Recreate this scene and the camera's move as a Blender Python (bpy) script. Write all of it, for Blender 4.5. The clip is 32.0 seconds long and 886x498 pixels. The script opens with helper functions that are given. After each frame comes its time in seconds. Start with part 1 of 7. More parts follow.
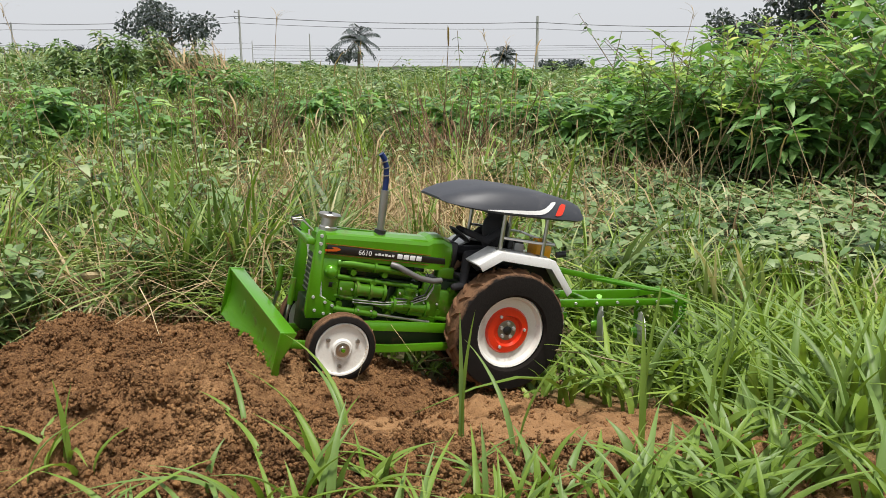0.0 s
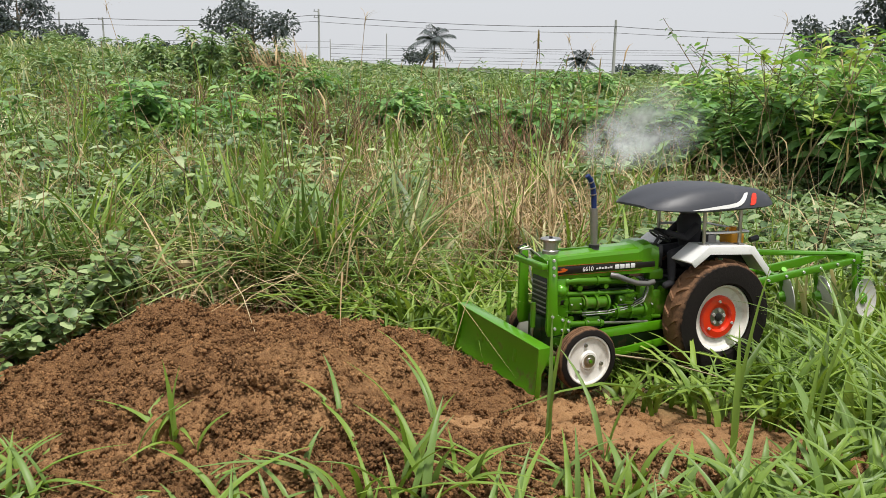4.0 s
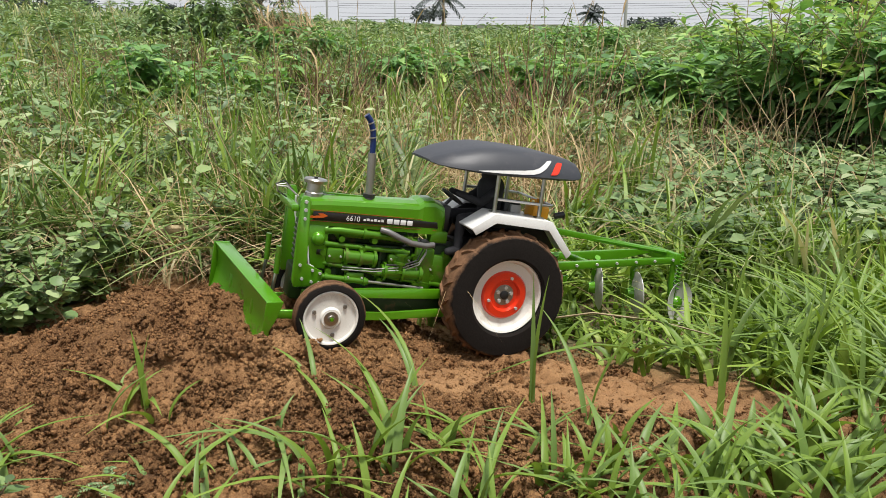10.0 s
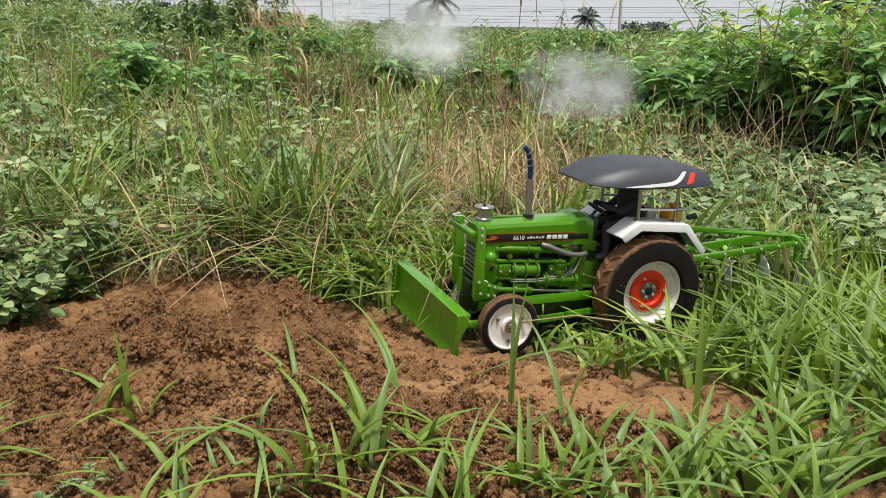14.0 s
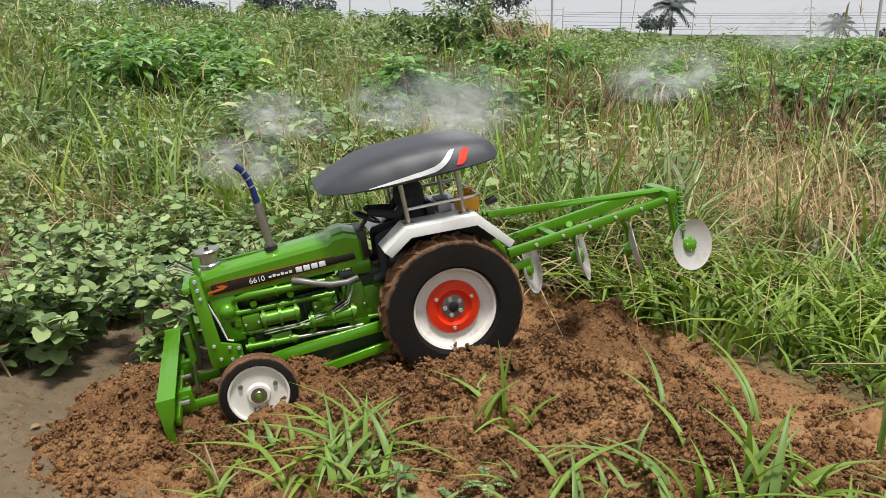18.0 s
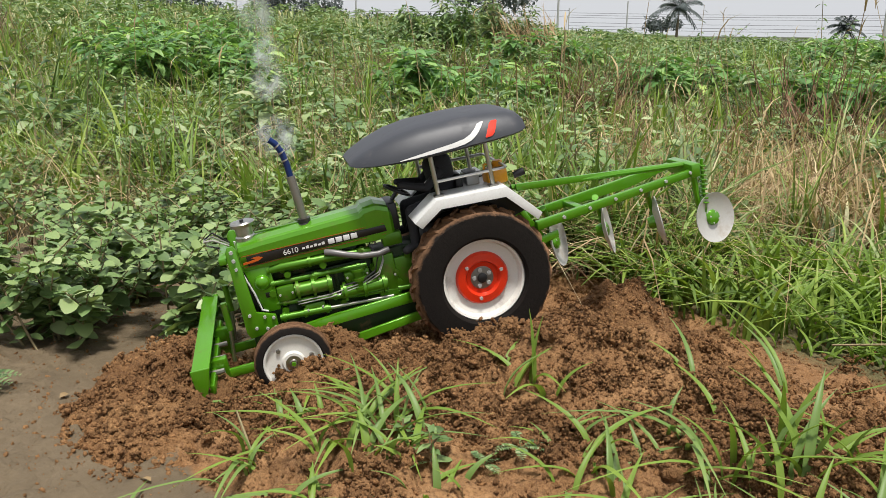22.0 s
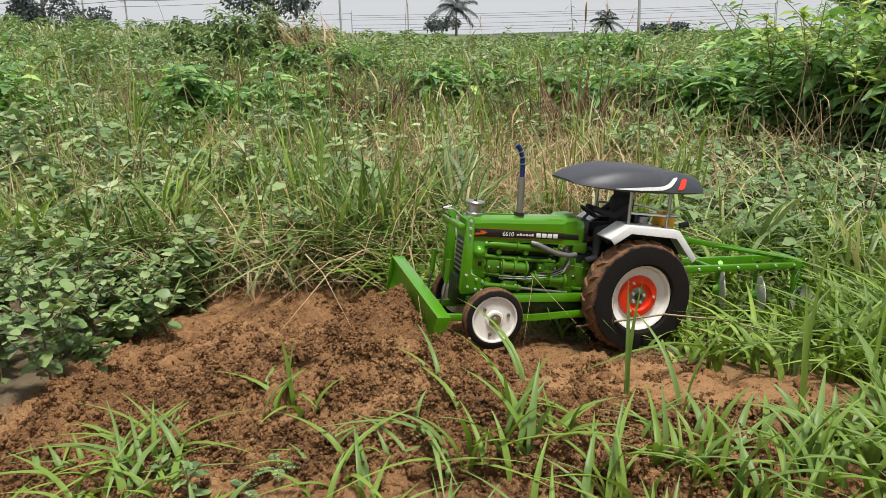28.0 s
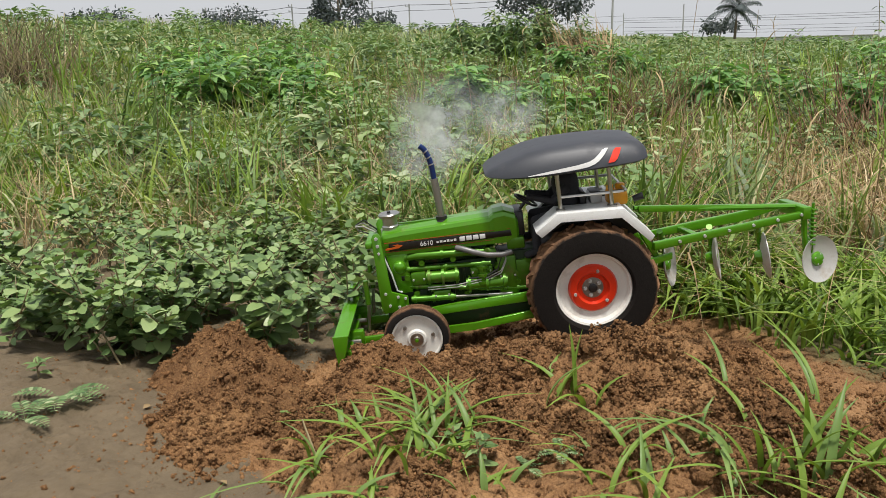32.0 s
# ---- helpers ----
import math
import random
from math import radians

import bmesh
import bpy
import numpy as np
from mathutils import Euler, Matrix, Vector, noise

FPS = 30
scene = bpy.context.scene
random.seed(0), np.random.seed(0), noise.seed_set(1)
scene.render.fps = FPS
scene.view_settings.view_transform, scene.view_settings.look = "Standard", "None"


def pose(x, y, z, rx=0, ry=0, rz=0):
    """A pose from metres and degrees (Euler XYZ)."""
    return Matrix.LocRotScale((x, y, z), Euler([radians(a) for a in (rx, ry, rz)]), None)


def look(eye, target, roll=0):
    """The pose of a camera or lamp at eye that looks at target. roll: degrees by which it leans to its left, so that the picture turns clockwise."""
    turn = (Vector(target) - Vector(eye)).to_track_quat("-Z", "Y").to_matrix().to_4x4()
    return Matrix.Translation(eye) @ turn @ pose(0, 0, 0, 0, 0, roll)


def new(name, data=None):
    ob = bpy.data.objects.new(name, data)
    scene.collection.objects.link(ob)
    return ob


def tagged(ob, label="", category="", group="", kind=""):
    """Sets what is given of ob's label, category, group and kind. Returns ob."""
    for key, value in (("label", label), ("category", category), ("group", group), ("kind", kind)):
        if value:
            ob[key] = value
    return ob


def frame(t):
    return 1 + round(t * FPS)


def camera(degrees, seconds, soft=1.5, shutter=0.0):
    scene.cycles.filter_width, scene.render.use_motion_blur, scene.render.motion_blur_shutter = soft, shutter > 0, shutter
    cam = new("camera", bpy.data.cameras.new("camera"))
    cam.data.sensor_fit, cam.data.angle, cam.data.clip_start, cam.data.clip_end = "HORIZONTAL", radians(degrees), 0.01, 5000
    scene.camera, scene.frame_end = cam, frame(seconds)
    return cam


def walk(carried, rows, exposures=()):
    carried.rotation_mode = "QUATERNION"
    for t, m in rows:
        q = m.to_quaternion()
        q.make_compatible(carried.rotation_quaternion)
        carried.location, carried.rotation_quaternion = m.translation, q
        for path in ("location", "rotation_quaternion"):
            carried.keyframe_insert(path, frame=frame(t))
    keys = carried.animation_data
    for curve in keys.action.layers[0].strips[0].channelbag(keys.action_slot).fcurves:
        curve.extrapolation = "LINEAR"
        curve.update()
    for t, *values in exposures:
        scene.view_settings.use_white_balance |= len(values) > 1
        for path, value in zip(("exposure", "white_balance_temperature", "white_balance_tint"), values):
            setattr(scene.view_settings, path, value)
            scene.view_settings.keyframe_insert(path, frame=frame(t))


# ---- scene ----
cam = camera(56.9, 32.0, soft=0.55)
# the path of the hand-held camera: seconds, eye, target, roll
PATH = [
    (0, (-0.025, 0.065, 0.507), (-0.031, 2.018, 0.077), -0.4),
    (0.5, (-0.002, 0.062, 0.508), (-0.021, 2.015, 0.079), -0.4),
    (1, (0.006, 0.047, 0.513), (-0.132, 1.996, 0.084), -0.7),
    (1.5, (-0.024, 0.025, 0.518), (-0.463, 1.929, 0.093), -1.1),
    (2, (-0.065, 0.009, 0.52), (-0.648, 1.875, 0.097), -0.3),
    (2.5, (-0.086, 0.008, 0.519), (-0.7, 1.865, 0.098), 0.2),
    (3, (-0.079, 0.02, 0.508), (-0.655, 1.888, 0.086), 0.7),
    (3.5, (-0.074, 0.038, 0.507), (-0.441, 1.958, 0.082), 1.7),
    (4, (-0.06, 0.053, 0.508), (-0.23, 2.0, 0.081), 0.9),
    (4.5, (-0.063, 0.059, 0.519), (-0.139, 2.011, 0.091), 1.0),
    (6.5, (0.001, 0.123, 0.477), (-0.01, 2.072, 0.026), 0.1),
    (7, (-0.003, 0.122, 0.481), (-0.015, 2.067, 0.012), -0.1),
    (7.5, (-0.003, 0.122, 0.484), (-0.014, 2.062, 0.0), -0.3),
    (8, (-0.014, 0.117, 0.486), (-0.035, 2.054, -0.011), -0.2),
    (8.5, (-0.011, 0.113, 0.49), (-0.044, 2.049, -0.013), -0.4),
    (9, (-0.006, 0.113, 0.491), (-0.062, 2.044, -0.025), -0.4),
    (9.5, (-0.007, 0.101, 0.497), (-0.09, 2.031, -0.023), -0.1),
    (10, (-0.019, 0.086, 0.503), (-0.218, 2.006, -0.019), -0.3),
    (10.5, (-0.039, 0.071, 0.511), (-0.36, 1.974, -0.014), -0.5),
    (11, (-0.066, 0.052, 0.515), (-0.507, 1.93, -0.014), -0.3),
    (11.5, (-0.101, 0.032, 0.522), (-0.651, 1.88, -0.008), -0.4),
    (12, (-0.103, 0.035, 0.52), (-0.67, 1.877, -0.013), 0.1),
    (12.5, (-0.081, 0.047, 0.512), (-0.643, 1.89, -0.022), 0.4),
    (13, (-0.063, 0.057, 0.515), (-0.537, 1.926, -0.017), 0.8),
    (13.5, (-0.033, 0.068, 0.514), (-0.347, 1.971, -0.014), 0.6),
    (14, (-0.005, 0.076, 0.507), (-0.185, 1.999, -0.012), 0.5),
    (14.5, (-0.016, 0.085, 0.495), (-0.142, 2.015, -0.012), -0.4),
    (16.5, (-0.147, 0.067, 0.516), (-0.395, 1.99, 0.026), -0.6),
    (17, (-0.156, 0.063, 0.522), (-0.485, 1.974, 0.032), -0.6),
    (17.5, (-0.172, 0.042, 0.523), (-0.695, 1.909, 0.031), -0.1),
    (18, (-0.184, 0.019, 0.532), (-0.87, 1.829, 0.029), 0.2),
    (18.5, (-0.184, 0.017, 0.535), (-0.891, 1.816, 0.024), 0.6),
    (19, (-0.182, 0.016, 0.532), (-0.899, 1.81, 0.015), 1.4),
    (19.5, (-0.186, 0.008, 0.537), (-0.91, 1.798, 0.018), 1.9),
    (20, (-0.189, -0.001, 0.531), (-0.909, 1.791, 0.01), 1.8),
    (20.5, (-0.197, -0.002, 0.512), (-0.906, 1.795, -0.007), 1.1),
    (21, (-0.202, -0.002, 0.499), (-0.9, 1.801, -0.017), 0.7),
    (21.5, (-0.206, -0.004, 0.495), (-0.904, 1.8, -0.015), 0.5),
    (22, (-0.209, -0.006, 0.497), (-0.904, 1.801, -0.006), 0.6),
    (22.5, (-0.208, -0.007, 0.5), (-0.896, 1.804, 0.004), 0.7),
    (23, (-0.2, -0.004, 0.5), (-0.88, 1.812, 0.01), 0.5),
    (23.5, (-0.194, -0.001, 0.503), (-0.855, 1.824, 0.019), -0.2),
    (24, (-0.177, -0.002, 0.51), (-0.72, 1.86, 0.021), -0.3),
    (24.5, (-0.137, 0.003, 0.512), (-0.518, 1.904, 0.021), -0.7),
    (25, (-0.115, 0.001, 0.514), (-0.363, 1.922, 0.017), -0.8),
    (25.5, (-0.117, -0.005, 0.518), (-0.318, 1.921, 0.018), -1.4),
    (27.5, (-0.129, -0.03, 0.535), (-0.361, 1.893, 0.034), -1.8),
    (28, (-0.124, -0.03, 0.533), (-0.364, 1.892, 0.033), -1.7),
    (28.5, (-0.121, -0.035, 0.535), (-0.376, 1.886, 0.041), -1.5),
    (29, (-0.131, -0.044, 0.538), (-0.488, 1.862, 0.048), -1.8),
    (29.5, (-0.147, -0.055, 0.538), (-0.607, 1.829, 0.049), -1.8),
    (30, (-0.162, -0.063, 0.539), (-0.736, 1.79, 0.052), -1.7),
    (30.5, (-0.173, -0.071, 0.538), (-0.871, 1.74, 0.053), -1.5),
    (31, (-0.167, -0.083, 0.539), (-0.959, 1.69, 0.061), -1.9),
    (31.5, (-0.171, -0.077, 0.537), (-0.996, 1.681, 0.058), -1.4),
    (32, (-0.167, -0.071, 0.531), (-0.993, 1.687, 0.053), -1.4),
]
walk(cam, [(t, look(eye, target, roll)) for t, eye, target, roll in PATH],
     exposures=[(0, 0.37), (3, 0.34), (4, 0.38), (7, 0.56), (8, 0.46), (10, 0.4), (13, 0.32), (18, 0.36), (24, 0.36), (28, 0.34), (32, 0.22)])

# ---- light ----
world = bpy.data.worlds.new("world")
scene.world = world
world.use_nodes = True
wn = world.node_tree.nodes
wl = world.node_tree.links
bg = wn["Background"]
sky = wn.new("ShaderNodeTexSky")
sky.sky_type, sky.sun_disc = "NISHITA", False
sky.sun_elevation, sky.sun_rotation = radians(73), radians(218)
sky.dust_density = 4.0
# thin overcast: the clear sky seen through a veil of even cloud
veil = wn.new("ShaderNodeMix")
veil.data_type = "RGBA"
veil.inputs[0].default_value = 0.88
veil.inputs[7].default_value = (6.3, 6.45, 6.75, 1)
wl.new(sky.outputs[0], veil.inputs[6])
wl.new(veil.outputs[2], bg.inputs["Color"])
bg.inputs["Strength"].default_value = 0.092
sun_data = bpy.data.lights.new("sun", "SUN")
sun_data.energy, sun_data.angle, sun_data.color = 3.9, radians(10), (1.0, 0.96, 0.9)
sun = new("sun", sun_data)
sun.matrix_world = look((0, 0, 20), (0, 0, 0)) @ pose(0, 0, 0)
sun.rotation_euler = (radians(13), radians(10), 0.0)


# ---- materials ----
def shader(name, rough=0.5, metal=0.0, spec=0.5):
    m = bpy.data.materials.new(name)
    m.use_nodes = True
    n, l = m.node_tree.nodes, m.node_tree.links
    p = n["Principled BSDF"]
    p.inputs["Roughness"].default_value = rough
    p.inputs["Metallic"].default_value = metal
    p.inputs["Specular IOR Level"].default_value = spec
    return m, n, l, p


def coords(n, l, kind="Object", scale=1.0):
    c = n.new("ShaderNodeTexCoord")
    m = n.new("ShaderNodeMapping")
    m.inputs["Scale"].default_value = (scale,) * 3
    l.new(c.outputs[kind], m.inputs[0])
    return m.outputs[0]


def noise_at(n, l, vec, scale, detail=4.0, rough=0.6):
    t = n.new("ShaderNodeTexNoise")
    t.inputs["Scale"].default_value = scale
    t.inputs["Detail"].default_value = detail
    t.inputs["Roughness"].default_value = rough
    l.new(vec, t.inputs["Vector"])
    return t.outputs["Fac"]


def ramp(n, l, fac, stops):
    r = n.new("ShaderNodeValToRGB")
    while len(r.color_ramp.elements) < len(stops):
        r.color_ramp.elements.new(0.5)
    for e, (at, col) in zip(r.color_ramp.elements, stops):
        e.position = at
        e.color = (*col, 1) if len(col) == 3 else col
    l.new(fac, r.inputs[0])
    return r.outputs[0]


def mixed(n, l, fac, a, b, how="MIX"):
    m = n.new("ShaderNodeMix")
    m.data_type, m.blend_type = "RGBA", how
    for sock, v in ((m.inputs[0], fac), (m.inputs[6], a), (m.inputs[7], b)):
        if isinstance(v, bpy.types.NodeSocket):
            l.new(v, sock)
        elif isinstance(v, (int, float)):
            sock.default_value = v
        else:
            sock.default_value = (*v, 1)
    return m.outputs[2]


def math_node(n, l, op, a, b=0.0, c=0.0, clamp=False):
    m = n.new("ShaderNodeMath")
    m.operation, m.use_clamp = op, clamp
    for sock, v in zip(m.inputs, (a, b, c)):
        if isinstance(v, bpy.types.NodeSocket):
            l.new(v, sock)
        else:
            sock.default_value = v
    return m.outputs[0]


def bump(n, l, p, height, strength, distance):
    b = n.new("ShaderNodeBump")
    b.inputs["Strength"].default_value = strength
    b.inputs["Distance"].default_value = distance
    l.new(height, b.inputs["Height"])
    l.new(b.outputs[0], p.inputs["Normal"])


def paint(name, col, rough=0.3, metal=0.0, dirt=0.25, dirt_col=(0.16, 0.085, 0.045), coat=0.0):
    """Paint with fine orange peel, scuffs and a film of dried soil in patches."""
    m, n, l, p = shader(name, rough, metal)
    v = coords(n, l)
    big = noise_at(n, l, v, 35.0, 5.0, 0.7)
    fine = noise_at(n, l, v, 420.0, 3.0)
    lo = tuple(c * 0.82 for c in col)
    base = mixed(n, l, fine, lo, col)
    spots = ramp(n, l, big, [(0.56, (0, 0, 0)), (0.74, (1, 1, 1))])
    amount = math_node(n, l, "MULTIPLY", spots, dirt)
    l.new(mixed(n, l, amount, base, dirt_col), p.inputs["Base Color"])
    l.new(math_node(n, l, "ADD", math_node(n, l, "MULTIPLY", amount, 0.6), rough), p.inputs["Roughness"])
    p.inputs["Coat Weight"].default_value = coat
    p.inputs["Coat Roughness"].default_value = 0.12
    bump(n, l, p, fine, 0.06, 0.0006)
    return m


def soil_colours(n, l, v):
    """Red-brown loam: damp dark lumps, paler dry crust, orange grains."""
    a = noise_at(n, l, v, 6.0, 6.0, 0.7)
    b = noise_at(n, l, v, 75.0, 6.0, 0.75)
    c = noise_at(n, l, v, 380.0, 4.0, 0.75)
    col = ramp(n, l, a, [(0.3, (0.152, 0.076, 0.033)), (0.5, (0.295, 0.157, 0.069)), (0.7, (0.45, 0.265, 0.123))])
    col = mixed(n, l, ramp(n, l, b, [(0.38, (0, 0, 0)), (0.62, (0.85, 0.85, 0.85))]), col, (0.158, 0.078, 0.035))
    col = mixed(n, l, ramp(n, l, c, [(0.46, (0, 0, 0)), (0.7, (0.5, 0.5, 0.5))]), col, (0.435, 0.252, 0.113))
    col = mixed(n, l, ramp(n, l, c, [(0.32, (0.55, 0.55, 0.55)), (0.46, (0, 0, 0))]), col, (0.055, 0.029, 0.016))
    return col, b, c


def soil_material(name="soil"):
    m, n, l, p = shader(name, 0.95, 0.0, 0.2)
    col, b, c = soil_colours(n, l, coords(n, l))
    isl = n.new("ShaderNodeNewGeometry")
    shade = ramp(n, l, isl.outputs["Random Per Island"], [(0.0, (0.72, 0.70, 0.68)), (0.6, (1.03, 1.01, 0.98)), (1.0, (1.38, 1.34, 1.28))])
    l.new(mixed(n, l, 1.0, col, shade, "MULTIPLY"), p.inputs["Base Color"])
    bump(n, l, p, math_node(n, l, "ADD", b, math_node(n, l, "MULTIPLY", c, 0.7)), 1.0, 0.006)
    return m


def ground_material():
    """Loam in the dug strip, grey-brown wet mud at its end, mossy litter in the field."""
    m, n, l, p = shader("ground", 0.92, 0.0, 0.25)
    v = coords(n, l)
    col, b, c = soil_colours(n, l, v)
    sep = n.new("ShaderNodeSeparateXYZ")
    l.new(v, sep.inputs[0])
    wob = math_node(n, l, "MULTIPLY", math_node(n, l, "SUBTRACT", noise_at(n, l, v, 4.5, 4.0), 0.5), 0.55)
    x, y = sep.outputs[0], sep.outputs[1]
    # pale trodden clay in the middle of the strip
    dx = math_node(n, l, "DIVIDE", math_node(n, l, "SUBTRACT", x, 0.05), 0.5)
    dy = math_node(n, l, "DIVIDE", math_node(n, l, "SUBTRACT", y, 1.2), 0.17)
    rr = math_node(n, l, "ADD", math_node(n, l, "MULTIPLY", dx, dx), math_node(n, l, "MULTIPLY", dy, dy))
    clay = math_node(n, l, "SUBTRACT", 1.0, math_node(n, l, "ADD", rr, wob), clamp=True)
    col = mixed(n, l, math_node(n, l, "MULTIPLY", clay, 0.6), col, (0.33, 0.185, 0.085))
    # mud flat
    slope = math_node(n, l, "MULTIPLY_ADD", y, -2.0, 0.62)
    e = math_node(n, l, "ADD", math_node(n, l, "SUBTRACT", math_node(n, l, "MAXIMUM", slope, -0.95), x), math_node(n, l, "MULTIPLY", wob, 0.25))
    mud = ramp(n, l, math_node(n, l, "ADD", e, 0.5), [(0.49, (0, 0, 0)), (0.515, (1, 1, 1))])
    mudcol = mixed(n, l, noise_at(n, l, v, 22.0, 6.0, 0.7), (0.075, 0.056, 0.034), (0.215, 0.162, 0.1))
    # field litter beyond the strip
    slant = math_node(n, l, "MINIMUM", math_node(n, l, "MAXIMUM", math_node(n, l, "ADD", x, 0.55), 0.0), 0.6)
    tail = math_node(n, l, "MAXIMUM", math_node(n, l, "SUBTRACT", x, 0.05), 0.0)
    far = math_node(n, l, "ADD", math_node(n, l, "MULTIPLY_ADD", slant, 0.75, y), math_node(n, l, "MULTIPLY_ADD", tail, 0.28, math_node(n, l, "MULTIPLY", wob, 0.5)))
    field = ramp(n, l, math_node(n, l, "MULTIPLY", far, 0.25), [(0.45, (0, 0, 0)), (0.475, (1, 1, 1))])
    # the same litter all round, past the dug place
    ox, oy = math_node(n, l, "ADD", x, 0.3), math_node(n, l, "SUBTRACT", y, 1.0)
    out2 = math_node(n, l, "ADD", math_node(n, l, "MULTIPLY", ox, ox), math_node(n, l, "MULTIPLY", oy, oy))
    ring = ramp(n, l, math_node(n, l, "MULTIPLY", math_node(n, l, "ADD", out2, wob), 0.1), [(0.28, (0, 0, 0)), (0.45, (1, 1, 1))])
    field = math_node(n, l, "MAXIMUM", field, ring)
    litter = mixed(n, l, noise_at(n, l, v, 9.0, 6.0, 0.75), (0.045, 0.06, 0.02), (0.2, 0.155, 0.08))
    green = ramp(n, l, noise_at(n, l, v, 0.35, 5.0, 0.6), [(0.35, (0.06, 0.09, 0.025)), (0.65, (0.12, 0.15, 0.045))])
    dist = ramp(n, l, math_node(n, l, "MULTIPLY", y, 0.05), [(0.1, (0, 0, 0)), (0.5, (1, 1, 1))])
    litter = mixed(n, l, dist, litter, green)
    col = mixed(n, l, mud, col, mudcol)
    col = mixed(n, l, field, col, litter)
    l.new(col, p.inputs["Base Color"])
    rough = math_node(n, l, "SUBTRACT", 0.95, math_node(n, l, "MULTIPLY", mud, 0.3))
    l.new(rough, p.inputs["Roughness"])
    bump(n, l, p, math_node(n, l, "ADD", b, math_node(n, l, "MULTIPLY", c, 0.7)), 1.0, 0.0032)
    return m


def leaf_material(name, stops, gloss=0.45, through_light=0.3, spot=(0.30, 0.22, 0.08), spots=0.12, gain=1.6):
    """Leaf: colour by plant, veins and stains by noise, some light shining through."""
    m, n, l, p = shader(name, gloss, 0.0, 0.4)
    geo = n.new("ShaderNodeNewGeometry")
    v = coords(n, l)
    big = noise_at(n, l, v, 1.9, 4.0, 0.7)
    fac = math_node(n, l, "ADD", math_node(n, l, "MULTIPLY", geo.outputs["Random Per Island"], 0.56), math_node(n, l, "MULTIPLY", math_node(n, l, "SUBTRACT", math_node(n, l, "MULTIPLY", big, 2.0), 0.5), 0.46))
    col = ramp(n, l, fac, [(at, (rgb[0] * gain * 1.05 * k, rgb[1] * gain * 0.99 * k, rgb[2] * gain * 1.58 * k)) for at, rgb in stops for k in (0.7 if at < 0.3 else 1.15 if at > 0.8 else 1.0,)])
    fleck = ramp(n, l, noise_at(n, l, v, 130.0, 4.0, 0.7), [(0.6, (0, 0, 0)), (0.78, (1, 1, 1))])
    col = mixed(n, l, math_node(n, l, "MULTIPLY", fleck, spots * 4), col, spot)
    l.new(col, p.inputs["Base Color"])
    tr = n.new("ShaderNodeBsdfTranslucent")
    l.new(mixed(n, l, 1.0, col, (1.15, 1.2, 0.6), "MULTIPLY"), tr.inputs["Color"])
    mx = n.new("ShaderNodeMixShader")
    mx.inputs[0].default_value = through_light * 0.8
    l.new(p.outputs[0], mx.inputs[1])
    l.new(tr.outputs[0], mx.inputs[2])
    l.new(mx.outputs[0], n["Material Output"].inputs["Surface"])
    return m


def plain(name, a, b, rough, metal=0.0, scale=60.0):
    m, n, l, p = shader(name, rough, metal)
    v = coords(n, l)
    f = noise_at(n, l, v, scale, 5.0)
    l.new(mixed(n, l, f, a, b), p.inputs["Base Color"])
    bump(n, l, p, f, 0.15, 0.001)
    return m


GREEN = paint("lime_green_paint", (0.092, 0.305, 0.006), 0.28, 0.3, 0.4, coat=0.5)
SCUFFED = paint("soil_smeared_green_paint", (0.092, 0.305, 0.006), 0.34, 0.2, 0.85, coat=0.2)
GREEN_DARK = paint("green_cast_metal", (0.072, 0.215, 0.005), 0.36, 0.4, 0.8, coat=0.2)
# lime paint darkened to carry the engine bay's shade, with soil patches over it
SHADE_GREEN = paint("grimy_shade_green", (0.012, 0.035, 0.005), 0.5, 0.3, 0.9)
WHITE = paint("white_paint", (0.72, 0.72, 0.70), 0.35, 0.0, 0.3)
RIM = paint("soiled_white_rim", (0.76, 0.74, 0.68), 0.4, 0.0, 0.4, (0.24, 0.17, 0.11))
PIN = paint("decal_red_line", (0.30, 0.03, 0.01), 0.35, 0.0, 0.1)
RED = paint("red_paint", (0.75, 0.035, 0.008), 0.3, 0.0, 0.15, coat=0.3)
NAVY = paint("dark_canopy_plastic", (0.034, 0.037, 0.046), 0.5, 0.0, 0.3, (0.14, 0.13, 0.13))
BLACK = paint("black_plastic", (0.012, 0.012, 0.013), 0.42, 0.0, 0.2)
STEEL = paint("bare_steel", (0.5, 0.49, 0.46), 0.3, 1.0, 0.3)
BOLT = paint("zinc_bolt", (0.55, 0.55, 0.53), 0.35, 0.35, 0.2)
DULL = paint("worn_grey_steel", (0.34, 0.33, 0.30), 0.42, 0.9, 0.5)
PALE = paint("pale_plow_disc", (0.52, 0.51, 0.48), 0.38, 0.2, 0.5, (0.3, 0.22, 0.14))
BLUE = paint("blued_pipe", (0.008, 0.03, 0.14), 0.3, 0.3, 0.1)
HOSE = paint("grey_hose", (0.17, 0.165, 0.16), 0.4, 0.3, 0.2)
WIRE = paint("pale_cable", (0.36, 0.35, 0.32), 0.4, 0.0, 0.2)
ORANGE = paint("orange_plastic", (0.80, 0.36, 0.02), 0.35, 0.0, 0.15)
AMBER = paint("decal_orange", (0.55, 0.10, 0.01), 0.35, 0.0, 0.05)
INK = paint("decal_black", (0.01, 0.008, 0.007), 0.3, 0.0, 0.1)
CLOTH = plain("black_cloth", (0.012, 0.012, 0.014), (0.028, 0.028, 0.032), 0.85, 0.0, 300.0)
SOIL = soil_material()
GROUND = ground_material()
CONCRETE = plain("pole_concrete", (0.30, 0.30, 0.29), (0.42, 0.42, 0.41), 0.9, 0.0, 8.0)
CABLE = plain("cable", (0.10, 0.10, 0.11), (0.16, 0.16, 0.17), 0.6)
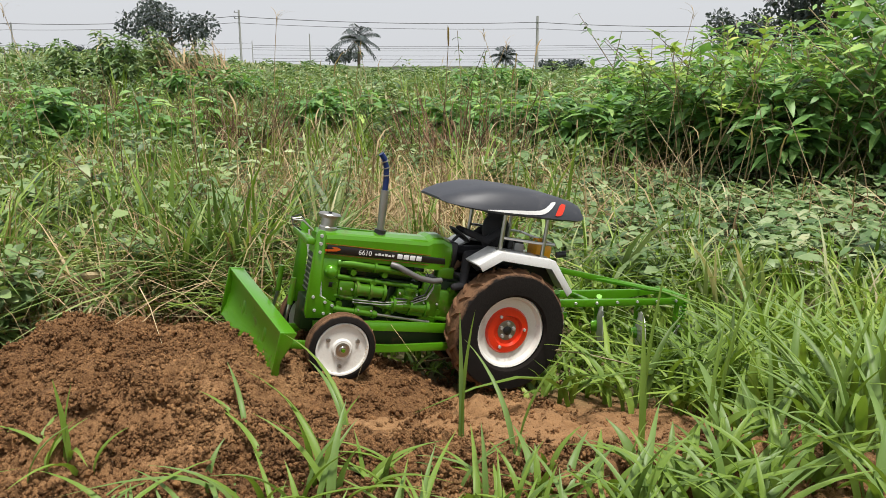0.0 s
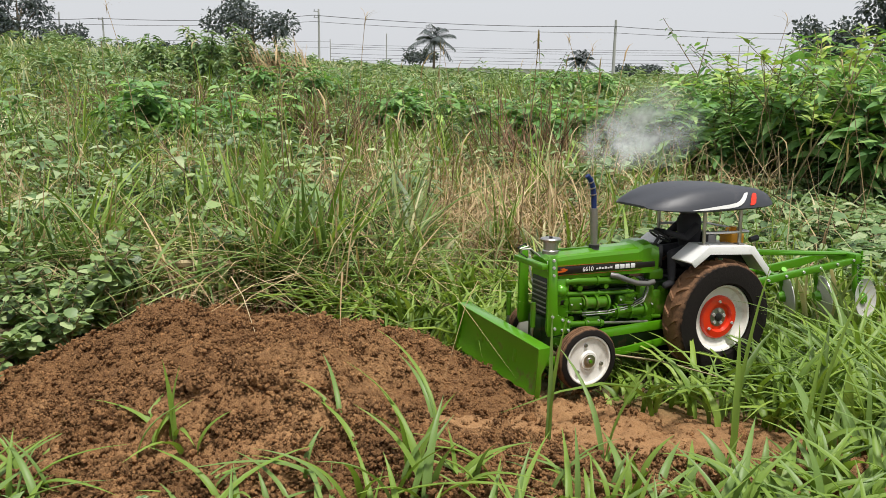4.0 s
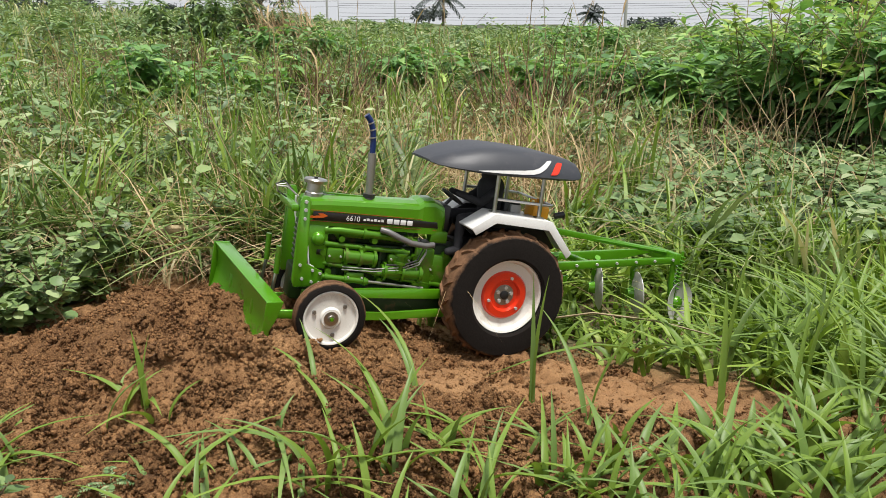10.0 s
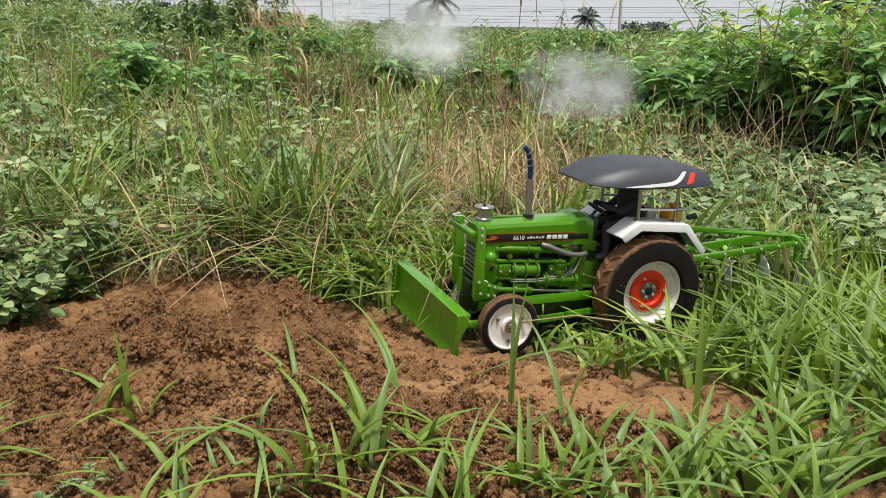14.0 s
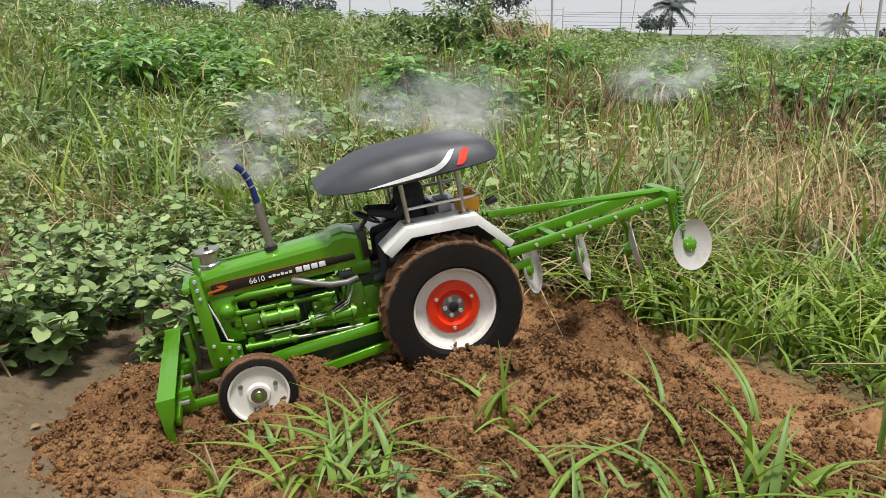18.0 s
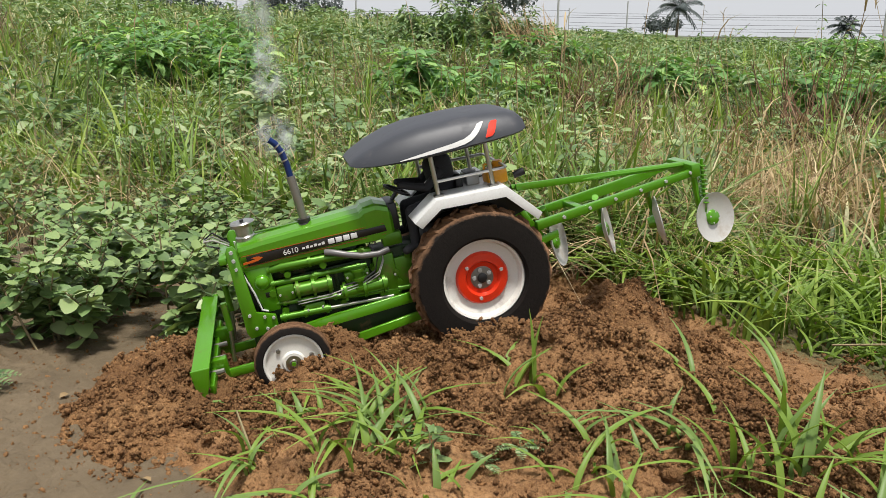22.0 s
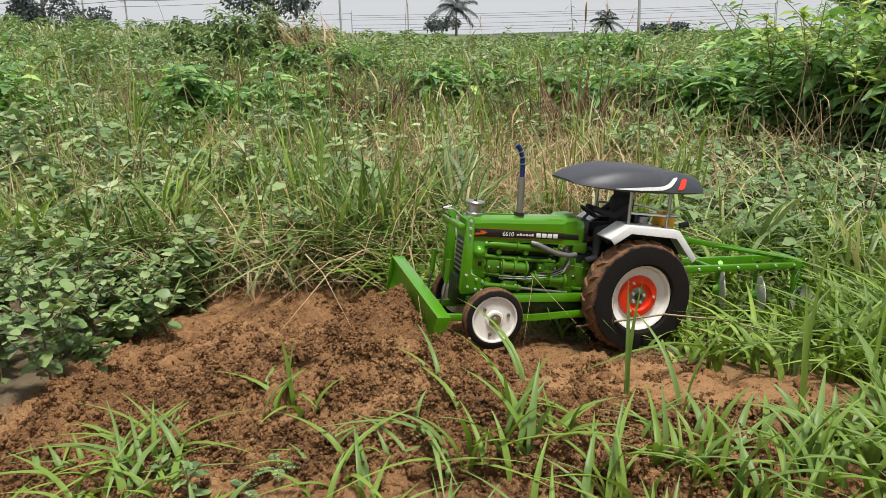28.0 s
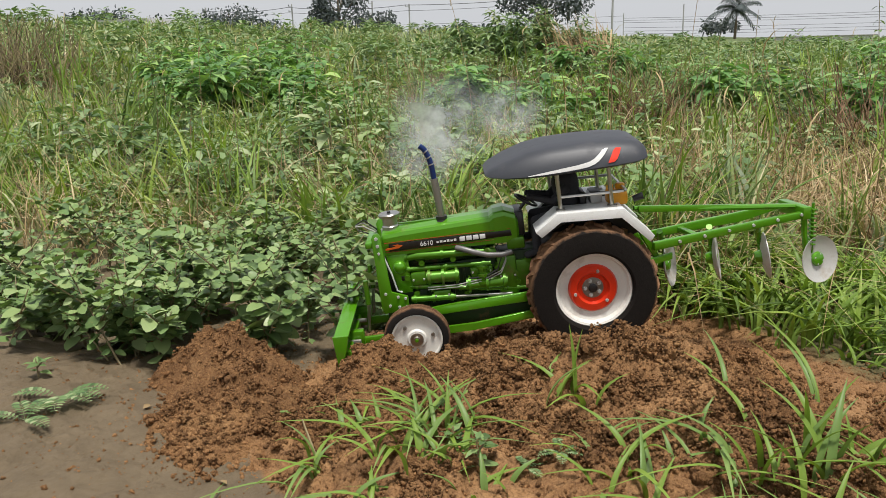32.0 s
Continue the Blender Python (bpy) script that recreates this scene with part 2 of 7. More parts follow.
BARK = plain("bark", (0.10, 0.075, 0.05), (0.2, 0.16, 0.11), 0.9, 0.0, 15.0)
WALLS = plain("rendered_wall", (0.55, 0.54, 0.5), (0.68, 0.67, 0.63), 0.85, 0.0, 3.0)
ROOFS = plain("sheet_roof", (0.30, 0.30, 0.31), (0.42, 0.41, 0.40), 0.5, 0.0, 3.0)
GLASSY = plain("dark_pane", (0.03, 0.035, 0.04), (0.06, 0.06, 0.07), 0.15)

GRASS = leaf_material("grass_blade", [(0.12, (0.055, 0.105, 0.012)), (0.4, (0.125, 0.22, 0.021)), (0.7, (0.21, 0.325, 0.032)), (0.9, (0.31, 0.38, 0.065)), (0.99, (0.42, 0.36, 0.14))], 0.5, 0.34, gain=1.06)
GRASS_DARK = leaf_material("field_grass", [(0.12, (0.05, 0.085, 0.022)), (0.38, (0.11, 0.165, 0.04)), (0.62, (0.19, 0.24, 0.06)), (0.82, (0.33, 0.30, 0.12)), (0.97, (0.45, 0.36, 0.19))], 0.5, 0.3, gain=1.45)
GRASS_DEEP = leaf_material("tussock_blade", [(0.12, (0.042, 0.082, 0.014)), (0.4, (0.10, 0.178, 0.027)), (0.64, (0.155, 0.25, 0.04)), (0.82, (0.23, 0.31, 0.068)), (0.97, (0.38, 0.36, 0.12))], 0.46, 0.32, gain=1.15)
YOUNG = leaf_material("young_leaf", [(0.12, (0.10, 0.17, 0.025)), (0.45, (0.19, 0.29, 0.04)), (0.75, (0.31, 0.41, 0.06)), (0.98, (0.48, 0.48, 0.10))], 0.38, 0.35, gain=1.3)
STRAW = leaf_material("dry_straw", [(0.1, (0.11, 0.072, 0.024)), (0.4, (0.26, 0.19, 0.06)), (0.75, (0.41, 0.33, 0.115)), (0.98, (0.55, 0.49, 0.2))], 0.7, 0.2, gain=1.15)
WEED = leaf_material("weed_leaf", [(0.12, (0.04, 0.085, 0.022)), (0.38, (0.085, 0.155, 0.035)), (0.64, (0.15, 0.225, 0.06)), (0.85, (0.24, 0.29, 0.105)), (0.98, (0.36, 0.33, 0.11))], 0.45, 0.28, spots=0.2, gain=1.34)
ROUND = leaf_material("round_leaf", [(0.12, (0.045, 0.085, 0.018)), (0.38, (0.095, 0.165, 0.034)), (0.66, (0.17, 0.245, 0.058)), (0.88, (0.27, 0.33, 0.115)), (0.98, (0.38, 0.33, 0.10))], 0.45, 0.24, spots=0.2, gain=1.42)
BUSH = leaf_material("bush_leaf", [(0.12, (0.04, 0.10, 0.022)), (0.4, (0.085, 0.19, 0.035)), (0.68, (0.16, 0.28, 0.055)), (0.88, (0.29, 0.40, 0.07)), (0.98, (0.40, 0.42, 0.06))], 0.45, 0.38, spots=0.15, gain=1.5)
FARLEAF = leaf_material("tree_leaf", [(0.2, (0.045, 0.07, 0.045)), (0.55, (0.075, 0.10, 0.065)), (0.95, (0.13, 0.155, 0.10))], 0.6, 0.2, gain=1.0)
DEAD = leaf_material("withered_leaf", [(0.12, (0.055, 0.03, 0.011)), (0.45, (0.14, 0.08, 0.028)), (0.75, (0.25, 0.16, 0.058)), (0.98, (0.38, 0.30, 0.13))], 0.7, 0.15, gain=1.2)
STEM = leaf_material("weed_stem", [(0.2, (0.12, 0.088, 0.034)), (0.6, (0.21, 0.18, 0.06)), (0.95, (0.31, 0.26, 0.095))], 0.6, 0.1, gain=1.3)


# ---- mesh helpers ----
def quick_mesh(name, verts, quads=None, tris=None, mats=(), smooth=True):
    """A mesh from arrays of places and of corner numbers."""
    me = bpy.data.meshes.new(name)
    verts = np.ascontiguousarray(verts, dtype=np.float32)
    groups = [g for g in (quads, tris) if g is not None and len(g)]
    me.vertices.add(len(verts))
    me.vertices.foreach_set("co", verts.ravel())
    loops = np.concatenate([np.asarray(g, np.int32).ravel() for g in groups])
    sizes = np.concatenate([np.full(len(g), np.shape(g)[1], np.int32) for g in groups])
    me.loops.add(len(loops))
    me.loops.foreach_set("vertex_index", loops)
    me.polygons.add(len(sizes))
    me.polygons.foreach_set("loop_start", np.concatenate([[0], np.cumsum(sizes)[:-1]]).astype(np.int32))
    if smooth:
        me.polygons.foreach_set("use_smooth", np.ones(len(sizes), bool))
    for m in mats:
        me.materials.append(m)
    me.update(calc_edges=True)
    return me


def part(name, bm, material, parent, label="", smooth=True):
    """One mesh object under a thing or a part."""
    me = bpy.data.meshes.new(name)
    bmesh.ops.recalc_face_normals(bm, faces=bm.faces)
    bm.to_mesh(me)
    bm.free()
    me.materials.append(material)
    if smooth:
        me.polygons.foreach_set("use_smooth", np.ones(len(me.polygons), bool))
        me.set_sharp_from_angle(angle=radians(38))
    ob = new(name, me)
    ob.parent = parent
    if label:
        tagged(ob, label)
    return ob


def box(bm, x0, x1, y0, y1, z0, z1, bevel=0.0):
    r = bmesh.ops.create_cube(bm, size=1.0)
    vs = r["verts"]
    for v in vs:
        v.co = Vector(((x0 + x1) / 2 + v.co.x * (x1 - x0), (y0 + y1) / 2 + v.co.y * (y1 - y0), (z0 + z1) / 2 + v.co.z * (z1 - z0)))
    if bevel:
        es = list({e for v in vs for e in v.link_edges})
        bmesh.ops.bevel(bm, geom=es, offset=bevel, segments=2, affect="EDGES", profile=0.5)
    return bm


def rod(bm, a, b, r0, r1=None, seg=12, caps=True):
    """A round bar from a to b."""
    a, b = Vector(a), Vector(b)
    r1 = r0 if r1 is None else r1
    d = b - a
    m = Matrix.Translation((a + b) / 2) @ d.to_track_quat("Z", "Y").to_matrix().to_4x4()
    bmesh.ops.create_cone(bm, cap_ends=caps, segments=seg, radius1=r0, radius2=r1, depth=d.length, matrix=m)
    return bm


def pipe(bm, pts, r, seg=10):
    """A bent tube through points, with its radius or radii."""
    pts = [Vector(p) for p in pts]
    rs = r if isinstance(r, (list, tuple)) else [r] * len(pts)
    rings = []
    for i, p in enumerate(pts):
        d = (pts[min(i + 1, len(pts) - 1)] - pts[max(i - 1, 0)]).normalized()
        q = d.to_track_quat("Z", "Y")
        rings.append([bm.verts.new(p + q @ Vector((rs[i] * math.cos(k * math.tau / seg), rs[i] * math.sin(k * math.tau / seg), 0))) for k in range(seg)])
    for a, b in zip(rings, rings[1:]):
        for k in range(seg):
            bm.faces.new((a[k], a[(k + 1) % seg], b[(k + 1) % seg], b[k]))
    bm.faces.new(rings[0][::-1])
    bm.faces.new(rings[-1])
    return bm


def prism(bm, outline, y0, y1, bevel=0.0):
    """A plate: an outline of (x, z) points, thick from y0 to y1."""
    a = [bm.verts.new((x, y0, z)) for x, z in outline]
    b = [bm.verts.new((x, y1, z)) for x, z in outline]
    fs = [bm.faces.new(a), bm.faces.new(b[::-1])]
    n = len(a)
    for i in range(n):
        fs.append(bm.faces.new((a[i], b[i], b[(i + 1) % n], a[(i + 1) % n])))
    if bevel:
        es = list({e for f in fs for e in f.edges})
        bmesh.ops.bevel(bm, geom=es, offset=bevel, segments=2, affect="EDGES", profile=0.5)
    return bm


def lathe(bm, profile, seg=40, axis="y"):
    """A turned body about the y axis (or z): profile of (radius, along)."""
    rings = []
    for r, h in profile:
        ring = []
        for k in range(seg):
            c, s = math.cos(k * math.tau / seg) * r, math.sin(k * math.tau / seg) * r
            ring.append(bm.verts.new((c, h, s) if axis == "y" else (c, s, h)))
        rings.append(ring)
    for a, b in zip(rings, rings[1:]):
        for k in range(seg):
            bm.faces.new((a[k], a[(k + 1) % seg], b[(k + 1) % seg], b[k]))
    if profile[0][0] > 1e-5:
        bm.faces.new(rings[0])
    if profile[-1][0] > 1e-5:
        bm.faces.new(rings[-1][::-1])
    bmesh.ops.remove_doubles(bm, verts=bm.verts, dist=1e-6)
    return bm


def loft(bm, rings, closed=True):
    made = [[bm.verts.new(p) for p in ring] for ring in rings]
    n = len(made[0])
    for a, b in zip(made, made[1:]):
        for k in range(n if closed else n - 1):
            bm.faces.new((a[k], a[(k + 1) % n], b[(k + 1) % n], b[k]))
    if closed:
        bm.faces.new(made[0])
        bm.faces.new(made[-1][::-1])
    return bm


def word(text, size, m, material, parent, name="lettering", depth=0.0004):
    """Raised letters of the built-in font as a mesh."""
    cu = bpy.data.curves.new(name, "FONT")
    cu.body, cu.size, cu.extrude, cu.align_x = text, size, depth, "CENTER"
    tmp = bpy.data.objects.new(name, cu)
    scene.collection.objects.link(tmp)
    dg = bpy.context.evaluated_depsgraph_get()
    me = bpy.data.meshes.new_from_object(tmp.evaluated_get(dg))
    bpy.data.objects.remove(tmp)
    me.materials.clear()
    me.materials.append(material)
    ob = new(name, me)
    ob.parent = parent
    ob.matrix_basis = m
    return ob


def BM():
    return bmesh.new()


# ---- ground ----
def sig(a):
    return 1.0 / (1.0 + np.exp(-np.clip(a, -40, 40)))


def ground_z(x, y):
    """The lie of the land: a low dug strip, a mound in it and a bank before it."""
    x, y = np.asarray(x, float), np.asarray(y, float)
    z = -0.055 + 0.105 * np.exp(-(((x + 0.5) / 0.4) ** 2) - ((y - 1.15) / 0.35) ** 2)
    z += 0.12 * sig((1.0 - y + 0.1 * (x + 0.4)) / 0.05) * (1 - 0.45 * sig((x + 0.05) / 0.08)) * (1 - 0.85 * sig((-0.66 - x) / 0.05))
    z += 0.045 * sig((1.32 - y) / 0.06) * sig((x + 0.1) / 0.1)
    z += 0.05 * np.exp(-(((x + 0.36) / 0.2) ** 2) - ((y - 0.97) / 0.07) ** 2)
    z += 0.05 * sig((-0.95 - x) / 0.08) * sig((1.3 - y) / 0.1)
    z += 0.03 * sig((y - 1.85) / 0.1) * sig((12 - y) / 2.0)
    z += np.minimum(0.085 * np.logaddexp(0, -x - 3.6), 1.4) * sig((y - 4.0) / 0.6)
    return z


def soil_cover(x, y):
    """How much loose soil lies at a place."""
    x, y = np.asarray(x, float), np.asarray(y, float)
    wob = 0.05 * np.sin(7 * x + 2.1) + 0.04 * np.sin(13 * x + 5 * y) + 0.03 * np.sin(23 * y - 9 * x)
    back = sig((1.8 - 0.75 * np.clip(x + 0.55, 0, 0.6) - 0.28 * np.clip(x - 0.05, 0, 3) - y + wob) / 0.03)
    left = sig((x - np.maximum(np.maximum(-0.95, 0.62 - 2.0 * y), -1.25 + 0.8 * (y - 1.0)) + 0.4 * wob) / 0.02)
    right = sig((0.62 - x + wob) / 0.08)
    return back * left * right


def lines(lo, hi, step, far):
    mid = list(np.arange(lo, hi, step))
    out, s, v = [], step, hi
    while v < far:
        out.append(v)
        s *= 1.17
        v += s
    low, s, v = [], step, lo - step
    while v > -far:
        low.append(v)
        s *= 1.17
        v -= s
    return np.array(low[::-1] + mid + out)


def value_noise(x, y, seed):
    """Smooth noise in -1..1 over the plane."""
    i, j = np.floor(x), np.floor(y)
    u, v = x - i, y - j
    u, v = u * u * (3 - 2 * u), v * v * (3 - 2 * v)
    h = lambda a, b: np.modf(np.abs(np.sin(a * 127.1 + b * 311.7 + seed * 74.7) * 43758.5453))[0] * 2 - 1
    return (h(i, j) * (1 - u) + h(i + 1, j) * u) * (1 - v) + (h(i, j + 1) * (1 - u) + h(i + 1, j + 1) * u) * v


def clods(x, y, size, seed):
    """Packed crumbs of one size: domes with crevices between, each of its own height."""
    x, y = x / size, y / size
    i, j = np.floor(x), np.floor(y)
    best, rise = np.full(x.shape, 9.0), np.zeros(x.shape)
    for di in (-1, 0, 1):
        for dj in (-1, 0, 1):
            a, b = i + di, j + dj
            s = np.abs(np.sin(a * 127.1 + b * 311.7 + seed * 17.3) * 43758.5453) % 1
            t = np.abs(np.sin(a * 269.5 + b * 183.3 + seed * 31.9) * 24634.6345) % 1
            r = np.abs(np.sin(a * 419.2 + b * 71.9 + seed * 11.1) * 13758.173) % 1
            d = (x - a - s) ** 2 + (y - b - t) ** 2
            near = d < best
            best, rise = np.where(near, d, best), np.where(near, r, rise)
    return np.clip(1 - 2.0 * best, -0.6, 1) * (0.3 + 0.7 * rise)


def rough_soil(x, y, seed=0.0):
    """Height of broken soil: lumps of four sizes with ragged gaps."""
    wx = x + 0.012 * value_noise(x * 55, y * 55, seed + 1) + 0.004 * value_noise(x * 170, y * 170, seed + 2)
    wy = y + 0.012 * value_noise(x * 55, y * 55, seed + 3) + 0.004 * value_noise(x * 170, y * 170, seed + 4)
    z = 0.011 * value_noise(x * 7, y * 7, seed + 5) + 0.008 * value_noise(x * 17, y * 17, seed + 6)
    z += 0.030 * clods(wx, wy, 0.066, seed + 7) * np.clip(0.5 + 1.1 * value_noise(x * 6, y * 6, seed + 8), 0.05, 1)
    z += 0.019 * clods(wx, wy, 0.031, seed + 9) * np.clip(0.7 + 0.8 * value_noise(x * 9, y * 9, seed + 12), 0.15, 1)
    z += 0.0085 * clods(wx, wy, 0.0150, seed + 10) * np.clip(0.8 + 0.6 * value_noise(x * 21, y * 21, seed + 13), 0.2, 1)
    z += 0.0016 * value_noise(x * 240, y * 240, seed + 11)
    return z - 0.022


SURF = {}
rngs = np.random.default_rng(5)


def surf_z(x, y):
    """The height of the built ground, lumps and all."""
    x, y = np.asarray(x, float), np.asarray(y, float)
    xs, ys, z = SURF["x"], SURF["y"], SURF["z"]
    i = np.clip(np.searchsorted(xs, x) - 1, 0, len(xs) - 2)
    j = np.clip(np.searchsorted(ys, y) - 1, 0, len(ys) - 2)
    u, v = (x - xs[i]) / (xs[i + 1] - xs[i]), (y - ys[j]) / (ys[j + 1] - ys[j])
    return (z[j, i] * (1 - u) + z[j, i + 1] * u) * (1 - v) + (z[j + 1, i] * (1 - u) + z[j + 1, i + 1] * u) * v


def build_ground():
    xs, ys = lines(-1.3, 0.6, 0.0035, 3000.0), lines(0.6, 1.75, 0.0035, 3000.0)
    gx, gy = np.meshgrid(xs, ys)
    z = ground_z(gx, gy)
    cover = soil_cover(gx, gy)
    near = sig((gx + 2.2) / 0.1) * sig((1.8 - gx) / 0.1) * sig((gy - 0.1) / 0.05) * sig((3.0 - gy) / 0.1)
    smooth_clay = np.exp(-(((gx - 0.1) / 0.4) ** 2) - ((gy - 1.2) / 0.13) ** 2)
    z += rough_soil(gx, gy) * near * (0.36 + 0.64 * cover) * (1 - 0.45 * smooth_clay)
    SURF.update(x=xs, y=ys, z=z)
    jig = 0.0011 * near * cover
    verts = np.stack([(gx + jig * rngs.uniform(-1, 1, gx.shape)).ravel(), (gy + jig * rngs.uniform(-1, 1, gx.shape)).ravel(), z.ravel()], -1)
    w, h = len(xs), len(ys)
    k = (np.arange(h - 1)[:, None] * w + np.arange(w - 1)).ravel()
    quads = np.stack([k, k + 1, k + w + 1, k + w], -1)
    return tagged(new("ground", quick_mesh("ground", verts, quads, mats=[GROUND], smooth=False)), "churned red-brown loam, grey mud and weedy field litter", "ground", kind="structure")


build_ground()


# ---- leaves and blades ----
rng = np.random.default_rng(11)
EYE0 = np.array([-0.1, 0.0])


def unit(v):
    return v / np.maximum(np.linalg.norm(v, axis=-1, keepdims=True), 1e-9)


def blades(base, high, wide, az, bend, segs=5, fold=True, twist=0.0):
    """Strips that rise, taper and droop: base places, heights, widths, heading, bend."""
    n = len(base)
    s = np.linspace(0, 1, segs + 1)
    d = np.stack([np.cos(az), np.sin(az), 0 * az], -1)
    side = np.stack([-np.sin(az + twist), np.cos(az + twist), 0 * az], -1)
    out = bend[:, None] * s**2 * high[:, None]
    up = high[:, None] * (s - 0.42 * np.clip(bend, 0, 1.6)[:, None] * s**2.4)
    mid = base[:, None] + out[..., None] * d[:, None] + up[..., None] * np.array([0, 0, 1.0])
    prof = np.clip(0.55 + 1.2 * s, 0, 1) * (1 - s**2.2) + 0.02
    half = wide[:, None] * prof / 2
    cols = [mid - half[..., None] * side[:, None], mid + half[..., None] * side[:, None]]
    if fold:
        keel = mid + np.concatenate([0 * half[..., None], 0 * half[..., None], -0.5 * half[..., None]], -1) + 0.25 * half[..., None] * d[:, None]
        cols.insert(1, keel)
    c = len(cols)
    verts = np.stack(cols, 2).reshape(-1, 3)
    k = (np.arange(n)[:, None, None] * (segs + 1) * c + np.arange(segs)[None, :, None] * c + np.arange(c - 1)[None, None]).ravel()
    return verts, np.stack([k, k + 1, k + c + 1, k + c], -1), np.zeros((0, 3), int)


def leaves(at, way, high, long, wide, droop=0.25, blunt=0.36, fold=0.2, far_wide=0.36):
    """Folded leaves of eight faces: stalk end, heading, upward side, length, width."""
    way = unit(way)
    side = unit(np.cross(way, high))
    nor = np.cross(side, way)
    L, W = long[:, None], wide[:, None]
    a = at + way * L * blunt - nor * L * 0.03
    b = at + way * L * 0.72 - nor * L * droop * 0.45
    tip = at + way * L * 0.98 - nor * L * droop
    rim = nor * W * fold
    verts = np.stack([at, a - side * W / 2 + rim, a, a + side * W / 2 + rim, b - side * W * far_wide + rim, b, b + side * W * far_wide + rim, tip], 1)
    k = np.arange(len(at))[:, None] * 8
    quads = np.concatenate([k + np.array(q) for q in ([1, 2, 5, 4], [2, 3, 6, 5])])
    tris = np.concatenate([k + np.array(q) for q in ([0, 2, 1], [0, 3, 2], [4, 5, 7], [5, 6, 7])])
    return verts.reshape(-1, 3), quads, tris


def fine_leaves(at, way, high, long, wide, droop=0.25, round_=0.5, wave=0.05):
    """Smooth-edged leaves: a drooping midrib with five cross-sections, edges raised and waved."""
    way = unit(way)
    side = unit(np.cross(way, high))
    nor = np.cross(side, way)
    n = len(at)
    s = np.array([0.0, 0.14, 0.36, 0.64, 0.88, 1.0])
    w = np.array([0.04, 0.31, 0.5, 0.45, 0.24, 0.03]) if round_ < 0.35 else np.array([0.03, 0.28, 0.5, 0.38, 0.15, 0.012])
    mid = at[:, None] + way[:, None] * (long[:, None] * s)[..., None] - nor[:, None] * (droop * long[:, None] * s**2)[..., None]
    half = wide[:, None] * w
    lift = half * 0.14 + wave * long[:, None] * w * np.sin(9 * s + rng.random((n, 1)) * 6)
    a = mid - side[:, None] * half[..., None] + nor[:, None] * lift[..., None]
    b = mid + side[:, None] * half[..., None] + nor[:, None] * lift[..., None]
    verts = np.stack([a, mid, b], 2).reshape(-1, 3)
    k = (np.arange(n)[:, None, None] * 18 + np.arange(5)[None, :, None] * 3 + np.arange(2)[None, None]).ravel()
    return verts, np.stack([k, k + 1, k + 4, k + 3], -1), np.zeros((0, 3), int)


def stalks(a, b, r):
    """Three-sided tapering stems from a to b."""
    n = len(a)
    d = unit(b - a)
    u = unit(np.cross(d, np.array([0.31, 0.17, 0.93])))
    v = np.cross(d, u)
    ring = [np.cos(t)[..., None] * u + np.sin(t)[..., None] * v for t in (np.full(n, 0.0), np.full(n, 2.094), np.full(n, 4.189))]
    verts = np.stack([a + q * r[:, None] for q in ring] + [b + q * r[:, None] * 0.45 for q in ring], 1)
    k = np.arange(n)[:, None] * 6
    quads = np.concatenate([k + np.array(q) for q in ([0, 1, 4, 3], [1, 2, 5, 4], [2, 0, 3, 5])])
    return verts.reshape(-1, 3), quads, np.zeros((0, 3), int)


def join(*sets):
    verts, quads, tris, n = [], [], [], 0
    for v, q, t in sets:
        verts.append(v)
        quads.append(q + n)
        tris.append(t + n)
        n += len(v)
    return np.concatenate(verts), np.concatenate(quads), np.concatenate(tris)


def stuff(name, geo, material, label, category="grass"):
    return tagged(new(name, quick_mesh(name, *geo, mats=[material])), label, category, kind="stuff")


def fan(n, r0, r1, a0=-36.0, a1=62.0, power=0.0):
    """Places spread over the field, thinning with distance."""
    r = r0 * (r1 / r0) ** (rng.random(n) ** (1 - power))
    a = np.radians(a0 + (a1 - a0) * rng.random(n))
    return EYE0[0] - r * np.sin(a), EYE0[1] + r * np.cos(a), r


def on_ground(x, y, sink=0.004):
    return np.stack([x, y, surf_z(x, y) - sink], -1)


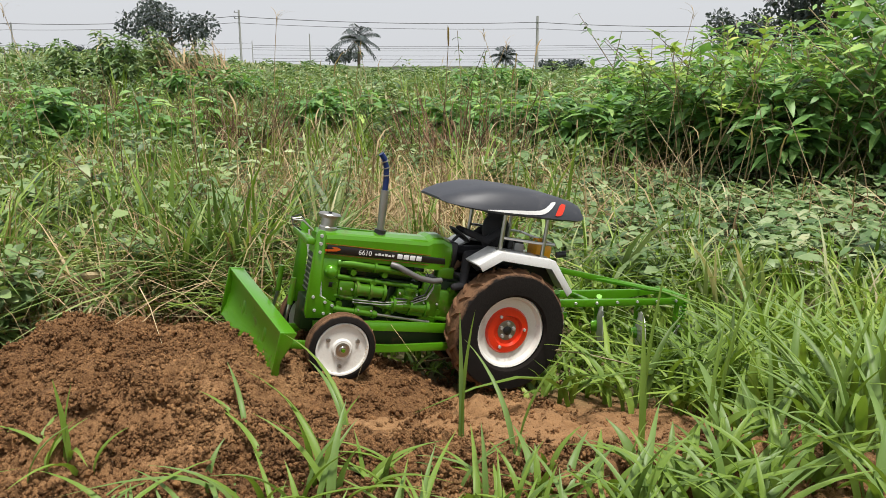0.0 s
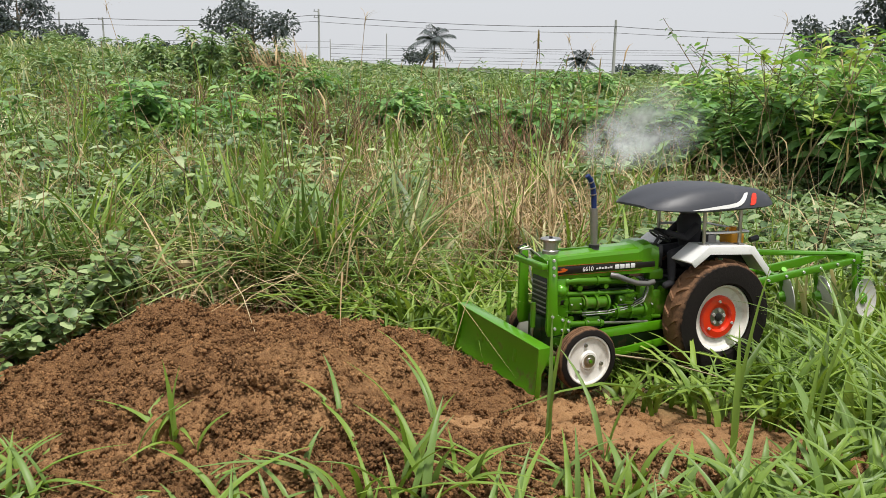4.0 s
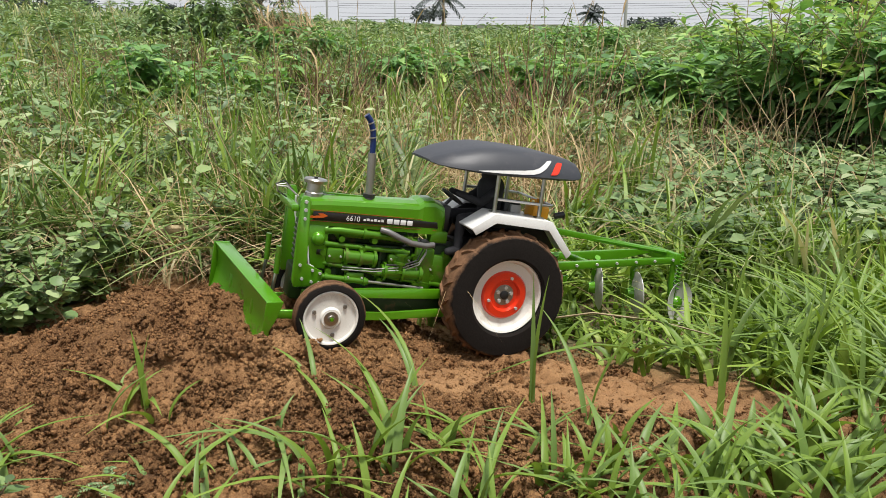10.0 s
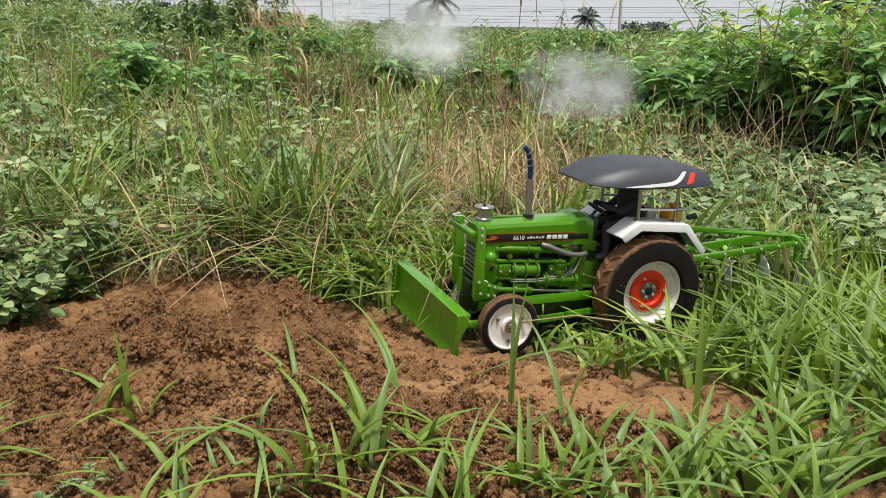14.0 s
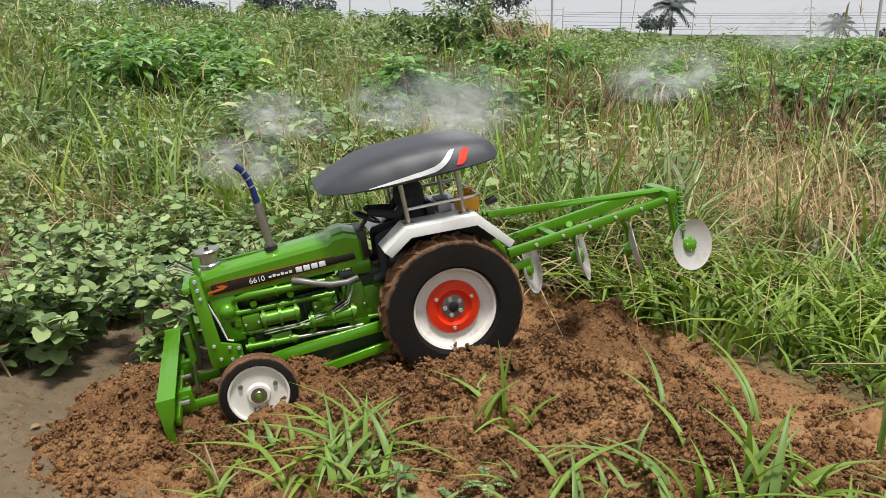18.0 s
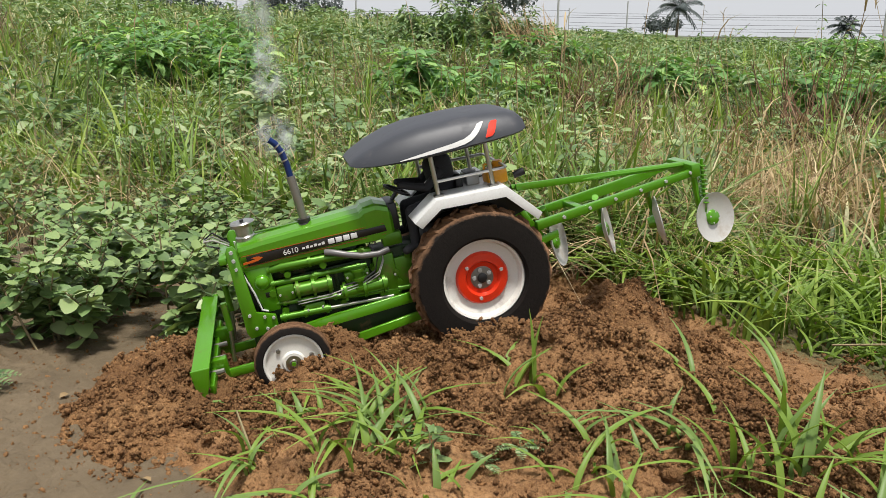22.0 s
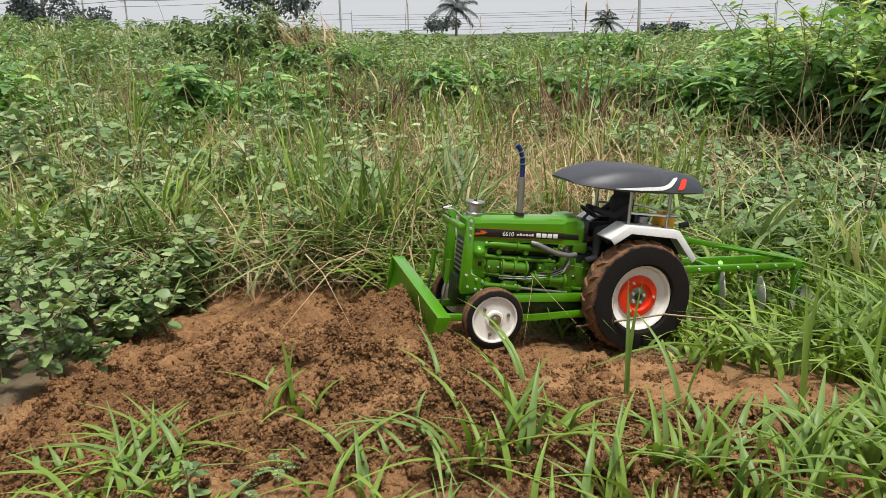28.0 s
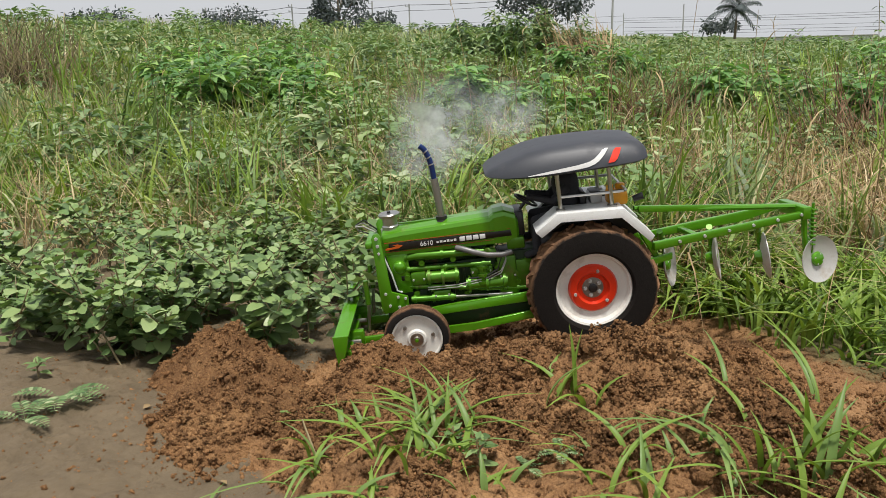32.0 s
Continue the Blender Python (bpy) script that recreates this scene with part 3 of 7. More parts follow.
def plants(x, y, tall, nodes, leaf_long, leaf_ratio, branch=0.0, lean=0.25, up_tilt=0.45, droop=0.3, blunt=0.36, start=0.15, fold=0.2, far_wide=0.36, wild=1.0, fine=False):
    """Leafy plants: a leaning stem with leaves in turning pairs. Returns stems and leaves."""
    n = len(x)
    base = on_ground(x, y)
    az = rng.random(n) * math.tau
    ln = lean * rng.random(n)
    top = base + np.stack([np.cos(az) * ln * tall, np.sin(az) * ln * tall, tall], -1)
    stems = [stalks(base, top, 0.004 * (0.5 + tall))]
    if branch:
        base, top = [base], [top]
        for _ in range(int(branch)):
            f = 0.25 + 0.5 * rng.random(n)
            st = base[0] + (top[0] - base[0]) * f[:, None]
            a2 = rng.random(n) * math.tau
            reach = tall * (0.35 + 0.3 * rng.random(n))
            en = st + np.stack([np.cos(a2) * reach * 0.75, np.sin(a2) * reach * 0.75, reach * 0.75], -1)
            stems.append(stalks(st, en, 0.003 * (0.5 + tall)))
            base.append(st)
            top.append(en)
        base, top = np.concatenate(base), np.concatenate(top)
        tall = np.concatenate([tall] * (int(branch) + 1))
        leaf_long = np.concatenate([leaf_long] * (int(branch) + 1))
        n = len(base)
    f = (start + (1 - start) * (np.arange(nodes) + rng.random((n, nodes))) / nodes)
    at = (base[:, None] + (top - base)[:, None] * f[..., None])
    turn = rng.random((n, 1)) * math.tau + np.arange(nodes) * 1.9 + 0.4 * rng.random((n, nodes))
    geo = []
    for flip in (0.0, math.pi):
        a = (turn + flip + 0.5 * (rng.random((n, nodes)) - 0.5)).ravel()
        tilt = (up_tilt * (f * 1.5 - 0.25) + 0.5 * wild * (rng.random((n, nodes)) - 0.5)).ravel()
        way = np.stack([np.cos(a) * np.cos(tilt), np.sin(a) * np.cos(tilt), np.sin(tilt)], -1)
        high = np.stack([-np.cos(a) * np.sin(tilt), -np.sin(a) * np.sin(tilt), np.cos(tilt)], -1) + 0.5 * wild * (rng.random((len(a), 3)) - 0.5)
        long = (leaf_long[:, None] * (1.1 - 0.5 * f**3) * (0.6 + 0.6 * rng.random((n, nodes)))).ravel()
        if fine:
            geo.append(fine_leaves(at.reshape(-1, 3) + way * long[:, None] * 0.15, way, high, long, long * leaf_ratio * (0.8 + 0.4 * rng.random(len(long))), droop, blunt))
            stems.append(stalks(at.reshape(-1, 3), at.reshape(-1, 3) + way * long[:, None] * 0.17, np.full(len(long), 0.0009)))
            continue
        geo.append(leaves(at.reshape(-1, 3) + way * long[:, None] * 0.12, way, high, long, long * leaf_ratio * (0.8 + 0.4 * rng.random(len(long))), droop, blunt, fold, far_wide))
    return join(*stems), join(*geo)


def straw_patch(x, y):
    """Where the growth has died off."""
    return np.exp(-(((x + 0.12) / 0.32) ** 2) - ((y - 2.7) / 0.75) ** 2) + 0.8 * np.exp(-(((x + 2.2) / 0.5) ** 2) - ((y - 5.2) / 0.5) ** 2) + 0.7 * np.exp(-(((x + 1.2) / 0.3) ** 2) - ((y - 3.2) / 0.3) ** 2)


def build_field():
    def tussocks(count, r0, r1, per, tall, wide, bend, power=0.0):
        """Clumps of grass, each of its own height, width and lean."""
        x, y, r = fan(count, r0, r1, power=power)
        keep = (y > 1.75) & ~((x > 0.28) & (r > 2.1) & (r < 3.9) & (rng.random(count) < 0.93)) & ~((x < -0.75) & (r < 2.3) & (rng.random(count) < 0.6))
        keep &= rng.random(count) < 1 - 0.7 * straw_patch(x, y)
        x, y, r = x[keep], y[keep], r[keep]
        m = len(x)
        grow = tall * (0.4 + 0.5 * rng.random(m) + 0.9 * rng.random(m) ** 5) * np.clip(0.8 + 0.05 * r, 0.8, 1.3)
        fat = wide * (0.55 + 0.9 * rng.random(m) ** 2) + 0.0007 * r
        hang = bend * (0.35 + rng.random(m))
        lean = rng.random(m) * math.tau
        wad = (0.025 + 0.05 * rng.random(m)) * np.clip(0.6 + 0.2 * r, 0.8, 3.0)
        k = np.repeat(np.arange(m), rng.integers(per // 2, per * 3 // 2, m))
        n = len(k)
        bx, by = x[k] + rng.normal(0, 1, n) * wad[k], y[k] + rng.normal(0, 1, n) * wad[k]
        ok = soil_cover(bx, by) < 0.3
        k, bx, by = k[ok], bx[ok], by[ok]
        n = len(k)
        az = lean[k] + rng.normal(0, 1.3, n)
        return blades(on_ground(bx, by), grow[k] * rng.uniform(0.45, 1.1, n), fat[k] * rng.uniform(0.7, 1.3, n), az, hang[k] * rng.uniform(0.4, 1.5, n), 5, False, rng.normal(0, 0.5, n))
    stuff("field_grass", join(tussocks(560, 1.9, 6.0, 24, 0.26, 0.0095, 0.9), tussocks(1100, 4.5, 26.0, 22, 0.27, 0.007, 0.8)), GRASS_DARK, "rough green field grass in uneven clumps")
    stuff("green_grass", join(tussocks(520, 2.0, 5.0, 22, 0.31, 0.008, 0.6), tussocks(760, 4.0, 22.0, 22, 0.36, 0.010, 0.6)), GRASS, "taller fresh green grass clumps among the weeds")
    # long arching tussocks behind the dug strip
    cx, cy = rng.uniform(-1.3, -0.25, 40), 1.8 + 0.6 * rng.random(40) ** 1.5
    k = rng.integers(0, 40, 1150)
    x, y = cx[k] + rng.normal(0, 0.035, 1150), cy[k] + rng.normal(0, 0.035, 1150)
    keep = soil_cover(x, y) < 0.3
    x, y, k = x[keep], y[keep], k[keep]
    n = len(x)
    grow = rng.uniform(0.5, 1.3, 40)[k]
    geo = blades(on_ground(x, y), (0.13 + 0.18 * rng.random(n)) * grow, (0.008 + 0.009 * rng.random(n)) * np.sqrt(grow), rng.random(n) * math.tau, 0.25 + 1.5 * rng.random(n) ** 1.5, 7, True, rng.normal(0, 0.3, n))
    stuff("tussock_grass", geo, GRASS_DEEP, "long arching dark green grass tussocks behind the dug soil")
    # dead straw
    x1, y1, _ = fan(20000, 2.4, 24.0, power=0.0)
    x2, y2 = np.concatenate([rng.normal(-0.12, 0.32, 2200), rng.normal(-2.2, 0.35, 700), rng.normal(-1.2, 0.22, 700)]), np.concatenate([rng.normal(2.6, 0.5, 2200), rng.normal(5.2, 0.35, 700), rng.normal(3.2, 0.22, 700)])
    x3, y3 = rng.normal(1.7, 0.5, 1800), rng.normal(3.55, 0.3, 1800)
    x4, y4 = rng.uniform(-1.3, 0.1, 900), rng.normal(1.9, 0.1, 900)
    x5, y5 = rng.normal(-3.0, 0.5, 700), rng.normal(6.0, 0.5, 700)
    x, y = np.concatenate([x1, x2, x3, x4, x5]), np.concatenate([y1, y2, y3, y4, y5])
    keep = (soil_cover(x, y) < 0.35) & (y > 1.5) & ~((x < -0.9) & (y < 1.5)) & ~((x > 0.25) & (y < 3.3) & (rng.random(len(x)) < 0.75)) & ~((x > -0.3) & (y < 2.2) & (rng.random(len(x)) < 0.85))
    x, y = x[keep], y[keep]
    n = len(x)
    flat = (x > 1.0) & (y > 3.0) & (y < 4.1)
    high = np.where(flat, 0.1, 0.08 + 0.30 * rng.random(n) ** 1.3)
    geo = blades(on_ground(x, y), high, 0.0018 + 0.003 * rng.random(n) + 0.0004 * y, rng.random(n) * math.tau, np.where(flat, 1.6, 0.1 + 2.0 * rng.random(n)), 4, False, rng.normal(0, 0.6, n))
    stuff("dry_straw", geo, STRAW, "dead tan straw tangled among the weeds", "straw")
    # weeds with pointed leaves in patches of their own height
    cx, cy, cr = fan(170, 2.3, 26.0, power=0.05)
    grow = 0.55 + 0.6 * rng.random(170) + 0.5 * rng.random(170) ** 4
    k = rng.integers(0, 170, 1150)
    x, y = cx[k] + rng.normal(0, 0.05, 1150) * np.clip(cr[k], 2, 12), cy[k] + rng.normal(0, 0.04, 1150) * np.clip(cr[k], 2, 12)
    r = np.hypot(x, y)
    keep = (y > 1.95) & ~((x > 0.3) & (r < 3.7)) & (rng.random(1150) < 1 - 0.55 * straw_patch(x, y)) & (soil_cover(x, y) < 0.3) & (r > 2.1) & ((r > 3.0) | (rng.random(1150) < 0.75))
    x, y, r, k = x[keep], y[keep], r[keep], k[keep]
    n = len(x)
    tall = (0.14 + 0.16 * rng.random(n)) * np.clip(0.75 + 0.08 * r, 0.8, 1.6) * grow[k]
    st, lv = plants(x, y, tall, 7, 0.045 + 0.035 * rng.random(n) + 0.004 * r, 0.4, branch=1, wild=1.5, droop=0.35)
    stuff("weed_stems", st, STEM, "thin brown weed stems", "weeds")
    stuff("field_weeds", lv, WEED, "leafy green weeds in uneven patches over the field", "weeds")
    # high weeds that close the view towards the horizon
    x, y, r = fan(800, 9.0, 75.0, -40, 66)
    n = len(x)
    st, lv = plants(x, y, 0.3 + 0.3 * rng.random(n) * np.clip(r / 18, 0.6, 1.3), 6, 0.10 + 0.006 * r, 0.4, branch=1)
    stuff("far_weeds", lv, WEED, "green weeds reaching to the horizon", "weeds")
    x, y, r = fan(10000, 9.0, 80.0, -40, 66)
    n = len(x)
    stuff("far_grass", blades(on_ground(x, y), 0.3 + 0.25 * rng.random(n), 0.01 + 0.0016 * r, rng.random(n) * math.tau, 0.2 + 0.8 * rng.random(n), 3, False), GRASS_DARK, "pale green grass far out in the field")
    # low creeping leaves by the straw patch
    x, y = rng.uniform(0.15, 2.7, 1200), rng.uniform(1.95, 3.7, 1200)
    keep = x < 0.75 * y
    x, y = x[keep], y[keep]
    n = len(x)
    st, lv = plants(x, y, 0.05 + 0.10 * rng.random(n), 5, 0.045 + 0.03 * rng.random(n), 0.5, up_tilt=0.1, lean=1.2, wild=1.6, fold=0.06, far_wide=0.42)
    stuff("creeping_weeds", lv, WEED, "low green creeping weeds on dry litter", "weeds")
    # creeping broad leaves between the clumps on the other side
    cx, cy = rng.uniform(-3.6, -0.1, 60), 2.2 + 2.6 * rng.random(60) ** 1.2
    k = rng.integers(0, 60, 1000)
    x, y = cx[k] + rng.normal(0, 0.16, 1000), cy[k] + rng.normal(0, 0.16, 1000)
    keep = (y > 2.0) & (soil_cover(x, y) < 0.3) & (rng.random(1000) < 1 - 0.8 * straw_patch(x, y))
    x, y, k = x[keep], y[keep], k[keep]
    n = len(x)
    grow = rng.uniform(0.5, 1.4, 60)[k]
    st, lv = plants(x, y, (0.08 + 0.14 * rng.random(n)) * grow, 5, (0.032 + 0.026 * rng.random(n)) * np.sqrt(grow) + 0.003 * y, 0.6, up_tilt=0.1, lean=1.0, wild=1.4, fold=0.08, far_wide=0.40, droop=0.25)
    stuff("broad_weeds", lv, ROUND, "low grey-green broad-leaved weeds between the grass", "weeds")
    # withered brown leaves and blades under the growth
    x = np.concatenate([rng.uniform(-1.25, -0.3, 2300), rng.normal(-0.2, 0.5, 300), rng.uniform(0.2, 1.9, 700)])
    y = np.concatenate([1.83 + 0.55 * rng.random(2300), rng.normal(2.5, 0.5, 300), rng.uniform(2.0, 3.7, 700)])
    keep = (soil_cover(x, y) < 0.35) & (y > 1.75)
    x, y = x[keep], y[keep]
    n = len(x)
    geo = blades(on_ground(x, y), 0.03 + 0.13 * rng.random(n) ** 1.6, 0.004 + 0.007 * rng.random(n), rng.random(n) * math.tau, 0.4 + 2.4 * rng.random(n), 4, False, rng.normal(0, 0.8, n))
    stuff("withered_leaves", geo, DEAD, "withered red-brown leaves tangled under the growth", "dead leaves")
    # bright grass on the tractor's rear side
    x, y = np.concatenate([rng.uniform(0.42, 1.5, 2300), rng.uniform(-0.1, 0.75, 800), rng.uniform(0.3, 0.62, 320)]), np.concatenate([rng.uniform(0.95, 2.15, 2300), rng.uniform(1.78, 2.2, 800), rng.uniform(1.5, 1.85, 320)])
    clump = np.sin(21 * x + 3 * y) * np.sin(17 * y - 5 * x)
    keep = (soil_cover(x, y) < 0.5) & (x > 0.4 * (1.9 - y) - 0.12) & (rng.random(len(x)) < 0.35 + 0.65 * (clump > -0.1)) & (x < 0.75 * y + 0.15)
    x, y = x[keep], y[keep]
    n = len(x)
    geo = blades(on_ground(x, y), (0.1 + 0.2 * rng.random(n)) * np.clip(0.45 + (x - 0.4) * 0.9, 0.4, 1.1) * np.where(y > 1.65, 0.6, np.where(y > 1.3, 0.8, 1.0)), 0.009 + 0.010 * rng.random(n), math.pi * 0.9 + rng.normal(0, 1.5, n), 0.12 + 1.0 * rng.random(n) ** 1.4, 7, True, rng.normal(0, 0.4, n))
    stuff("tall_bright_grass", geo, GRASS, "fresh bright green grass with broad arching blades")
    # short trodden grass on the tractor's track
    x, y = rng.uniform(-0.55, 0.75, 3600), rng.uniform(1.25, 2.0, 3600)
    keep = (soil_cover(x, y) < 0.4) & (rng.random(3600) < 0.35 + 0.65 * (np.sin(19 * x + 7 * y) * np.sin(15 * y - 8 * x) > -0.2))
    x, y = x[keep], y[keep]
    n = len(x)
    track = np.abs(y - (1.43 + 0.5 * x)) < 0.17
    geo = blades(on_ground(x, y), np.where(track, 0.035, 0.08) + np.where(track, 0.04, 0.12) * rng.random(n), 0.007 + 0.009 * rng.random(n), rng.random(n) * math.tau, 0.3 + 1.3 * rng.random(n), 5, True, rng.normal(0, 0.4, n))
    stuff("trodden_grass", geo, GRASS, "short trodden green grass beside the soil")
    # bare twiggy stems leaning among the weeds
    x, y, r = fan(800, 1.9, 14.0)
    keep = (y > 1.85) & (soil_cover(x, y) < 0.3) & ~((x > -0.3) & (r < 2.6))
    x, y, r = x[keep], y[keep], r[keep]
    n = len(x)
    base, tall = on_ground(x, y), 0.15 + 0.3 * rng.random(n)
    top = base + np.stack([rng.normal(0, 0.5, n) * tall, rng.normal(0, 0.3, n) * tall, tall * rng.uniform(0.5, 1, n)], -1)
    stuff("bare_stems", stalks(base, top, 0.0014 + 0.0012 * rng.random(n) + 0.0002 * r), STEM, "bare brown stems leaning among the weeds", "weeds")
    # stalks with seed heads standing above the field
    x, y, r = fan(260, 2.2, 12.0)
    keep = y > 2.2
    x, y, r = x[keep], y[keep], r[keep]
    n = len(x)
    base = on_ground(x, y)
    tall = 0.26 + 0.36 * rng.random(n) ** 1.6
    top = base + np.stack([rng.normal(0, 0.2, n) * tall, rng.normal(0, 0.2, n) * tall, tall], -1)
    heads = blades(top - [0, 0, 0.01], 0.07 + 0.05 * rng.random(n), np.full(n, 0.006), rng.random(n) * math.tau, 0.4 + 0.8 * rng.random(n), 3, False)
    stuff("seed_stalks", join(stalks(base, top, np.full(n, 0.0022)), heads), STRAW, "dry grass stalks with drooping seed heads", "straw")


build_field()


def leafy_thing(name, label, category, x, y, tall, nodes, long, ratio, mat, branch=2, group="", **more):
    """One plant as a thing: its stem and its foliage."""
    root = new(name)
    root.location = (x, y, float(surf_z(x, y)))
    st, lv = plants(np.array([x]), np.array([y]), np.array([tall]), nodes, np.array([long]), ratio, branch=branch, **more)
    for nm, (v, q, t), m in (("stem", st, STEM), ("foliage", lv, mat)):
        ob = new(nm, quick_mesh(nm, v - np.array(root.location), q, t, [m]))
        ob.parent = root
    return tagged(root, label, category, group)


def build_weeds():
    # round-leaved weeds along the mud's edge
    made = 0
    while made < 240:
        if made % 2:
            x, y = rng.uniform(-1.7, -0.8), rng.uniform(0.95, 1.85)
        else:
            x, y = rng.uniform(-2.9, -0.6), 0.88 + 2.3 * rng.random() ** 1.2
        edge = -0.88 - 1.3 * max(0.0, 1.12 - y) + (0.25 if y > 1.85 else 0.0)
        if x > edge or y < 0.88 + 0.25 * max(0.0, -1.45 - x):
            continue
        near = y < 1.6
        leafy_thing("round_leaf_weed", "grey-green round-leaved weed at the mud's edge" if near else "dull green round-leaved weed in the field", "weed",
                    x, y, rng.uniform(0.06, 0.21), 7, rng.uniform(0.018, 0.037), 0.74, ROUND, branch=4, group="round-leaved weeds", fine=True, droop=0.16, blunt=0.3, up_tilt=0.3, lean=1.0, start=0.06, wild=2.2)
        made += 1
    # waist-high bushes beyond the straw, ragged on top
    made = 0
    while made < 150:
        x, y = rng.uniform(0.6, 3.9), 3.35 + 1.6 * rng.random() ** 1.3
        if x > 0.72 * y + 0.25 or (x < 1.15 and y < 3.9):
            continue
        made += 1
        tall = (0.34 + 0.16 * rng.random() + 0.2 * rng.random() ** 3) * (0.72 + 0.5 * min(1.0, max(0.0, (x - 0.6) / 1.4))) + 0.05 * (y - 3.4)
        leafy_thing("leafy_bush", "leafy green bush with long pointed leaves beyond the straw", "bush", x, y, tall, 8, rng.uniform(0.09, 0.15), rng.uniform(0.28, 0.4), BUSH, branch=4, group="bushes beyond the straw", fine=True, droop=0.4, up_tilt=0.35, start=0.22, lean=0.5, wild=2.0)
    for _ in range(60):
        x, y = rng.uniform(0.9, 3.3), rng.uniform(3.3, 4.4)
        if x > 0.7 * y + 0.2:
            continue
        leafy_thing("bush_shoot", "slender shoot with yellow-green leaves over the bushes", "bush", x, y, rng.uniform(0.5, 0.74) * (0.75 + 0.25 * min(1.0, x / 1.6)), 9, rng.uniform(0.05, 0.08), 0.42, YOUNG, branch=2, group="shoots over the bushes", fine=True, droop=0.3, up_tilt=0.5, start=0.45, lean=0.55, wild=1.8)
    for cx, cy, rad, cnt, hh in ((-3.6, 4.4, 0.7, 22, 0.44), (-1.8, 4.5, 0.5, 15, 0.40), (-0.8, 5.8, 0.5, 10, 0.42), (-5.0, 5.8, 0.8, 18, 0.50), (0.4, 4.7, 0.45, 11, 0.42), (-2.45, 9.5, 0.8, 10, 0.56), (0.6, 10.5, 0.7, 8, 0.56)):
        for _ in range(cnt):
            a, d = rng.random() * math.tau, rad * rng.random() ** 0.5
            leafy_thing("leafy_bush", "dark green leafy bush among the field weeds", "bush", cx + d * math.cos(a), cy + 0.7 * d * math.sin(a), hh * rng.uniform(0.6, 1.15), 8, rng.uniform(0.09, 0.14) + 0.004 * cy, 0.36, BUSH, branch=4, group="bushes in the field", droop=0.4, up_tilt=0.25, start=0.12, lean=0.4, wild=1.5, fold=0.1)
    # single weeds with broad leaves rising from the straw
    for x, y, h in ((-0.72, 2.15, 0.3), (-0.62, 2.25, 0.26), (-1.35, 2.35, 0.3), (-0.35, 2.6, 0.32), (-1.8, 2.9, 0.34), (0.12, 5.6, 0.78), (-0.75, 7.2, 0.8), (-2.6, 5.0, 0.66), (0.85, 4.9, 0.74), (-1.05, 3.0, 0.36), (-2.3, 3.6, 0.4)):
        leafy_thing("tall_weed", "tall thin-stemmed weed with drooping broad leaves", "weed", x, y, h, 5, rng.uniform(0.05, 0.07), 0.42, WEED, branch=1, group="tall weeds", fine=True, droop=0.5, up_tilt=0.1, start=0.5, lean=0.25, wild=1.6)
    # one broad yellow-green leaf low by the soil
    leafy_thing("broad_leaf", "single broad yellow-green leaf low beside the soil", "weed", -0.93, 1.93, 0.035, 1, 0.075, 0.55, YOUNG, branch=0, fine=True, droop=0.1, up_tilt=0.9, start=0.6, lean=0.2, wild=0.4)
    # a tall shrub rising over the field
    for _ in range(26):
        a, d = rng.random() * math.tau, rng.random() ** 0.5
        x, y = -4.5 + 1.25 * d * math.cos(a), 11.8 + 1.0 * d * math.sin(a)
        leafy_thing("field_shrub", "tall broad-leaved shrub rising over the field", "bush", x, y, 0.45 + 0.55 * (1 - d * d), 11, 0.17, 0.42, WEED, branch=5, group="tall field shrubs", droop=0.5, up_tilt=0.2)
    # dry brush at the field's rising edge
    n = 420
    x, y = rng.normal(-7.3, 0.35, n), rng.normal(5.3, 0.35, n)
    base = on_ground(x, y)
    top = base + np.stack([rng.normal(0, 0.22, n), rng.normal(0, 0.22, n), rng.uniform(0.2, 0.7, n)], -1)
    stuff("dry_brush", stalks(base, top, np.full(n, 0.006)), STEM, "tangle of dry brown brush at the field's edge", "brush")
    # brown dead thickets between the bushes
    x, y = np.concatenate([rng.normal(-1.15, 0.2, 260), rng.normal(-2.5, 0.25, 260), rng.normal(0.0, 0.15, 160)]), np.concatenate([rng.normal(4.6, 0.2, 260), rng.normal(5.6, 0.25, 260), rng.normal(3.9, 0.2, 160)])
    n = len(x)
    base = on_ground(x, y)
    top = base + np.stack([rng.normal(0, 0.16, n), rng.normal(0, 0.16, n), rng.uniform(0.15, 0.48, n)], -1)
    stuff("dead_thicket", join(stalks(base, top, np.full(n, 0.003)), blades(base, rng.uniform(0.15, 0.42, n), np.full(n, 0.009), rng.random(n) * math.tau, rng.uniform(0.3, 1.6, n), 4, False, rng.normal(0, 0.6, n))), DEAD, "brown dead thicket between the bushes", "brush")
    # bunch of dead reeds beside the shrub
    n = 260
    x, y = rng.normal(-3.3, 0.22, n), rng.normal(11.6, 0.2, n)
    stuff("dead_reeds", blades(on_ground(x, y), rng.uniform(0.6, 1.15, n), np.full(n, 0.022), rng.normal(2.9, 0.4, n), rng.uniform(0.2, 0.8, n), 4, False), STRAW, "bunch of dead tan reeds", "reeds")


build_weeds()


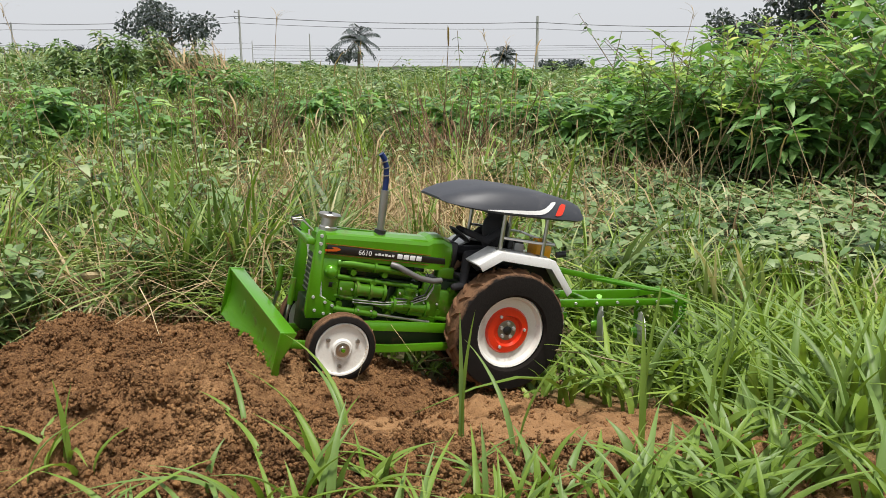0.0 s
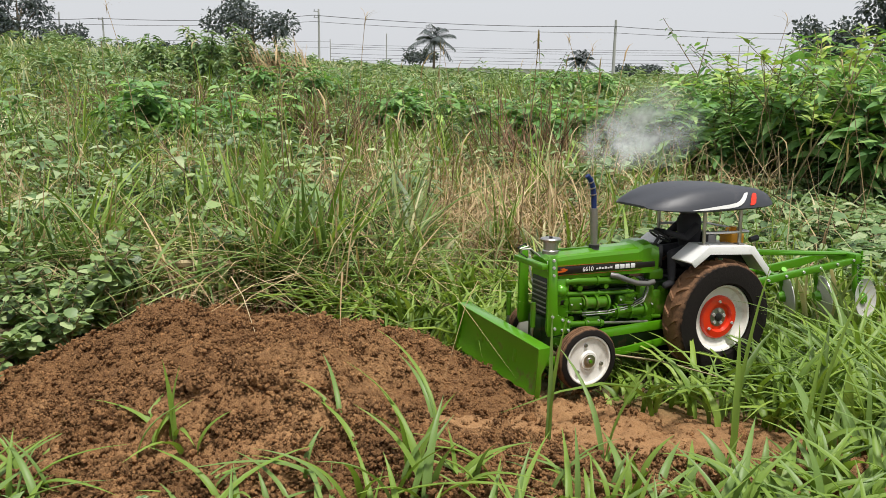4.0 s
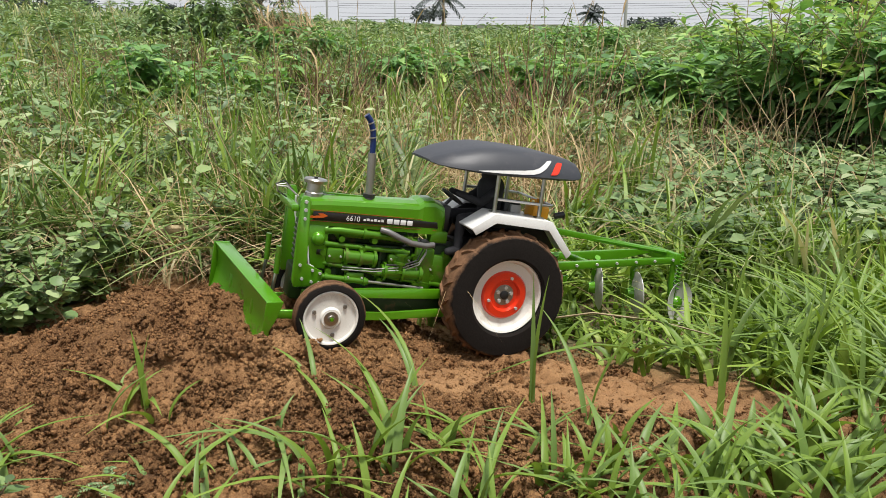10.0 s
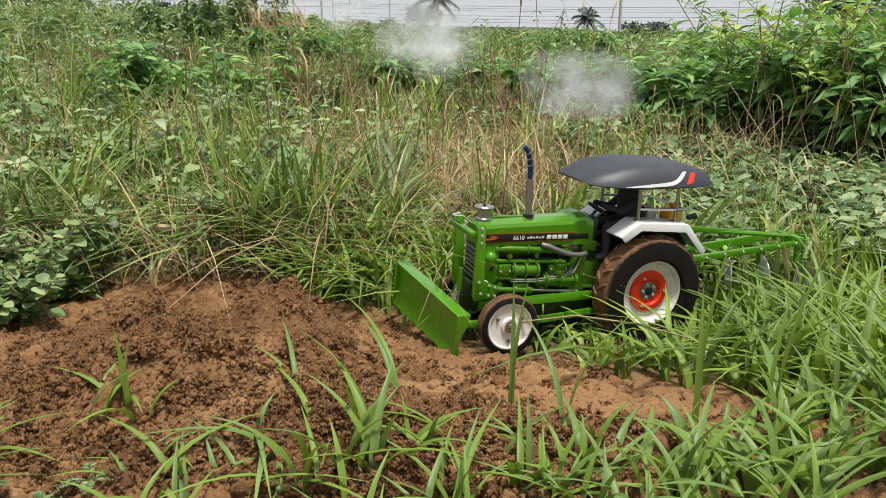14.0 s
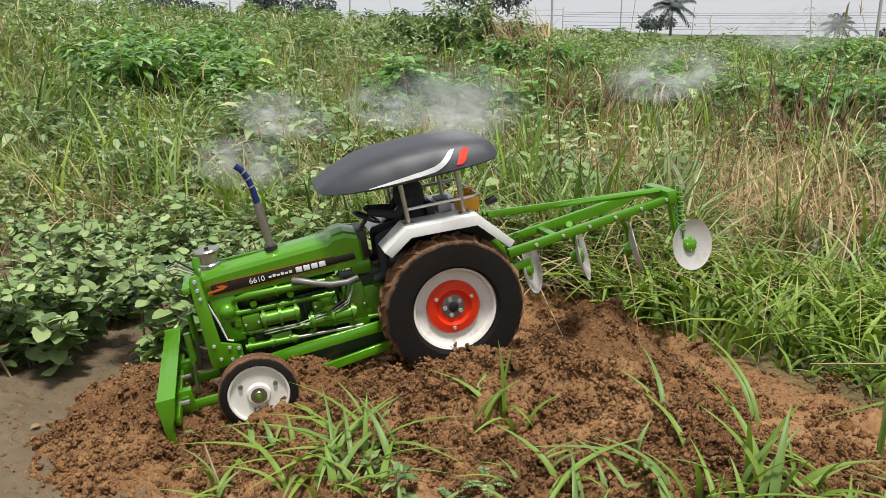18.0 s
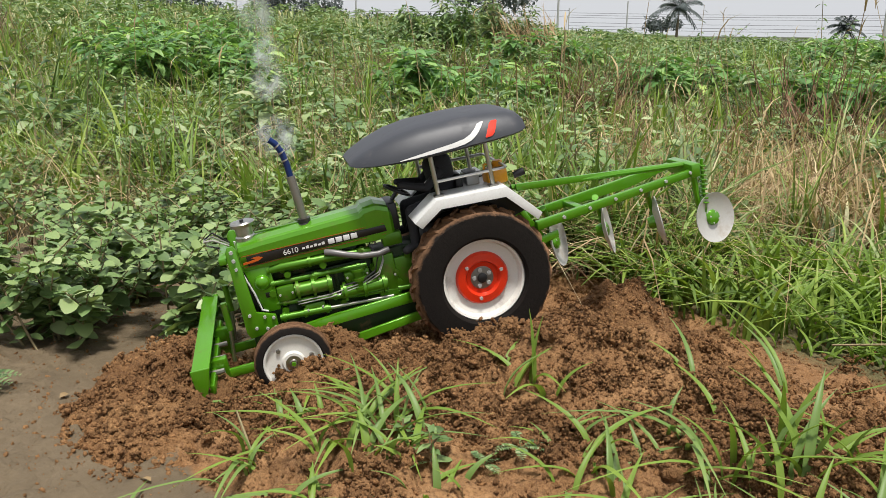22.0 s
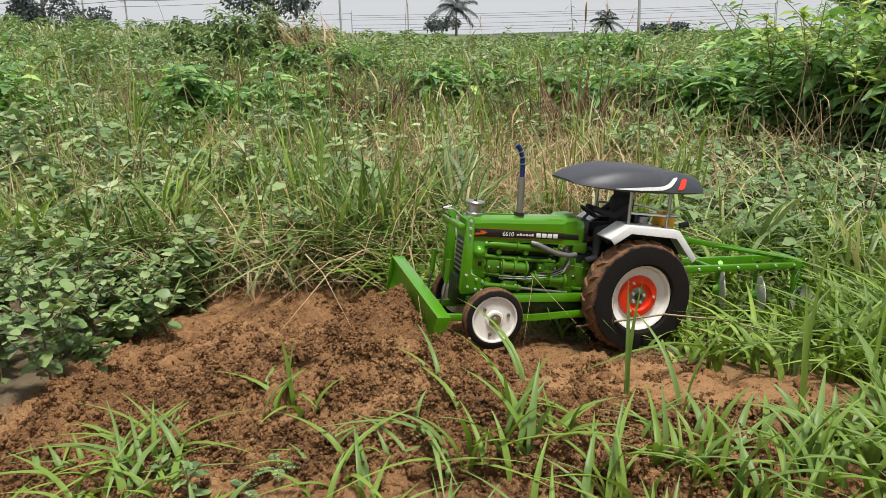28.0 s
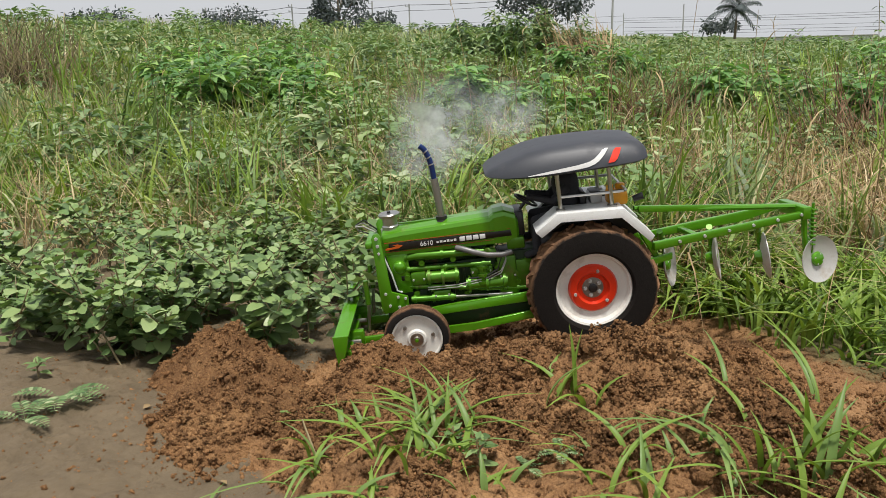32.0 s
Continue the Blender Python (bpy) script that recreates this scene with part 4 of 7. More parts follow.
def tuft(x, y, count, high, wide, bend, label, spread=0.02, head=None, mat=None, name="grass_tuft"):
    """A rooted tuft of broad grass: each blade a part."""
    root = new(name)
    z = float(surf_z(x, y))
    root.location = (x, y, z)
    for i in range(count):
        a = rng.random() * math.tau if head is None else head + rng.normal(0, 0.7)
        h = high * rng.uniform(0.55, 1.1)
        b = np.array([[rng.normal(0, spread), rng.normal(0, spread), -0.012]])
        v, q, t = blades(b, np.array([h]), np.array([wide * rng.uniform(0.75, 1.25)]), np.array([a]), np.array([bend * rng.uniform(0.4, 1.4)]), 9, True, rng.normal(0, 0.35))
        ob = new("blade", quick_mesh("blade", v, q, t, [mat or (GRASS_DEEP if rng.random() < 0.45 else GRASS)]))
        ob.parent = root
    return tagged(root, label, "grass", "grass tufts on the bank")


def build_tufts():
    spots = [(-0.44, 0.86, 7, 0.13, 0.011, 0.8), (-0.56, 0.77, 13, 0.13, 0.010, 0.9), (-0.62, 0.72, 9, 0.10, 0.010, 1.2), (-0.53, 0.70, 10, 0.09, 0.011, 0.9),
             (-0.70, 0.70, 8, 0.09, 0.009, 1.4), (-0.47, 0.66, 7, 0.08, 0.010, 0.9), (-0.33, 0.70, 8, 0.12, 0.010, 0.9), (-0.22, 0.76, 9, 0.15, 0.010, 0.9),
             (-0.27, 0.66, 8, 0.13, 0.009, 1.0), (-0.14, 0.78, 12, 0.17, 0.011, 0.9), (-0.05, 0.74, 12, 0.17, 0.011, 0.8), (0.03, 0.80, 11, 0.16, 0.011, 0.9), (0.10, 0.74, 12, 0.2, 0.011, 0.9),
             (0.17, 0.80, 11, 0.2, 0.011, 0.8), (0.24, 0.78, 12, 0.22, 0.012, 0.9), (0.31, 0.86, 12, 0.22, 0.012, 0.9), (0.38, 0.92, 13, 0.24, 0.013, 0.9),
             (0.45, 0.98, 14, 0.27, 0.013, 0.8), (0.52, 1.05, 14, 0.28, 0.013, 0.9), (0.58, 1.15, 14, 0.3, 0.013, 0.9), (0.5, 1.25, 13, 0.26, 0.012, 1.0), (0.42, 0.82, 12, 0.2, 0.012, 0.9),
             (0.46, 1.38, 14, 0.22, 0.011, 1.2), (0.40, 1.5, 14, 0.2, 0.010, 1.2), (0.55, 1.5, 16, 0.3, 0.011, 1.0), (-0.82, 0.62, 6, 0.06, 0.008, 1.2), (-0.38, 0.78, 5, 0.07, 0.009, 1.0),
             (-0.2, 0.62, 9, 0.12, 0.010, 1.1), (-0.12, 0.66, 10, 0.13, 0.011, 1.0), (-0.02, 0.64, 11, 0.14, 0.011, 1.0), (0.07, 0.66, 10, 0.14, 0.011, 1.1), (0.16, 0.68, 12, 0.16, 0.011, 1.0), (0.25, 0.68, 12, 0.17, 0.011, 1.0),
             (0.33, 0.74, 12, 0.18, 0.012, 1.0), (-0.08, 0.57, 9, 0.1, 0.010, 1.2), (0.08, 0.58, 10, 0.11, 0.010, 1.1), (0.2, 0.6, 10, 0.12, 0.010, 1.1), (-0.58, 0.64, 9, 0.08, 0.010, 1.3), (-0.65, 0.66, 8, 0.08, 0.010, 1.4)]
    spots += [(-0.33, 0.76, 6, 0.12, 0.012, 1.1), (-0.25, 0.80, 6, 0.12, 0.012, 1.0), (-0.10, 0.84, 8, 0.12, 0.012, 1.0), (0.00, 0.86, 8, 0.11, 0.012, 1.0), (0.08, 0.88, 9, 0.12, 0.012, 1.0), (0.15, 0.86, 11, 0.13, 0.013, 1.0),
              (0.22, 0.90, 11, 0.13, 0.013, 1.0), (0.30, 0.95, 12, 0.15, 0.013, 0.9), (0.05, 0.81, 10, 0.13, 0.013, 1.1), (-0.61, 0.80, 12, 0.11, 0.011, 1.2), (0.36, 1.02, 12, 0.17, 0.012, 1.1), (0.27, 0.84, 12, 0.15, 0.013, 0.9), (-0.80, 0.89, 12, 0.085, 0.012, 1.2), (-0.75, 0.93, 12, 0.09, 0.012, 1.1), (-0.86, 0.87, 9, 0.07, 0.011, 1.3), (-0.72, 0.85, 10, 0.08, 0.011, 1.2), (-0.68, 0.92, 8, 0.08, 0.011, 1.2)]
    for x, y, c, h, w, b in spots:
        tuft(x, y, int(c * (1.65 if x > 0.0 else 1.3)), h * (1.0 if x > 0.4 else 0.66 if x > 0.0 else 0.8), w * (1.05 if x > 0.12 else 0.8), b * (0.9 if x > -0.2 else 1.3), "broad-bladed green grass tuft rooted in the soil bank")
    # single tall shoots that stand before the tractor
    for x, y, h, hd, bd in ((-0.005, 1.05, 0.335, 1.2, 0.1), (-0.15, 1.0, 0.16, 2.7, 1.0), (0.22, 1.02, 0.3, 1.4, 0.12), (0.3, 1.0, 0.26, 0.6, 0.35), (0.06, 0.98, 0.2, 0.5, 0.7), (0.42, 1.1, 0.33, 2.2, 0.4), (-0.25, 0.92, 0.12, 2.4, 0.9), (-0.15, 0.86, 0.17, 3.0, 0.9), (-0.07, 0.88, 0.13, 3.0, 0.95), (-0.43, 0.87, 0.11, 1.6, 0.25)):
        tuft(x, y, 2, h, 0.0085, bd, "single tall green grass shoot", 0.003, hd, name="grass_shoot")
    # pale stiff clumps standing in the straw
    for x, y, c, hh in ((-0.1, 2.3, 26, 0.3), (0.12, 2.15, 18, 0.24), (-0.55, 2.05, 16, 0.2), (0.3, 2.6, 18, 0.3), (-0.9, 2.3, 16, 0.26)):
        tuft(x, y, c, hh, 0.007, 0.45, "stiff pale grey-green grass clump in the straw", 0.025, name="grass_clump")
    # thin stalks whose seed heads stand over the skyline
    for x, y, h, lean in ((-1.45, 3.0, 0.74, -0.16), (-0.64, 3.0, 0.71, 0.04), (0.07, 3.0, 0.62, 0.2), (0.24, 3.4, 0.66, -0.16), (0.79, 3.1, 0.72, 0.12), (-2.6, 3.6, 0.68, -0.05), (-1.8, 3.2, 0.6, -0.2), (-0.35, 3.9, 0.62, -0.1)):
        root = new("seed_stalk")
        root.location = (x, y, float(surf_z(x, y)))
        pts = np.array([(lean * h * u**2.2, 0.05 * h * u * u, h * u) for u in np.linspace(0, 1, 7)])
        part("stalk", pipe(BM(), pts, [float(r) for r in np.linspace(0.0018, 0.0009, 7)], 5), STRAW, root)
        n = 5
        ob = new("seed_head", quick_mesh("seed_head", *blades(np.repeat(pts[-1:], n, 0) - np.array([0, 0, 0.006]) * np.arange(n)[:, None], rng.uniform(0.04, 0.08, n), np.full(n, 0.0028), rng.random(n) * math.tau, rng.uniform(0.5, 1.4, n), 4, False), mats=[STRAW]))
        ob.parent = root
        tagged(root, "tall thin grass stalk with a forked seed head", "grass stalk", "seed stalks over the field")
    # low weeds with feathery leaves
    for x, y, s in ((-1.22, 0.75, 0.07), (-1.2, 0.67, 0.06), (-0.41, 0.75, 0.03), (-0.44, 0.72, 0.026)):
        root = new("feathery_weed")
        root.location = (x, y, float(surf_z(x, y)))
        for k in range(5):
            a = rng.random() * math.tau
            u = np.linspace(0, 1, 12)
            rib = np.stack([math.cos(a) * s * u, math.sin(a) * s * u, 0.006 + s * (0.55 * u - 0.45 * u * u)], -1)
            geo = [stalks(rib[:-1], rib[1:], np.full(11, 0.0006))]
            for side in (-1, 1):
                way = np.tile([math.cos(a + side * 1.25), math.sin(a + side * 1.25), 0.1], (10, 1))
                ll = s * 0.26 * np.sin(np.linspace(0.5, 2.8, 10))
                geo.append(leaves(rib[2:], way, np.tile([0, 0, 1.0], (10, 1)), ll, ll * 0.42, 0.1))
            ob = new("leaf_frond", quick_mesh("leaf_frond", *join(*geo), mats=[WEED]))
            ob.parent = root
        tagged(root, "small weed with feathery paired leaflets on the mud", "weed", "feathery weeds")
    # small broad-leaved seedlings on the bank
    for x, y in ((-0.54, 0.74), (-0.49, 0.70), (-1.33, 0.80)):
        leafy_thing("seedling", "small green broad-leaved seedling", "weed", x, y, rng.uniform(0.025, 0.045), 3, 0.02, 0.55, ROUND, branch=1, group="seedlings", fine=True, blunt=0.4, fold=0.08, far_wide=0.42)


build_tufts()


# ---- the far line ----
def tree(name, label, x, y, tall, crown_r, crown_h, count, leaf, mat=None, seed=1, group="far trees"):
    """A tapered trunk, limbs and a crown of many leaf clumps with gaps."""
    g = np.random.default_rng(seed)
    root = new(name)
    root.location = (x, y, float(ground_z(x, y)))
    bm = BM()
    pipe(bm, [(0, 0, -0.2), (0.02 * tall, 0, tall * 0.3), (-0.01 * tall, 0.02 * tall, tall * 0.6), (0, 0, tall * 0.85)], [tall * 0.035, tall * 0.028, tall * 0.02, tall * 0.008], 8)
    crown_h = max(crown_h, tall * 0.9)
    cz = tall - crown_h / 2
    centres = []
    for i in range(11):
        a, e = g.random() * math.tau, g.uniform(-0.5, 1.0)
        c = Vector((math.cos(a) * crown_r * g.uniform(0.35, 0.85), math.sin(a) * crown_r * g.uniform(0.35, 0.85), cz + e * crown_h * 0.4))
        centres.append(c)
        st = Vector((0, 0, tall * g.uniform(0.25, 0.55)))
        pipe(bm, [st, st.lerp(c, 0.5) + Vector((0, 0, 0.04 * tall)), c], [tall * 0.014, tall * 0.01, tall * 0.004], 6)
    part("trunk", bm, BARK, root)
    cs = np.array(centres)
    k = g.integers(0, len(cs), count)
    d = unit(g.normal(0, 1, (count, 3)))
    p = cs[k] + d * (g.random((count, 1)) ** 0.45) * np.array([crown_r * 0.42, crown_r * 0.42, crown_h * 0.25])
    way = unit(d + 0.8 * g.normal(0, 1, (count, 3)) + [0, 0, -0.3])
    high = unit(np.array([0, 0, 1.0]) + 0.6 * g.normal(0, 1, (count, 3)))
    long = leaf * g.uniform(0.6, 1.4, count)
    v, q, t = leaves(p, way, high, long, long * 0.5)
    ob = new("crown", quick_mesh("crown", v, q, t, [mat or FARLEAF]))
    ob.parent = root
    return tagged(root, label, "tree", group)


def palm(x, y, tall, frond, seed, label):
    g = np.random.default_rng(seed)
    root = new("palm_tree")
    root.location = (x, y, float(ground_z(x, y)))
    bm = BM()
    pipe(bm, [(0, 0, -0.2), (0.1, 0, tall * 0.5), (0.05, 0, tall)], [0.22, 0.16, 0.14], 8)
    part("trunk", bm, BARK, root)
    for i in range(17):
        a, e = i * 2.4, radians(82 - 105 * (i / 16) ** 1.2)
        L = frond * g.uniform(0.8, 1.1)
        s = np.linspace(0, 1, 13)
        drop = 0.42 * L * s**2.2
        c = np.stack([np.cos(a) * np.cos(e) * L * s, np.sin(a) * np.cos(e) * L * s, np.sin(e) * L * s - drop + tall], -1)
        c[:, 0] += 0.05
        way = unit(np.gradient(c, axis=0))
        geo = [stalks(c[:-1], c[1:], np.full(12, 0.035))]
        for sgn in (-1, 1):
            f = np.repeat(np.arange(1, 13), 3)
            at = c[f] - way[f] * (L / 13) * np.tile([0, 0.33, 0.66], 12)[:, None]
            side = unit(np.cross(way[f], [0, 0, 1.0])) * sgn
            dirn = unit(side + 0.7 * way[f] + [0, 0, -0.55])
            ll = 0.32 * L * (1 - 0.6 * (f / 12.0 - 0.35) ** 2) * g.uniform(0.8, 1.1, len(f))
            geo.append(leaves(at, dirn, np.tile([0, 0, 1.0], (len(f), 1)), ll, np.full(len(f), 0.09)))
        v, q, t = join(*geo)
        ob = new("frond", quick_mesh("frond", v, q, t, [FARLEAF]))
        ob.parent = root
    return tagged(root, label, "palm", "palms on the horizon")


def pole(x, y, tall, r, arms, label):
    root = new("utility_pole")
    root.location = (x, y, -0.06)
    part("mast", rod(BM(), (0, 0, -0.3), (0, 0, tall), r, r * 0.7, 10), CONCRETE, root)
    for i in range(arms):
        z = tall - 0.35 - 0.9 * i
        part("crossarm", box(BM(), -0.1, 0.75, -0.06, 0.06, z - 0.05, z + 0.05, 0.01), CONCRETE, root)
        for dx in (0.3, 0.68):
            part("insulator", lathe(BM(), [(0.02, z + 0.05), (0.07, z + 0.1), (0.04, z + 0.16), (0.07, z + 0.2), (0.0, z + 0.3)], 10, "z"), CABLE, root, "dark insulator")
            root.children[-1].location.x = dx
    return tagged(root, label, "utility pole", "poles along the road")


def wire(a, b, sag, r, label="sagging overhead power cable"):
    pts = [Vector(a).lerp(Vector(b), s / 16) - Vector((0, 0, sag * 4 * (s / 16) * (1 - s / 16))) for s in range(17)]
    return tagged(part("power_cable", pipe(BM(), pts, r, 5), CABLE, None), label, "cable", "power cables")


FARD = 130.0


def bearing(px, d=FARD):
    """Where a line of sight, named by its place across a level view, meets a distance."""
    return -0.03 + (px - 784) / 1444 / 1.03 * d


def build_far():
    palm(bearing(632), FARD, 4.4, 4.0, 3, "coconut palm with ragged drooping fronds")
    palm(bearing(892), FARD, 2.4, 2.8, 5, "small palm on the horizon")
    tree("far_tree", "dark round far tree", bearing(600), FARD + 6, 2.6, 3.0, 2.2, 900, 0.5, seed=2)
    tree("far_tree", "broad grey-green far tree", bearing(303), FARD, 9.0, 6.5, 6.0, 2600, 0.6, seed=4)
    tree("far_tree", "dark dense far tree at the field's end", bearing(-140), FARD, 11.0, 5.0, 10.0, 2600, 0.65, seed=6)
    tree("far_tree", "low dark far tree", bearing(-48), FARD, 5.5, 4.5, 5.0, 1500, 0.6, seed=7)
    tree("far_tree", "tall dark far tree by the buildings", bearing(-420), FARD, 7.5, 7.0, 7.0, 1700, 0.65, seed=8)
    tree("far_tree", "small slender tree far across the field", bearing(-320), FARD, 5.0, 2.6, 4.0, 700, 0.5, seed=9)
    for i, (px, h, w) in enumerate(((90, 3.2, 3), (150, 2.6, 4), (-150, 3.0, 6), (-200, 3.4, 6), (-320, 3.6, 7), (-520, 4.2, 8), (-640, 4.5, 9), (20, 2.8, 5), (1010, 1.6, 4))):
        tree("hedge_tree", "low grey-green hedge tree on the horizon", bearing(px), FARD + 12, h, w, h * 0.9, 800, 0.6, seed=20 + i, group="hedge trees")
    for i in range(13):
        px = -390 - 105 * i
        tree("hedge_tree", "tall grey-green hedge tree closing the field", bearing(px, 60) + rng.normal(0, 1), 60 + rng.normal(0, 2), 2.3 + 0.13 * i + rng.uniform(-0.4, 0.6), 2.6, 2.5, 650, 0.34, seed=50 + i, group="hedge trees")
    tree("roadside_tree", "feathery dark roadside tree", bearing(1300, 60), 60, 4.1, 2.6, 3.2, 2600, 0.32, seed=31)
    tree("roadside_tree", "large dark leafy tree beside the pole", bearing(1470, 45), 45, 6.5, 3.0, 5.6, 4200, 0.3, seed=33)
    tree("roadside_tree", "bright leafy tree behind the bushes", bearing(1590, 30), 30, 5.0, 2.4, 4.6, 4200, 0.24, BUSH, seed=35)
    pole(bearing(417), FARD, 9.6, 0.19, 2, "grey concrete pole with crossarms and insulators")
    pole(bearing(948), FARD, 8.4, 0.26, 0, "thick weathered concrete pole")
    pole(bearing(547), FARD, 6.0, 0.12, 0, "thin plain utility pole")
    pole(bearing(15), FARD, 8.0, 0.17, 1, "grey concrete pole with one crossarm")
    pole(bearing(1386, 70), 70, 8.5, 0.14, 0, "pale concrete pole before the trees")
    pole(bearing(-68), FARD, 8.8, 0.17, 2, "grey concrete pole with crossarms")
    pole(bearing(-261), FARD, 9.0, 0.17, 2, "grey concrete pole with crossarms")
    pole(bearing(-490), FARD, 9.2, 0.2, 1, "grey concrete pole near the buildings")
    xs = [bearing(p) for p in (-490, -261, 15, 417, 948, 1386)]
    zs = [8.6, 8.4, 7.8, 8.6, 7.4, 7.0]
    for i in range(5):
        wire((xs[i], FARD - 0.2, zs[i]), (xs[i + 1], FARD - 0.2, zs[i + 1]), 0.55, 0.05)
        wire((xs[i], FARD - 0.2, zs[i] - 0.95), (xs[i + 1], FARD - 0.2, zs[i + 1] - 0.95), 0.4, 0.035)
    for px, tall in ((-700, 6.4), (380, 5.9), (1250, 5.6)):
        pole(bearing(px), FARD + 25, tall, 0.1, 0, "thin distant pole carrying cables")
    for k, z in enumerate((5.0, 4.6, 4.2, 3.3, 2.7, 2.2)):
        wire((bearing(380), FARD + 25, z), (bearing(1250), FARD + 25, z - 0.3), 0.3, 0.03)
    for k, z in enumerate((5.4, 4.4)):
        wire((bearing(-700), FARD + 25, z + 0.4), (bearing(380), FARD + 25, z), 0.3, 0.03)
    # low pale wall and sheds beyond the field
    w = new("boundary_wall")
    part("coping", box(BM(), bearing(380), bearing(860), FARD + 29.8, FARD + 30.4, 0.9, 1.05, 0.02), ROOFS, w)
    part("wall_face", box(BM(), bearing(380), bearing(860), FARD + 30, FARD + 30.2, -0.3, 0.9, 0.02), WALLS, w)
    tagged(w, "long low grey wall beyond the field", "wall")
    for x, y, wd, hh in ((-43.5, 47.5, 7.5, 2.05),):
        s = new("shed")
        part("shed_wall", box(BM(), x - wd / 2, x + wd / 2, y - 6, y - 2, -0.3, hh, 0.03), WALLS, s)
        bm = prism(BM(), [(x - wd / 2 - 0.4, hh + 0.01), (x + wd / 2 + 0.4, hh + 0.01), (x + wd / 2, hh + 0.75), (x - wd / 2, hh + 0.75)], y - 6.6, y - 1.6)
        part("shed_roof", bm, ROOFS, s, "pale sheet-metal roof")
        for dx in (-0.3, 0.05, 0.33):
            part("shed_window", box(BM(), x + dx * wd - 0.5, x + dx * wd + 0.5, y - 6.04, y - 5.95, 1.2, 1.8, 0.01), GLASSY, s, "dark window pane")
        tagged(s, "pale low shed with a sheet-metal roof", "shed", "sheds beyond the field")


build_far()


# ---- the model tractor ----
# its own space: x ahead, y to its left, z up, from the ground below the rear axle
def bolt(parent, x, y, z, r=0.0022, side=1, mat=None):
    bm = rod(BM(), (0, 0, 0), (0, side * 0.003, 0), r, r * 0.85, 6)
    ob = part("bolt", bm, mat or BOLT, parent)
    ob.location = (x, y, z)
    return ob


def tyre_material():
    """Black rubber; dried soil packed on the tread and dusted over the wall."""
    m, n, l, p = shader("dirty_tyre", 0.9, 0.0, 0.12)
    v = coords(n, l)
    sep = n.new("ShaderNodeSeparateXYZ")
    l.new(v, sep.inputs[0])
    xx = math_node(n, l, "MULTIPLY", sep.outputs[0], sep.outputs[0])
    zz = math_node(n, l, "MULTIPLY", sep.outputs[2], sep.outputs[2])
    r = math_node(n, l, "POWER", math_node(n, l, "ADD", xx, zz), 0.5)
    return m, n, l, p, v, r


def tyre_mat(name, R, packed):
    m, n, l, p, v, r = tyre_material()
    m.name = name
    wob = math_node(n, l, "MULTIPLY", math_node(n, l, "SUBTRACT", noise_at(n, l, v, 55.0, 5.0, 0.7), 0.5), 0.13)
    edge = math_node(n, l, "ADD", math_node(n, l, "DIVIDE", r, R), wob)
    mask = ramp(n, l, edge, [(0.915, (0.02, 0.02, 0.02)), (0.965, (packed, packed, packed))])
    fine = noise_at(n, l, v, 240.0, 4.0, 0.7)
    soil = mixed(n, l, fine, (0.12, 0.062, 0.033), (0.26, 0.145, 0.08))
    rubber = mixed(n, l, fine, (0.006, 0.006, 0.006), (0.014, 0.013, 0.012))
    l.new(mixed(n, l, mask, rubber, soil), p.inputs["Base Color"])
    bump(n, l, p, fine, 0.5, 0.0015)
    return m


